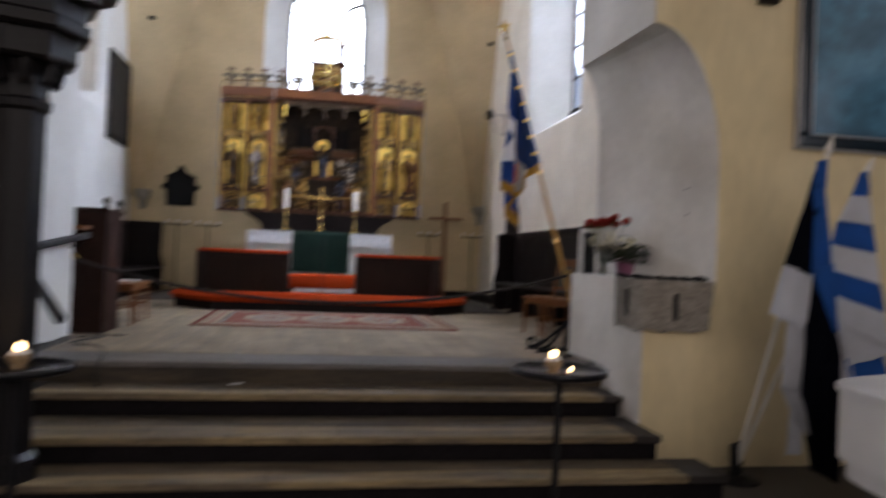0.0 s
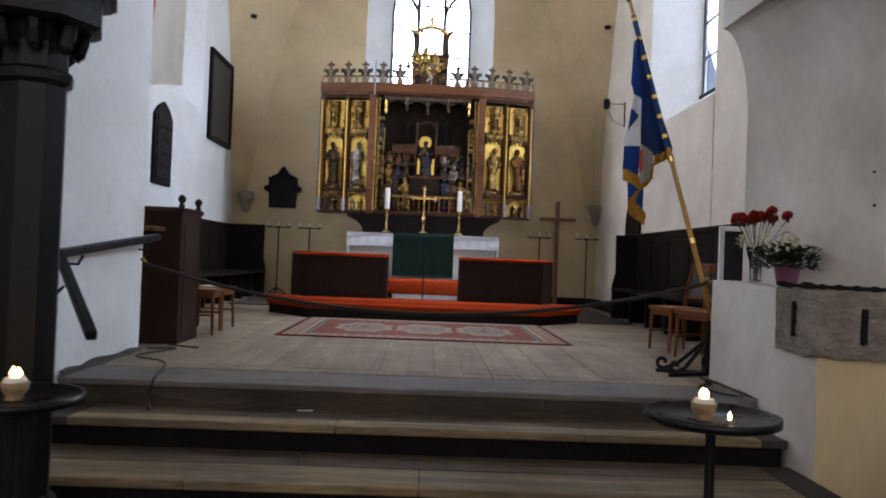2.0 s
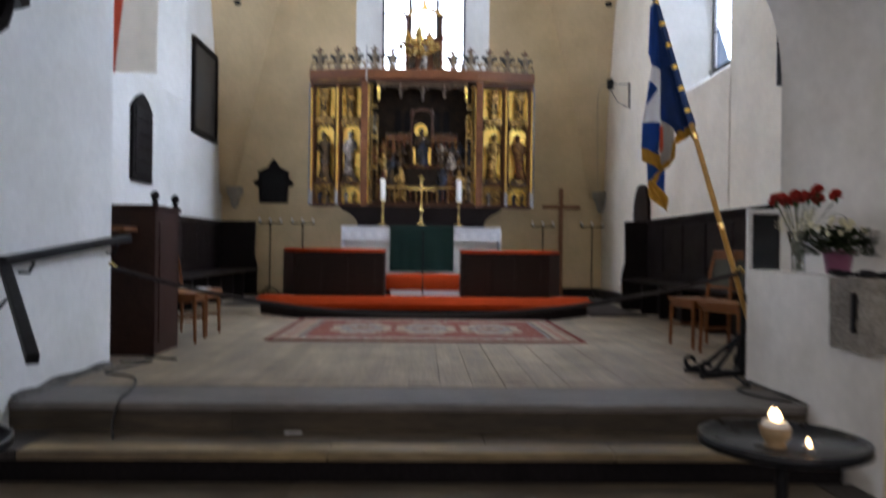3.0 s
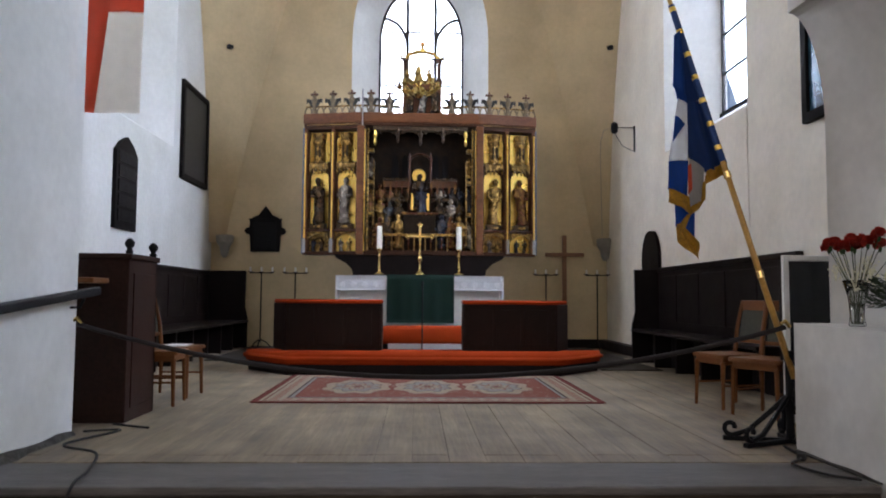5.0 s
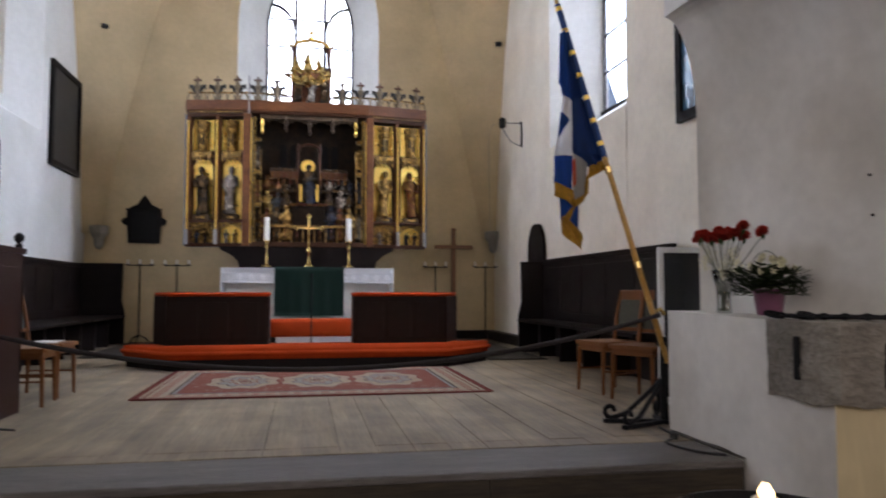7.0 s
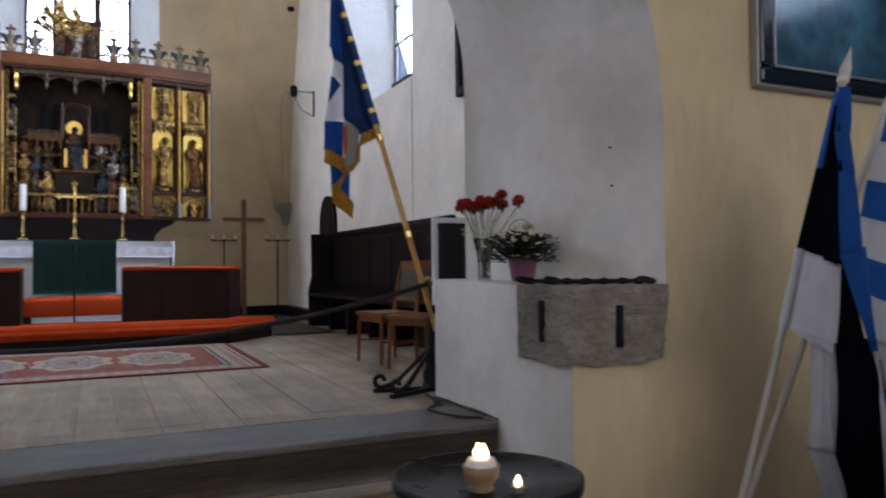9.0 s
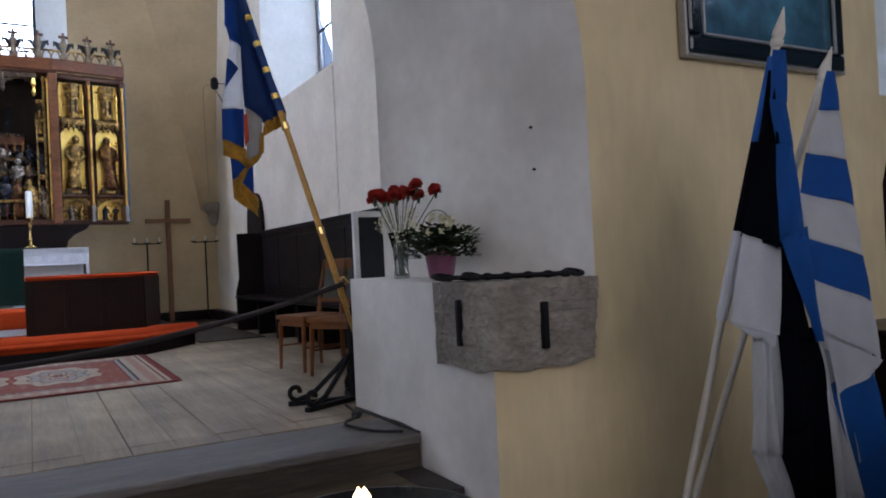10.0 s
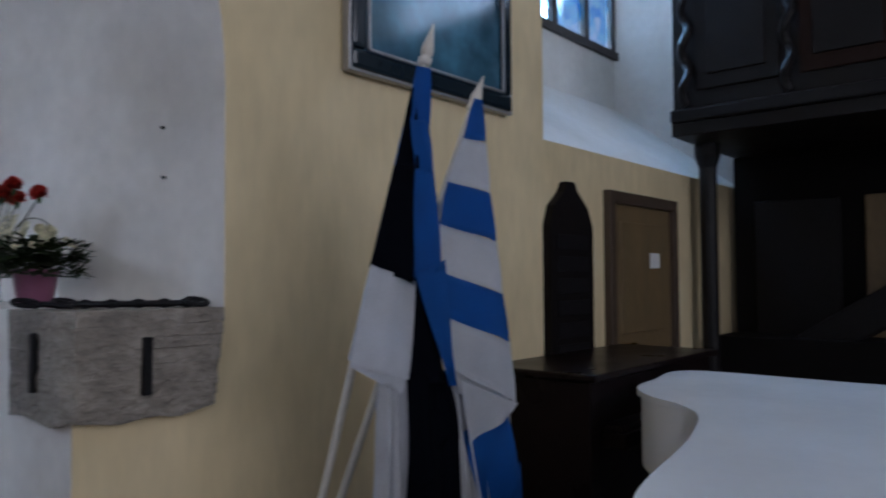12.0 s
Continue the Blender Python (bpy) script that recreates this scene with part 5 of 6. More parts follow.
pts = []
for i in range(41):
    t = i / 40
    pts.append((-2.31 + 4.63 * t, 1.36 - 0.42 * t, 0.74 + 0.02 * t - 0.335 * (1 - (2 * t - 1) ** 2)))
rp = thing("barrier_rope", "thick dark barrier rope sagging across the choir", "rope")
part("rope", tube(pts, 0.016, 8), ROPE, rp, "", True)
for e in (pts[0], pts[-1]):
    part("hook", tube([(e[0] - 0.03, e[1], e[2] + 0.02), (e[0], e[1], e[2] + 0.04), (e[0] + 0.03, e[1], e[2])], 0.014, 6), BRASS, rp)


def cable(name, ps, label):
    pts = [Vector(p) for p in ps]
    fine = []
    for i in range(len(pts) - 1):
        p0, p1, p2, p3 = pts[max(i - 1, 0)], pts[i], pts[i + 1], pts[min(i + 2, len(pts) - 1)]
        for k in range(6):
            t = k / 6
            fine.append(0.5 * (2 * p1 + (p2 - p0) * t + (2 * p0 - 5 * p1 + 4 * p2 - p3) * t * t + (3 * p1 - p0 - 3 * p2 + p3) * t ** 3))
    fine.append(pts[-1])
    solo(name, tube(fine, 0.008, 6), RUBBER, label, "cable", smooth=True)


cable("floor_cable", [(-2.28, 1.45, 0.012), (-2.05, 1.5, 0.012), (-2.2, 1.0, 0.012), (-1.9, 0.75, 0.012), (-1.75, 0.3, 0.012), (-1.7, 0.02, 0.012), (-1.72, -0.03, -0.10), (-1.65, -0.2, -0.152)], "black cable lying on the floor boards and over the step")
cable("floor_cable", [(-2.2, 1.75, 0.012), (-1.95, 1.62, 0.012), (-1.88, 1.55, 0.02)], "black cable lying beside the stall front")
cable("floor_cable", [(2.30, 0.95, 0.012), (2.24, 0.62, 0.012), (2.1, 0.45, 0.012), (2.15, 0.2, 0.012), (2.27, 0.08, 0.012)], "black cable lying on the floor boards along the pier")
solo("cable_plug", box(-0.05, 0.05, -0.025, 0.025, 0, 0.04, 0.008), RUBBER, "black cable socket on the floor by the pier", "socket", (2.24, 0.62, 0.0), 60)


# ---- standing banner with iron foot ----
fs = thing("banner_stand", "black wrought iron banner stand with scrolled feet", "stand", (2.43, 1.12, 0))
part("post", turned([(0.03, 0.02), (0.026, 0.1), (0.026, 0.52), (0.036, 0.55), (0.036, 0.60)], 10), IRON, fs)
for a in (165, 205, 80, -70):
    r = radians(a)
    L = 0.40 if a > 100 else 0.2
    q = [(0.02, 0.30), (0.12, 0.20), (L * 0.65, 0.07), (L * 0.9, 0.035)]
    for k in range(9):
        w = -math.pi / 2 + k * 0.62
        q.append((L * 0.92 + 0.05 * math.cos(w) * (1 - k * 0.07), 0.085 + 0.05 * math.sin(w) * (1 - k * 0.07)))
    part("scroll_foot", tube([(u * math.cos(r), u * math.sin(r), v) for u, v in q], 0.017, 6), IRON, fs)
    part("foot_bar", box(0.0, L + 0.02, -0.022, 0.022, 0.0, 0.03, 0.006, None, Matrix.Rotation(r, 4, "Z")), IRON, fs)

FOOT, TIP = Vector((2.45, 1.09, 0.42)), Vector((1.745, 1.42, 3.16))
AXIS = (TIP - FOOT)
bn = thing("banner", "blue and white fringed banner on a leaning golden pole", "banner", (0, 0, 0))
part("pole", tube([FOOT, FOOT + AXIS * 0.35, TIP], [0.021, 0.02, 0.015], 10), POLEWOOD, bn, "golden varnished pole", True)
for f in (0.25, 0.50):
    part("ring", tube([FOOT + AXIS * (f - 0.008), FOOT + AXIS * (f + 0.008)], 0.026, 10), BRASS, bn)
for i in range(7):
    f = 0.565 + i * 0.062
    part("nail_band", tube([FOOT + AXIS * f, FOOT + AXIS * (f + 0.012)], 0.024, 10), GOLD, bn)
part("sleeve", tube([FOOT + AXIS * 0.535, FOOT + AXIS * 0.955], 0.022, 10), FLAGNAVY, bn)
fin = turned([(0.02, 0), (0.03, 0.02), (0.012, 0.05), (0.02, 0.07)], 10)
prism([(math.sin(k * math.pi / 5) * (0.075 if k % 2 == 0 else 0.035), 0.135 + math.cos(k * math.pi / 5) * (0.075 if k % 2 == 0 else 0.035)) for k in range(10)], 0.02, plane_xz(-0.01), fin)
fo = part("finial", fin, BRASS, bn, "brass star finial")
fo.matrix_basis = Matrix.Translation(TIP) @ Matrix.Rotation(radians(-13), 4, "Y")


def cloth(parent, name, mat, left, right, z_top, z_bot, y0, folds=3, amp=0.03, phase=0.0, n=26, thick=0.004, label="", sag=0.0):
    """A hanging strip of cloth; left and right edges are (f, x) curves over the drop."""
    bm = bmesh.new()
    rows = []

    def along(c, f):
        for (f0, a), (f1, b) in zip(c, c[1:]):
            if f <= f1:
                t = (f - f0) / max(1e-6, f1 - f0)
                return a + (b - a) * t
        return c[-1][1]
    for j in range(n + 1):
        f = j / n
        row = []
        for i in range(17):
            t = i / 16
            x = along(left, f) * (1 - t) + along(right, f) * t
            k = 0.25 + 0.75 * f
            zt = z_top(x) if callable(z_top) else z_top
            zb = z_bot(t) if callable(z_bot) else z_bot
            y = y0 + amp * k * (math.sin(t * math.pi * folds + phase) + 0.35 * math.sin(t * 9.1 + f * 4 + phase))
            row.append(bm.verts.new((x, y, zt + (zb - zt) * f)))
        rows.append(row)
    for r, s in zip(rows, rows[1:]):
        for i in range(16):
            bm.faces.new((r[i], r[i + 1], s[i + 1], s[i]))
    bmesh.ops.solidify(bm, geom=bm.faces[:], thickness=thick)
    return part(name, bm, mat, parent, label, True)


def patch(parent, name, mat, tl, tr, br, bl, y0, amp=0.02, folds=2, phase=0.0, label="", n=18, thick=0.004):
    """A piece of draped cloth between four corners (x, z), with folds in depth."""
    bm = bmesh.new()
    tl, tr, br, bl = (Vector(q) for q in (tl, tr, br, bl))
    rows = []
    for j in range(n + 1):
        f = j / n
        row = []
        for i in range(17):
            t = i / 16
            q = tl.lerp(tr, t).lerp(bl.lerp(br, t), f)
            y = y0 + amp * (0.4 + 0.6 * f) * (math.sin(t * math.pi * folds + phase) + 0.3 * math.sin(t * 8 + f * 5 + phase))
            row.append(bm.verts.new((q.x, y, q.y)))
        rows.append(row)
    for r, s in zip(rows, rows[1:]):
        for i in range(16):
            bm.faces.new((r[i], r[i + 1], s[i + 1], s[i]))
    bmesh.ops.solidify(bm, geom=bm.faces[:], thickness=thick)
    return part(name, bm, mat, parent, label, True)


# the cloth hangs from the sleeve, gathered below the tip
patch(bn, "navy_field", FLAGNAVY, (1.80, 2.86), (1.835, 2.84), (1.98, 2.33), (1.85, 2.33), 1.37, 0.02, 2, 0.3)
patch(bn, "navy_field", FLAGNAVY, (1.85, 2.335), (1.98, 2.335), (2.145, 1.90), (1.87, 1.925), 1.37, 0.03, 3, 0.3)
patch(bn, "navy_field", FLAGNAVY, (1.872, 1.93), (2.145, 1.905), (2.10, 1.87), (2.00, 1.815), 1.365, 0.03, 3, 0.3)
patch(bn, "hem_fringe", FRINGE, (1.995, 1.835), (2.14, 1.90), (2.125, 1.815), (1.97, 1.73), 1.35, 0.02, 3, 0.3, "golden bullion fringe", 8, 0.010)
patch(bn, "blue_fold", FLAGBLUE, (1.775, 2.80), (1.82, 2.84), (1.865, 2.33), (1.765, 2.44), 1.345, 0.022, 2, 1.2)
patch(bn, "blue_fold", FLAGBLUE, (1.765, 2.445), (1.86, 2.36), (1.855, 2.29), (1.79, 2.345), 1.34, 0.015, 2, 1.2)
patch(bn, "white_fold", FLAGWHITE, (1.79, 2.345), (1.853, 2.30), (1.853, 1.90), (1.715, 1.89), 1.325, 0.018, 2, 0.4)
patch(bn, "blue_patch", FLAGBLUE, (1.755, 2.21), (1.78, 2.20), (1.825, 2.15), (1.735, 2.02), 1.295, 0.004, 1, 0.4)
patch(bn, "grey_lining", FLAGGREY, (1.87, 1.925), (1.975, 1.85), (1.965, 1.635), (1.865, 1.57), 1.345, 0.015, 2, 0.9)
patch(bn, "emblem", ENSIGNRED, (1.848, 1.86), (1.872, 1.88), (1.878, 1.70), (1.848, 1.655), 1.318, 0.004, 1, 0.2, "red embroidered emblem", 10, 0.003)
patch(bn, "blue_fold", FLAGBLUE, (1.715, 1.892), (1.852, 1.90), (1.85, 1.64), (1.712, 1.70), 1.315, 0.022, 2, 1.8)
patch(bn, "fringe", FRINGE, (1.710, 1.705), (1.852, 1.645), (1.87, 1.52), (1.712, 1.605), 1.305, 0.02, 2, 1.8, "golden bullion fringe", 8, 0.010)
patch(bn, "fringe", FRINGE, (1.955, 1.75), (1.975, 1.76), (1.97, 1.62), (1.94, 1.62), 1.325, 0.01, 1, 0.5, "golden bullion fringe", 8, 0.010)
patch(bn, "fringe", FRINGE, (1.862, 1.575), (1.968, 1.635), (1.935, 1.575), (1.855, 1.505), 1.318, 0.015, 2, 0.5, "golden bullion fringe", 8, 0.010)
patch(bn, "blue_tail", FLAGBLUE, (1.76, 1.60), (1.90, 1.58), (1.905, 1.33), (1.77, 1.44), 1.34, 0.02, 2, 2.2)
patch(bn, "fringe", FRINGE, (1.835, 1.52), (1.87, 1.53), (1.80, 1.38), (1.755, 1.42), 1.312, 0.012, 2, 0.0, "golden bullion fringe", 8, 0.010)
patch(bn, "fringe", FRINGE, (1.757, 1.45), (1.79, 1.46), (1.915, 1.33), (1.912, 1.205), 1.308, 0.012, 2, 0.0, "golden bullion fringe", 8, 0.010)
patch(bn, "fringe", FRINGE, (1.757, 1.44), (1.80, 1.40), (1.912, 1.21), (1.76, 1.33), 1.306, 0.012, 2, 0.0, "golden bullion fringe", 8, 0.010)

# ---- ensign hanging by the north pier ----
en = thing("ensign", "white ensign with a red cross hanging from a pole", "flag", (0, 0, 0))
part("pole", tube([(-3.92, 3.72, 4.62), (-2.7, 3.72, 4.62)], 0.018, 8), POLEWOOD, en)
EX0, EX1, EZ = -3.44, -2.82, 2.76
cloth(en, "white_field", ENSIGNWHITE, [(0, EX0 + 0.26), (1, EX0 + 0.16)], [(0, EX1), (1, EX1 - 0.01)], 3.80, EZ, 3.72, 3, 0.015, 0.2)
cloth(en, "red_stripe", ENSIGNRED, [(0, EX0 + 0.12), (1, EX0 - 0.04)], [(0, EX0 + 0.35), (1, EX0 + 0.16)], 4.60, EZ, 3.715, 2, 0.012, 1.0)
cloth(en, "red_band", ENSIGNRED, [(0, EX0 + 0.26), (1, EX0 + 0.25)], [(0, EX1), (1, EX1)], 3.97, 3.80, 3.72, 3, 0.015, 0.2, 6)
cloth(en, "blue_canton", FLAGNAVY, [(0, EX0 + 0.33), (1, EX0 + 0.26)], [(0, EX1), (1, EX1)], 4.60, 3.97, 3.72, 3, 0.015, 0.2)
for k, mt in ((0.0, FLAGWHITE), (0.012, ENSIGNRED)):
    cloth(en, "canton_cross", mt, [(0, -3.10 + k * 3), (1, -3.10 + k * 3)], [(0, -2.98 - k * 3), (1, -2.98 - k * 3)], 4.60, 3.97, 3.70 - k, 3, 0.012, 0.2, 8)
    for a, b in ((EX0 + 0.28, -3.08), (EX1 - 0.06, -3.0)):
        cloth(en, "canton_saltire", mt, [(0, b), (1, a)], [(0, b + 0.05 - k * 2), (1, a + 0.05 - k * 2)], 4.45, 3.975, 3.702 - k, 3, 0.012, 0.2, 8)

# ---- stone, flowers and tools on the pier ledge ----
bs = thing("stone_block", "rough grey stone block with two iron slots built into the pier", "stone block", (0, 0, 0))
pts = [(2.315, -0.24), (2.315, -0.66), (2.34, -0.75), (2.90, -0.755), (2.93, -0.60), (2.60, -0.24)]
rnd = random.Random(5)
z0 = 0.392
for h, ins, cut in ((0.055, 0.010, 0.065), (0.042, 0.005, 0.058), (0.058, 0.003, 0.046), (0.036, 0.005, 0.036), (0.052, 0.002, 0.03), (0.040, 0.004, 0.018), (0.046, 0.001, 0.010), (0.054, 0.0, 0.0)):
    bm = prism([(x + (ins if x < 2.5 else -cut * 0.5), y + ins) for x, y in pts], h - 0.0004, Matrix.Translation((0, 0, z0)))
    bmesh.ops.subdivide_edges(bm, edges=[e for e in bm.edges if e.calc_length() > 0.08], cuts=13, use_grid_fill=True)
    for v in bm.verts:
        flat = Vector((v.co.x * 9, v.co.y * 9, v.co.z * 40))
        v.co.x += noise.noise(flat) * 0.009 + noise.noise(flat * 3) * 0.005
        v.co.y += noise.noise(flat + Vector((5, 0, 0))) * 0.009 + noise.noise(flat * 3.2) * 0.005
        v.co.z += noise.noise(Vector((v.co.x * 6, v.co.y * 6, 3 + z0 * 4))) * 0.007 + noise.noise(flat * 1.5) * 0.003
        if z0 < 0.40 and v.co.z < 0.42:
            v.co.z += noise.noise(v.co * 7) * 0.022
    part("stone_course", bm, TUFA, bs)
    z0 += h
part("iron_slot", box(2.298, 2.325, -0.50, -0.472, 0.49, 0.70, 0.004), IRON, bs, "rusted iron bar")
part("iron_slot", box(2.568, 2.598, -0.775, -0.745, 0.475, 0.68, 0.004), IRON, bs, "rusted iron bar")

bm = bmesh.new()
run = [(2.37, -0.19), (2.43, -0.30), (2.49, -0.37), (2.55, -0.45), (2.63, -0.50), (2.71, -0.56), (2.78, -0.61), (2.84, -0.66)]
for (ax_, ay_), (bx_, by_) in zip(run, run[1:]):
    for k in range(3):
        cx_, cy_ = ax_ + (bx_ - ax_) * (k + 0.5) / 3, ay_ + (by_ - ay_) * (k + 0.5) / 3
        w = math.atan2(by_ - ay_, bx_ - ax_)
        m = Matrix.Translation((cx_, cy_, 0.793)) @ Matrix.Rotation(w, 4, "Z") @ Matrix.Rotation(radians(90 if k % 2 else 20), 4, "X")
        tube([m @ Vector((0.023 * math.cos(j * 0.7854), 0.012 * math.sin(j * 0.7854), 0)) for j in range(9)], 0.0075, 5, bm)
tube([(px_, py_, 0.790) for px_, py_ in run[1:-1]], 0.012, 6, bm)
for ex, ey in ((2.38, -0.21), (2.47, -0.35), (2.84, -0.66)):
    tube([(ex + 0.042 * math.cos(j * 0.5236), ey + 0.042 * math.sin(j * 0.5236), 0.798 + 0.012 * math.sin(j * 0.5236)) for j in range(13)], 0.009, 6, bm)
solo("iron_chain", bm, IRON, "rusty black iron chain and clasp lying on the stone", "chain")

vs = thing("flower_vase", "clear glass vase with long-stemmed red carnations", "vase", (2.465, 0.40, 0.787))
bm = turned([(0.040, 0), (0.046, 0.01), (0.038, 0.06), (0.045, 0.16), (0.072, 0.26)], 18)
bmesh.ops.delete(bm, geom=[f for f in bm.faces if len(f.verts) > 4 and f.calc_center_median().z > 0.2], context="FACES")
bmesh.ops.solidify(bm, geom=bm.faces[:], thickness=0.004)
part("glass", bm, VASEGLASS, vs, "", True)
part("water", turned([(0.034, 0.012), (0.034, 0.06), (0.039, 0.13)], 14), VASEGLASS, vs, "", True)


def carnation(parent, top, seed):
    rnd = random.Random(seed)
    base = Vector((rnd.uniform(-0.02, 0.02), rnd.uniform(-0.02, 0.02), 0.02))
    mid = Vector((top[0] * 0.35, top[1] * 0.35, 0.26))
    st = part("stem", tube([base, mid, Vector(top) * 0.8 + mid * 0.2, top], 0.0024, 5), STEM, parent)
    bm = bmesh.new()
    for i in range(70):
        a, e = rnd.uniform(0, 6.28), rnd.uniform(-0.3, 1.5)
        d = Vector((math.cos(a) * math.cos(e), math.sin(a) * math.cos(e), math.sin(e)))
        r = rnd.uniform(0.018, 0.041)
        u = d.orthogonal().normalized() * 0.014
        w = d.cross(u).normalized() * 0.014
        p = Vector(top) + d * r + Vector((0, 0, 0.01))
        vs_ = [bm.verts.new(Vector(top) + d * 0.006), bm.verts.new(p - u + w), bm.verts.new(p + d * 0.006 + w * 0.4), bm.verts.new(p + u - w)]
        bm.faces.new(vs_)
    bmesh.ops.solidify(bm, geom=bm.faces[:], thickness=0.0015)
    part("blossom", bm, PETAL, st, "red carnation blossom")
    part("calyx", turned([(0.004, -0.03), (0.010, -0.015), (0.012, 0.005)], 6, None, top), LEAF, st)


for k, p in enumerate(((-0.155, -0.02, 0.45), (-0.09, 0.05, 0.462), (-0.08, -0.10, 0.445), (-0.03, -0.01, 0.475), (0.0, -0.12, 0.455), (0.02, -0.19, 0.495), (-0.04, -0.06, 0.435), (0.10, -0.26, 0.46), (-0.13, 0.04, 0.44), (0.0, -0.07, 0.468), (-0.115, -0.06, 0.432), (0.05, -0.15, 0.44), (-0.06, 0.01, 0.44))):
    carnation(vs, p, k)

rnd = random.Random(21)
for k in range(9):
    a = rnd.uniform(0, 6.28)
    top = Vector((0.10 * math.cos(a), 0.10 * math.sin(a), rnd.uniform(0.27, 0.40)))
    sprig = part("filler_sprig", tube([(0, 0, 0.05), top * 0.6 + Vector((0, 0, 0.06)), top], 0.0018, 4), STEM, vs, "pale filler sprig")
    bm = bmesh.new()
    for i in range(16):
        p = top + Vector((rnd.uniform(-0.035, 0.035), rnd.uniform(-0.035, 0.035), rnd.uniform(-0.08, 0.03)))
        tube([top + Vector((0, 0, -0.09)), p], 0.001, 3, bm)
        bmesh.ops.create_icosphere(bm, subdivisions=1, radius=0.0055, matrix=Matrix.Translation(p))
    part("tiny_blossoms", bm, CREAMPETAL, sprig, "tiny white blossoms")

pt = thing("potted_flowers", "mauve pot of cream flowers among dark green leaves", "potted plant", (2.50, 0.0, 0.785))
bm = turned([(0.062, 0), (0.066, 0.01), (0.085, 0.125), (0.092, 0.128), (0.092, 0.145), (0.08, 0.146)], 20)
part("pot", bm, POTPINK, pt, "mauve flower pot", True)
rnd = random.Random(9)
bm = bmesh.new()
for i in range(900):
    a, r, z = rnd.uniform(0, 6.28), 0.19 * math.sqrt(rnd.uniform(0.01, 1)), rnd.uniform(0.15, 0.29)
    p = Vector((r * math.cos(a), r * math.sin(a), z - r * 0.25))
    d = Vector((math.cos(a + rnd.uniform(-.6, .6)), math.sin(a + rnd.uniform(-.6, .6)), rnd.uniform(-0.3, 0.7))).normalized() * rnd.uniform(0.03, 0.065)
    u = d.cross(Vector((0, 0, 1))).normalized() * 0.019
    bm.faces.new([bm.verts.new(q) for q in (p, p + d * 0.5 + u, p + d, p + d * 0.5 - u)])
bmesh.ops.solidify(bm, geom=bm.faces[:], thickness=0.001)
part("foliage", bm, LEAF, pt, "dark green leaves")
for i in range(15):
    a, r = rnd.uniform(2.4, 6.2), rnd.uniform(0.03, 0.15)
    c = Vector((r * math.cos(a), r * math.sin(a), 0.30 + rnd.uniform(-0.02, 0.035) - r * 0.45))
    axis = Vector((math.cos(a), math.sin(a), rnd.uniform(0.2, 0.9))).to_track_quat("Z", "Y")
    bm = bmesh.new()
    for k in range(12):
        b = k * 0.524
        d = Vector((math.cos(b), math.sin(b), 0.45 + 0.25 * (k % 2))).normalized() * 0.029
        u = Vector((-math.sin(b), math.cos(b), 0)) * 0.014
        d, u = axis @ d, axis @ u
        bm.faces.new([bm.verts.new(q) for q in (c, c + d * 0.7 + u, c + d, c + d * 0.7 - u)])
    bmesh.ops.solidify(bm, geom=bm.faces[:], thickness=0.001)
    part("blossom", bm, CREAMPETAL, pt, "cream blossom")
part("wire_hoop", tube([(0.10 * math.cos(a), 0.02, 0.22 + 0.14 * math.sin(a)) for a in [k * math.pi / 12 for k in range(13)]], 0.002, 4), STEM, pt)
for k, (x, y, z) in enumerate(((2.868, -0.346, 1.529), (2.870, -0.354, 1.316))):
    solo("wall_plug", turned([(0.007, 0), (0.008, 0.006), (0.006, 0.022), (0.003, 0.025)], 8, None, m=Matrix.Rotation(radians(-90), 4, "Y")), IRON, "small dark plug hole in the pier face", "wall plug", (x + 0.008, y, z), 14)


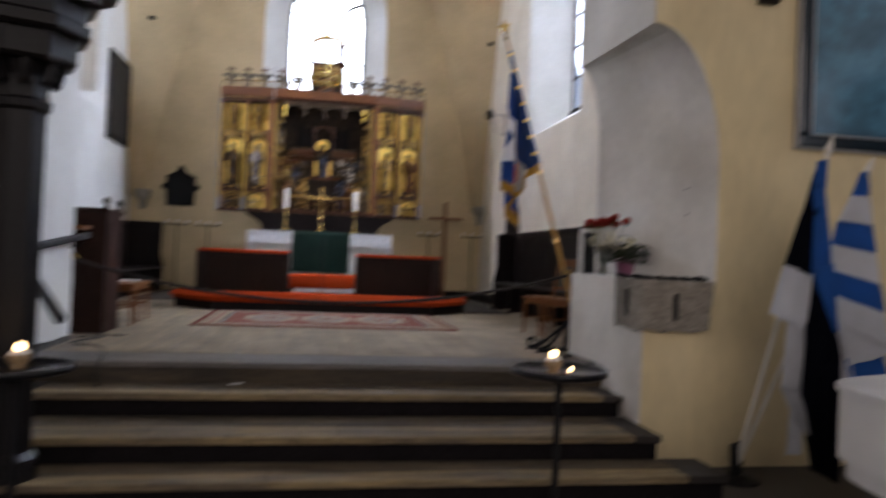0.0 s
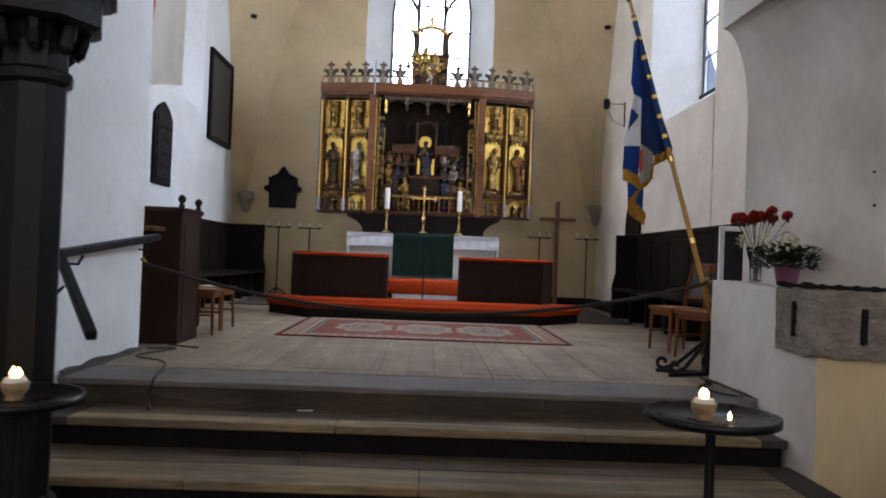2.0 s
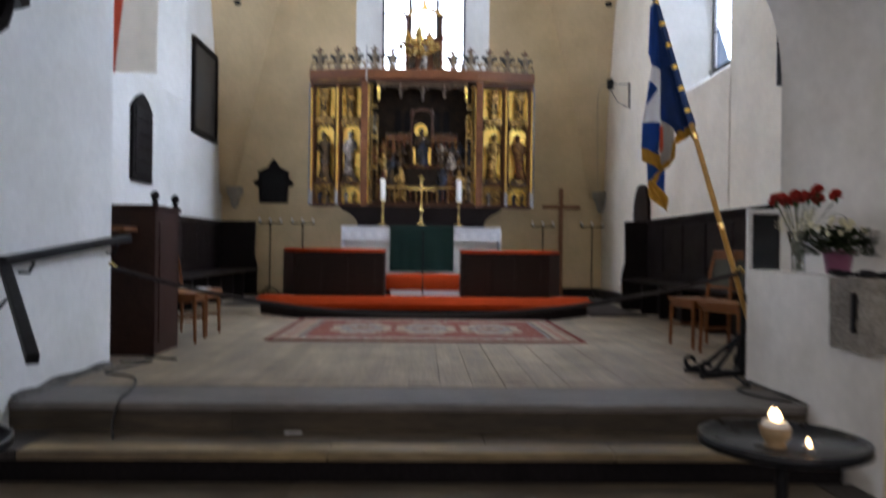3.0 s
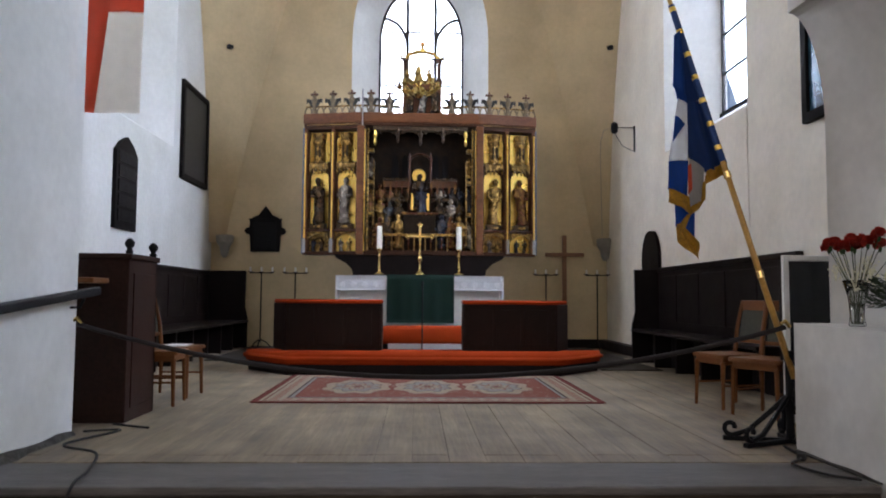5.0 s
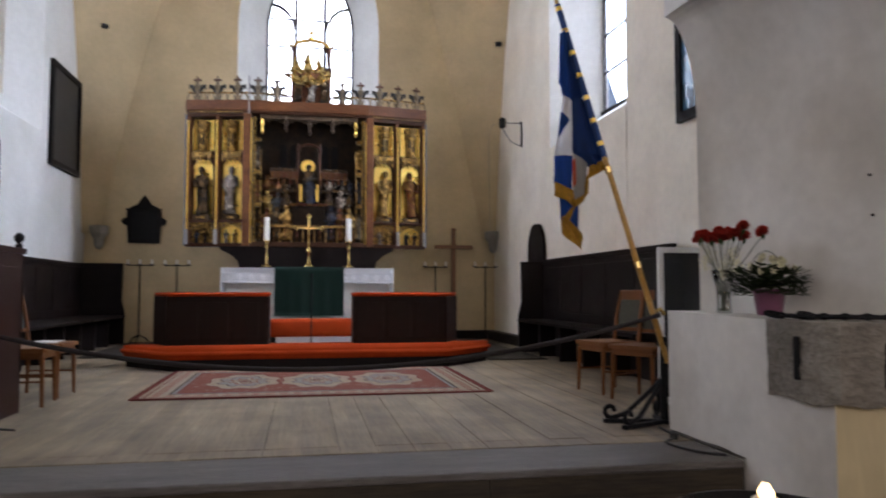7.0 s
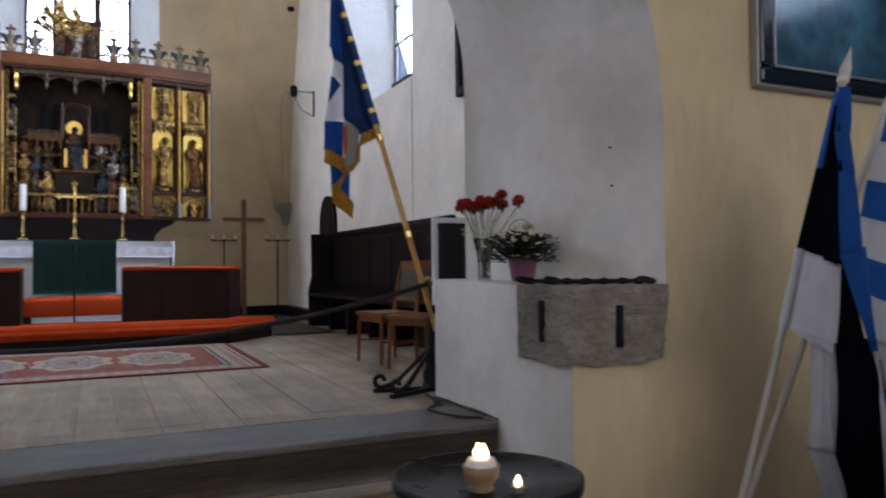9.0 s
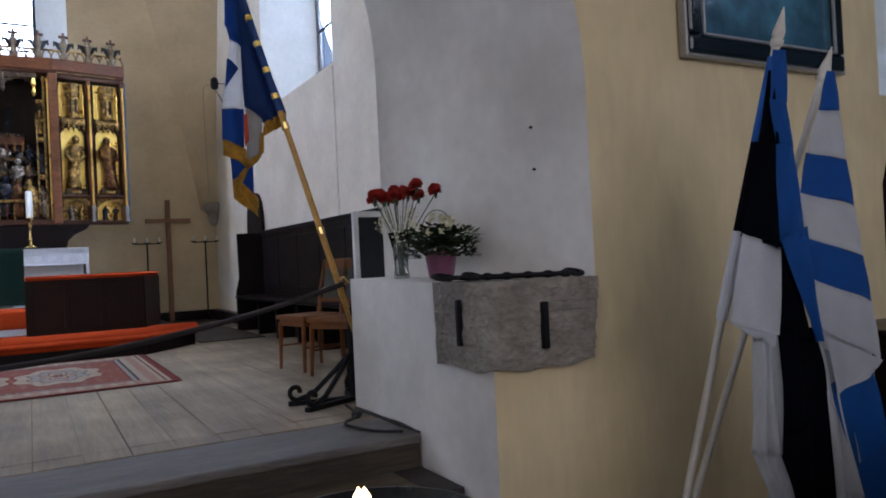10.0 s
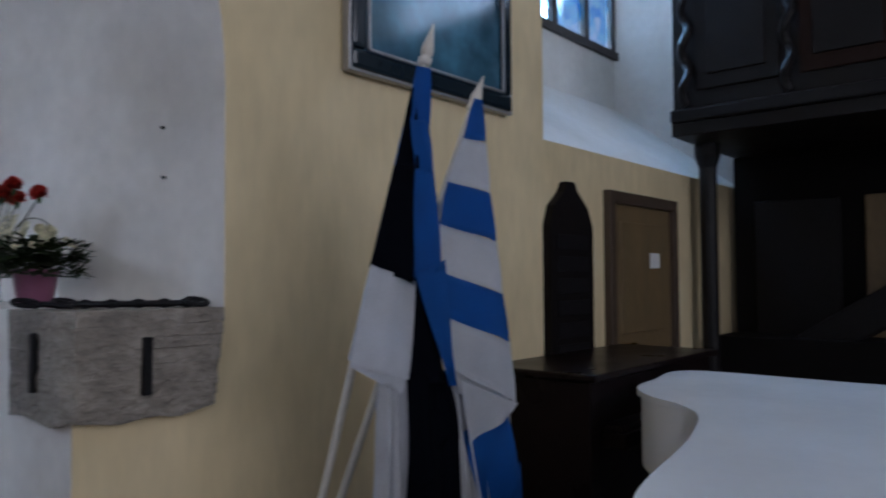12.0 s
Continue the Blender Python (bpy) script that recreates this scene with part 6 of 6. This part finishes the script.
# ---- candle tables by the steps ----
def candle_table(x, y, r, cup, tea):
    t = thing("candle_table", "round black metal candle table on a thin column", "table", (x, y, NAVE if y < -1.5 else -0.495), 0, "candle tables")
    h = 0.22 - t.location.z
    bm = turned([(r - 0.02, h - 0.03), (r, h - 0.02), (r, h + 0.012), (r - 0.012, h + 0.012), (r - 0.018, h - 0.004), (0.01, h - 0.004)], 40)
    part("tray", bm, TRAY, t, "black tray with a raised rim", True)
    part("column", turned([(0.022, 0.02), (0.022, h - 0.06), (0.05, h - 0.02)], 12), IRON, t)
    part("foot", turned([(0.17, 0), (0.17, 0.012), (0.03, 0.03)], 24), IRON, t)
    c = thing("cup_candle", "lit candle in a small ceramic cup", "candle", (x + cup[0], y + cup[1], 0.217), 0, "cup candles")
    part("cup", turned([(0.035, 0), (0.04, 0.005), (0.03, 0.014), (0.05, 0.04), (0.056, 0.075), (0.05, 0.076), (0.046, 0.05)], 18), CANDLECUP, c, "", True)
    part("wax", turned([(0.044, 0.05), (0.046, 0.08), (0.040, 0.094)], 16), WAX, c, "", True)
    for k, (fx, fy, s) in enumerate(((-0.008, 0.0, 0.72), (0.009, 0.004, 0.66), (0.001, -0.010, 0.55))):
        part("flame", turned([(0.005, 0.095), (0.015, 0.095 + 0.014 * s), (0.016, 0.095 + 0.026 * s), (0.009, 0.095 + 0.046 * s), (0.001, 0.095 + 0.064 * s)], 10, None, (fx, fy, 0)), FLAME, c, "bright candle flame", True)
    d = thing("tea_light", "lit tea light in a metal cup" if tea[2] else "unlit tea light in a white cup", "candle", (x + tea[0], y + tea[1], 0.217), 0, "tea lights")
    part("cup", turned([(0.019, 0), (0.02, 0.016), (0.018, 0.016), (0.017, 0.012)], 14), PEWTER, d)
    if tea[2]:
        part("flame", turned([(0.003, 0.014), (0.010, 0.024), (0.009, 0.034), (0.001, 0.05)], 8), FLAME, d, "bright candle flame", True)


candle_table(1.366, -1.64, 0.295, (-0.07, -0.09, 0), (0.02, -0.15, True))
candle_table(-1.66, -1.76, 0.28, (0.03, -0.05), (-0.14, -0.06, False))
tl = thing("tea_light", "unlit tea light with an orange wrapper", "candle", (-1.76, -1.90, 0.217), 0, "tea lights")
part("cup", turned([(0.022, 0), (0.023, 0.018), (0.02, 0.018), (0.018, 0.012)], 14), RED, tl)
for x, y, p in ((1.296, -1.73, 0.35), (-1.63, -1.81, 0.35)):
    lamp = bpy.data.lights.new("candle_glow", "POINT")
    lamp.energy, lamp.color, lamp.shadow_soft_size = p, (1.0, 0.6, 0.25), 0.03
    new("candle_glow", lamp).location = (x, y, 0.44)

# ---- pulpit on the north side ----
pu = thing("pulpit", "dark carved wooden pulpit raised on an octagonal post", "pulpit", (-1.86, -1.32, -0.495))
part("post", turned([(0.18, 0), (0.18, 0.12), (0.145, 0.16), (0.145, 2.12), (0.17, 2.14), (0.175, 2.18), (0.15, 2.20), (0.145, 2.32), (0.18, 2.40)], 8), GALLERY, pu)
for a in range(8):
    r = radians(a * 45 + 22.5)
    pts = [(0.16 + 0.045 * math.sin(k * 0.5), 2.28 + 0.05 * k - 0.03 * math.sin(k)) for k in range(6)]
    part("scroll", tube([(u * math.cos(r), u * math.sin(r), v) for u, v in pts], [0.03, 0.035, 0.03, 0.035, 0.03, 0.02], 6), GALLERY, pu)
for r, z0, z1 in ((0.30, 2.40, 2.56), (0.37, 2.56, 2.64), (0.34, 2.64, 2.76), (0.42, 2.76, 2.84)):
    part("cornice_moulding", turned([(r - 0.03, z0), (r, z0 + 0.02), (r, z1)], 8), GALLERY, pu, "stepped dark cornice")
part("tub", turned([(0.42, 2.84), (0.55, 2.9), (0.55, 3.75), (0.60, 3.8), (0.60, 3.86)], 8), GALLERY, pu)
part("bracket", prism([(-0.55, 2.0), (-0.28, 1.92), (-0.20, 2.0), (-0.16, 2.5), (-0.62, 2.5)], 0.12, plane_xz(-0.06)), GALLERY, pu)
hb = thing("number_board", "narrow dark board with four white number cards", "number board", (-2.385, -0.72, -0.3))
part("board", box(-0.05, 0.05, 0.0, 0.035, 0, 2.05, 0.006), GALLERY, hb)
for k in range(4):
    part("number_card", box(-0.028, 0.035, -0.008, 0.0, 0.90 + k * 0.096, 0.985 + k * 0.096, 0.008), WHITE, hb)
wall_pic = thing("painting", "warm-toned oil painting in a dark frame by the pulpit", "picture", (-2.87, -0.72, 0.1))
part("frame", box(-0.42, 0.42, 0.0, 0.035, 0, 2.2, 0.01), FRAME, wall_pic)
part("canvas", box(-0.40, 0.41, -0.006, 0.0, 0.04, 2.16), material("warm_oil_canvas", (0.42, 0.22, 0.08), 0.4, vary=0.4, scale=2.2, fine=12, second=(0.16, 0.06, 0.07)), wall_pic)

# added plain panel that darkens the wall foot below the painting
structure("wall_dado", box(-3.6, -2.335, -0.73, -0.69, NAVE, 0.095, 0.008), BROWN, "plain dark brown panel added below the painting")


def fillet(name, run, seed, size, label):
    """A rough mortar fillet along a wall foot; run gives (x, y, out x, out y)."""
    bm = bmesh.new()
    rows = []
    for i in range(len(run) - 1):
        n = 14
        for k in range(n + (i == len(run) - 2)):
            t = k / n
            x, y, ox, oy = (a + (b - a) * t for a, b in zip(run[i], run[i + 1]))
            w = size * (0.055 + 0.030 * noise.noise(Vector((x * 5, y * 5, seed))))
            h = size * (0.040 + 0.035 * noise.noise(Vector((x * 4, y * 4, seed + 7))))
            rows.append([bm.verts.new((x + ox * u * w - ox * 0.01, y + oy * u * w - oy * 0.01, v * h)) for u, v in ((0, 1.0), (0.45, 0.75), (0.8, 0.4), (1.0, -0.1))])
    for r, q in zip(rows, rows[1:]):
        for i in range(3):
            bm.faces.new((r[i], r[i + 1], q[i + 1], q[i]))
    bmesh.ops.solidify(bm, geom=bm.faces[:], thickness=0.006)
    return structure(name, bm, MORTAR, label, True)


fillet("trim_north", [(-2.33, 0.02, 1, 0), (-2.33, 1.37, 1, 0), (-2.345, 1.39, 0.6, 0.8), (-2.8, 1.39, 0, 1)], 3, 1.0, "rough grey mortar fillet at the pier foot")
fillet("trim_south", [(2.352, 0.02, -1, 0), (2.335, 0.85, -1, 0)], 11, 0.45, "rough grey mortar fillet at the pier foot")
solo("paper_scrap", box(-0.05, 0.05, -0.012, 0.012, 0, 0.008, 0.003), LINEN, "small crumpled scrap of paper on the step", "paper", (-0.69, -0.04, -0.163), 12)

# ---- south side of the nave ----
pc = thing("painting", "large dark oil painting with a painted-in blue sheen, glossy frame with silver slips", "picture", (4.235, -0.68, 1.87))
PW, PH = 0.65, 1.95
FW = 0.10
for q in ((-PW, PW, 0, FW), (-PW, PW, PH - FW, PH), (-PW, -PW + FW, FW, PH - FW), (PW - FW, PW, FW, PH - FW)):
    part("frame_side", box(q[0], q[1], -0.075, -0.005, q[2], q[3], 0.022), GLOSSFRAME, pc)
A, B = FW - 0.005, FW + 0.010
for q in ((-PW + A, PW - A, A, B), (-PW + A, PW - A, PH - B, PH - A), (-PW + A, -PW + B, A, PH - A), (PW - B, PW - A, A, PH - A)):
    part("silver_slip", box(q[0], q[1], -0.085, -0.07, q[2], q[3], 0.003), PEWTER, pc)
for q in ((-PW - 0.012, PW + 0.012, -0.012, 0.012), (-PW - 0.012, -PW + 0.012, 0, PH), (PW - 0.012, PW + 0.012, 0, PH)):
    part("outer_moulding", box(q[0], q[1], -0.06, -0.01, q[2], q[3], 0.006), PEWTER, pc)
part("canvas", box(-PW + FW - 0.01, PW - FW + 0.01, -0.05, -0.04, FW - 0.01, PH - FW + 0.01), BLUECANVAS, pc, "varnished canvas with its blue reflection in the colour")
sl = solo("hanging_beam", box(-0.08, 0.08, -0.10, 0.0, 0, 0.6, 0.015), OAK_DARK, "dark wooden bracket on the ochre wall", "bracket", (3.30, -0.68, 2.98))

me_ = thing("memorial_board", "tall black arched memorial board with carved text bands", "memorial", (5.58, -0.68, -0.1))
part("board", prism([(-0.27, 0.0), (0.28, 0.0), (0.28, 1.32), (0.22, 1.45), (0.08, 1.56), (0.04, 1.62), (-0.05, 1.62), (-0.10, 1.55), (-0.22, 1.45), (-0.27, 1.32)], 0.06, plane_xz(-0.06)), FRAME, me_)
for k in range(8):
    part("text_band", box(-0.20, 0.20, -0.07, -0.058, 0.15 + k * 0.145, 0.25 + k * 0.145, 0.004), TABLET, me_)

dr = structure("door_1", box(6.22, 7.25, -0.70, -0.66, NAVE, 1.44), DOORBROWN, "shaded brown wooden side door")
for q in ((6.13, 6.22, NAVE, 1.52), (7.25, 7.34, NAVE, 1.52), (6.22, 7.25, 1.43, 1.52)):
    part("door_frame", box(q[0], q[1], -0.74, -0.66, q[2], q[3], 0.008), DOORFRAME, dr)
part("door_panel", box(6.35, 7.12, -0.715, -0.695, 0.45, 1.30, 0.01), DOORBROWN, dr)
part("door_panel", box(6.35, 7.12, -0.715, -0.695, -0.5, 0.3, 0.01), DOORBROWN, dr)
part("door_handle", tube([(6.36, -0.70, 0.38), (6.36, -0.76, 0.38), (6.46, -0.76, 0.38)], 0.012, 6), BRASS, dr)
sg = solo("paper_notice", box(-0.09, 0.09, -0.004, 0, 0, 0.12), WHITE, "small white paper notice hung on the door", "notice", (6.9, -0.722, 0.95))

cs = thing("harmonium", "polished dark wooden harmonium with a flat top", "harmonium", (5.35, -1.15, NAVE))
part("body", box(-0.80, 0.80, -0.28, 0.36, 0.05, 1.02, 0.008), CHESTWOOD, cs)
part("top_board", box(-0.84, 0.84, -0.33, 0.38, 1.02, 1.06, 0.012), CHESTWOOD, cs, "shiny dark top board")
part("plinth", box(-0.82, 0.82, -0.30, 0.37, 0.0, 0.08, 0.008), CHESTWOOD, cs)
part("key_slip", box(-0.70, 0.70, -0.42, -0.28, 0.68, 0.76, 0.008), CHESTWOOD, cs)
part("key_lid", box(-0.70, 0.70, -0.41, -0.285, 0.76, 0.80, 0.012), CHESTWOOD, cs, "closed dark key lid")
for x in (-0.35, 0.35):
    part("lid_knob", turned([(0.008, 0), (0.014, 0.012), (0.010, 0.022)], 10, None, m=Matrix.Translation((x, -0.41, 0.78)) @ Matrix.Rotation(radians(90), 4, "X")), BRASS, cs, "small brass knob")


def flag_pole(name, label, foot, tip):
    f = thing(name, label, "flag", (0, 0, 0), 0, "standing flags")
    a, b = Vector(foot), Vector(tip)
    d = (b - a).normalized()
    part("pole", tube([a, b - d * 0.16], 0.016, 10), POLEWHITE, f, "white wooden pole")
    spear = turned([(0.018, 0), (0.026, 0.01), (0.026, 0.03), (0.017, 0.036), (0.024, 0.045), (0.025, 0.065), (0.014, 0.11), (0.002, 0.165)], 10)
    s = part("spear_tip", spear, POLEWHITE, f, "white spear-shaped finial", True)
    s.matrix_basis = Matrix.Translation(b - d * 0.165) @ d.to_track_quat("Z", "Y").to_matrix().to_4x4()
    return f


F1, T1 = (2.93, -1.06, -0.56), (3.33, -1.47, 1.84)
F2, T2 = (2.974, -1.02, -0.56), (3.68, -1.44, 1.72)
f1 = flag_pole("standing_flag", "blue, black and white striped flag on a white pole", F1, T1)
Y = -1.52
P1 = Vector(T1) - Vector(F1)
for z0, z1, mt, nm in ((1.30, 1.64, FLAGSKY, "blue_sleeve"), (0.94, 1.30, FLAGBLACK, "black_sleeve"), (0.58, 0.94, NAVEWHITE, "white_sleeve")):
    part(nm, tube([Vector(F1) + P1 * ((z - F1[2]) / P1.z) for z in (z0, z1)], 0.024, 10), mt, f1)
patch(f1, "blue_stripe", FLAGSKY, (3.18, 1.64), (3.256, 1.645), (3.245, 1.435), (3.145, 1.435), Y, 0.010, 1, 0.4)
patch(f1, "blue_stripe", FLAGSKY, (3.145, 1.445), (3.245, 1.445), (3.273, 1.26), (3.17, 1.262), Y, 0.014, 2, 0.4)
patch(f1, "blue_stripe", FLAGSKY, (3.17, 1.272), (3.273, 1.272), (3.318, 0.93), (3.158, 0.86), Y, 0.018, 2, 0.4)
patch(f1, "blue_stripe", FLAGSKY, (3.15, 0.90), (3.318, 0.95), (3.366, 0.49), (3.34, 0.485), Y - 0.012, 0.012, 2, 0.4)
patch(f1, "black_stripe", FLAGBLACK, (3.165, 1.56), (3.185, 1.56), (3.20, 1.26), (3.078, 1.262), Y + 0.012, 0.006, 1, 0.9)
patch(f1, "black_stripe", FLAGBLACK, (3.079, 1.275), (3.20, 1.28), (3.19, 0.85), (2.96, 0.92), Y + 0.01, 0.015, 2, 0.9)
patch(f1, "white_stripe", NAVEWHITE, (2.96, 0.93), (3.18, 0.87), (3.14, 0.53), (2.86, 0.60), Y + 0.010, 0.012, 3, 0.2)
patch(f1, "white_stripe", NAVEWHITE, (2.868, 0.603), (3.13, 0.535), (3.11, 0.48), (3.015, 0.525), Y + 0.012, 0.012, 2, 0.2)
patch(f1, "white_tail", NAVEWHITE, (3.015, 0.53), (3.13, 0.535), (3.11, 0.075), (2.985, 0.09), Y + 0.02, 0.034, 5, 1.0)
patch(f1, "white_tail", NAVEWHITE, (2.985, 0.093), (3.11, 0.078), (3.19, -0.22), (3.10, -0.14), Y + 0.02, 0.034, 5, 1.0)
patch(f1, "white_tail", NAVEWHITE, (3.06, 0.0), (3.14, 0.02), (3.16, -0.34), (3.03, -0.36), Y + 0.03, 0.02, 2, 0.3)
patch(f1, "black_fold", FLAGBLACK, (3.12, 0.90), (3.22, 0.88), (3.37, 0.49), (3.115, 0.53), Y + 0.02, 0.02, 2, 0.5)
patch(f1, "black_fold", FLAGBLACK, (3.115, 0.56), (3.36, 0.54), (3.42, 0.28), (3.10, 0.06), Y + 0.02, 0.03, 3, 0.5)
patch(f1, "black_fold", FLAGBLACK, (3.10, 0.10), (3.42, 0.33), (3.43, -0.55), (3.22, -0.45), Y + 0.02, 0.03, 3, 0.5)
patch(f1, "black_lining", FLAGBLACK, (3.13, 0.98), (3.29, 0.95), (3.37, 0.40), (3.13, 0.40), Y + 0.045, 0.01, 2, 0.5)
f2 = flag_pole("standing_flag", "blue and white striped flag on a white pole", F2, T2)
LEFT = [(3.515, 1.587), (3.442, 1.418), (3.349, 1.242), (3.297, 1.082), (3.320, 0.903), (3.340, 0.738), (3.372, 0.548)]
RIGHT = [(3.570, 1.577), (3.591, 1.416), (3.615, 1.219), (3.655, 1.025), (3.694, 0.815), (3.740, 0.617), (3.785, 0.362)]
for k in range(6):
    patch(f2, "blue_stripe" if k % 2 == 0 else "white_stripe", FLAGSKY if k % 2 == 0 else NAVEWHITE, LEFT[k], RIGHT[k], RIGHT[k + 1], LEFT[k + 1], Y, 0.012, 2, 0.3, n=6)
patch(f2, "white_lining", NAVEWHITE, (3.36, 0.66), (3.75, 0.58), (3.79, 0.25), (3.43, 0.22), Y + 0.035, 0.006, 2, 0.3)
patch(f2, "white_fold", NAVEWHITE, (3.411, 0.50), (3.785, 0.365), (3.71, 0.324), (3.459, 0.254), Y - 0.006, 0.012, 2, 0.2)
patch(f2, "blue_fold", FLAGSKY, (3.44, 0.30), (3.72, 0.37), (3.827, 0.09), (3.60, -0.12), Y + 0.01, 0.018, 2, 0.6)
patch(f2, "blue_fold", FLAGSKY, (3.59, -0.07), (3.827, 0.12), (3.86, -0.45), (3.68, -0.45), Y + 0.01, 0.018, 2, 0.6)
patch(f2, "white_fold", NAVEWHITE, (3.38, 0.50), (3.50, 0.40), (3.665, -0.16), (3.43, -0.22), Y + 0.03, 0.032, 5, 0.2)
patch(f2, "white_fold", NAVEWHITE, (3.43, -0.195), (3.665, -0.145), (3.72, -0.48), (3.52, -0.48), Y + 0.03, 0.032, 5, 0.2)
ft = thing("flag_foot", "black cast iron double flag foot on the floor", "flag foot", (2.955, -1.03, NAVE))
part("plate", turned([(0.17, 0), (0.17, 0.02), (0.06, 0.05)], 20), IRON, ft)
for x, y in ((-0.035, -0.035), (0.035, 0.02)):
    part("socket", turned([(0.032, 0.03), (0.032, 0.26), (0.036, 0.27)], 10, None, (x, y, 0)), IRON, ft)


# grand piano, closed lid
def smooth_outline(ctrl, n=8):
    out = []
    m = len(ctrl)
    for i in range(m):
        p0, p1, p2, p3 = (Vector(ctrl[(i + k - 1) % m]) for k in range(4))
        for k in range(n):
            t = k / n
            out.append(0.5 * (2 * p1 + (p2 - p0) * t + (2 * p0 - 5 * p1 + 4 * p2 - p3) * t * t + (3 * p1 - p0 - 3 * p2 + p3) * t ** 3))
    return [(v.x, v.y) for v in out]


body = smooth_outline([(2.50, -2.64), (3.0, -2.42), (3.65, -2.29), (4.10, -2.15), (4.30, -2.00), (4.46, -1.78), (4.68, -1.62), (4.95, -1.58), (5.45, -1.58), (5.46, -2.4), (5.46, -3.5), (5.0, -3.52), (4.0, -3.6), (3.1, -3.66), (2.6, -3.64), (2.35, -3.40), (2.35, -2.93)])
gp = thing("grand_piano", "white lacquered grand piano with a closed lid", "piano", (0, 0, 0))
cx, cy = 3.8, -2.7
part("lid", prism(body, 0.028, Matrix.Translation((0, 0, 0.312))), PIANO, gp, "white closed lid")
part("rim", prism([(cx + (x - cx) * 0.985, cy + (y - cy) * 0.975) for x, y in body], 0.33, Matrix.Translation((0, 0, -0.02))), PIANO, gp)
part("bottom_moulding", prism([(cx + (x - cx) * 0.95, cy + (y - cy) * 0.93) for x, y in body], 0.10, Matrix.Translation((0, 0, -0.12))), PIANO, gp)
for x, y in ((2.9, -3.0), (5.2, -1.95), (5.2, -3.2)):
    lg = part("leg", turned([(0.05, 0.06), (0.06, 0.1), (0.09, 0.5), (0.10, 0.55)], 10, None, (x, y, NAVE)), PIANO, gp)
    part("castor", turned([(0.03, 0), (0.04, 0.03), (0.03, 0.06)], 10, None, (x, y, NAVE)), BRASS, lg)

# dark gallery beside the side window
ga = thing("organ_gallery", "dark carved wooden gallery on posts in the nave", "gallery", (0, 0, 0))
part("floor_beam", box(7.22, 9.49, -5.0, -0.75, 2.05, 2.25, 0.01), GALLERY, ga)
part("parapet", box(7.26, 7.34, -5.0, -0.75, 2.25, 3.5, 0.01), GALLERY, ga)
for k in range(5):
    y = -0.95 - k * 0.8
    panel = part("parapet_panel", box(7.24, 7.265, y - 0.66, y, 2.42, 3.3, 0.012), BROWN if k % 2 else GALLERY, ga)
    part("panel_field", box(7.225, 7.242, y - 0.56, y - 0.10, 2.54, 3.18, 0.010), GALLERY, panel)
    pts = [(7.21 + 0.03 * math.cos(j * 0.9), y + 0.07 + 0.03 * math.sin(j * 0.9), 2.3 + j * 0.05) for j in range(22)]
    part("twisted_column", tube(pts, 0.035, 8), GALLERY, ga)
part("top_rail", box(7.19, 7.40, -5.0, -0.75, 3.5, 3.6, 0.015), GALLERY, ga)
part("front_moulding", box(7.18, 7.24, -5.0, -0.75, 2.16, 2.27, 0.02), GALLERY, ga)
# stairs up to the gallery
d = Vector((0.0, -3.4, 2.2))
for x in (8.12, 8.60):
    part("stair_string", box(-0.03, 0.03, 0, d.length, -0.14, 0.14, 0.01, None, Matrix.Translation((x, -1.0, -0.1)) @ d.to_track_quat("Y", "Z").to_matrix().to_4x4()), GALLERY, ga)
for k in range(9):
    part("stair_tread", box(8.13, 8.59, -1.50 - k * 0.34, -1.22 - k * 0.34, 0.03 + k * 0.22, 0.07 + k * 0.22, 0.008), DOORFRAME, ga)
for y in (-0.85, -2.7, -4.8):
    part("post", turned([(0.10, 0), (0.10, 0.15), (0.075, 0.2), (0.075, 2.5), (0.11, 2.6), (0.11, 2.71)], 12, None, (7.75, y, NAVE)), GALLERY, ga)
# screen and bench near black: the gloom under the gallery is in the colour
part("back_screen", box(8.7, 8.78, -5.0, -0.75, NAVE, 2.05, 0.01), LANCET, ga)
for k in range(4):
    part("screen_panel", box(8.67, 8.70, -1.7 - k * 0.95, -0.95 - k * 0.95, 0.2, 1.6, 0.012), DOORBROWN if k == 1 else GALLERY, ga)
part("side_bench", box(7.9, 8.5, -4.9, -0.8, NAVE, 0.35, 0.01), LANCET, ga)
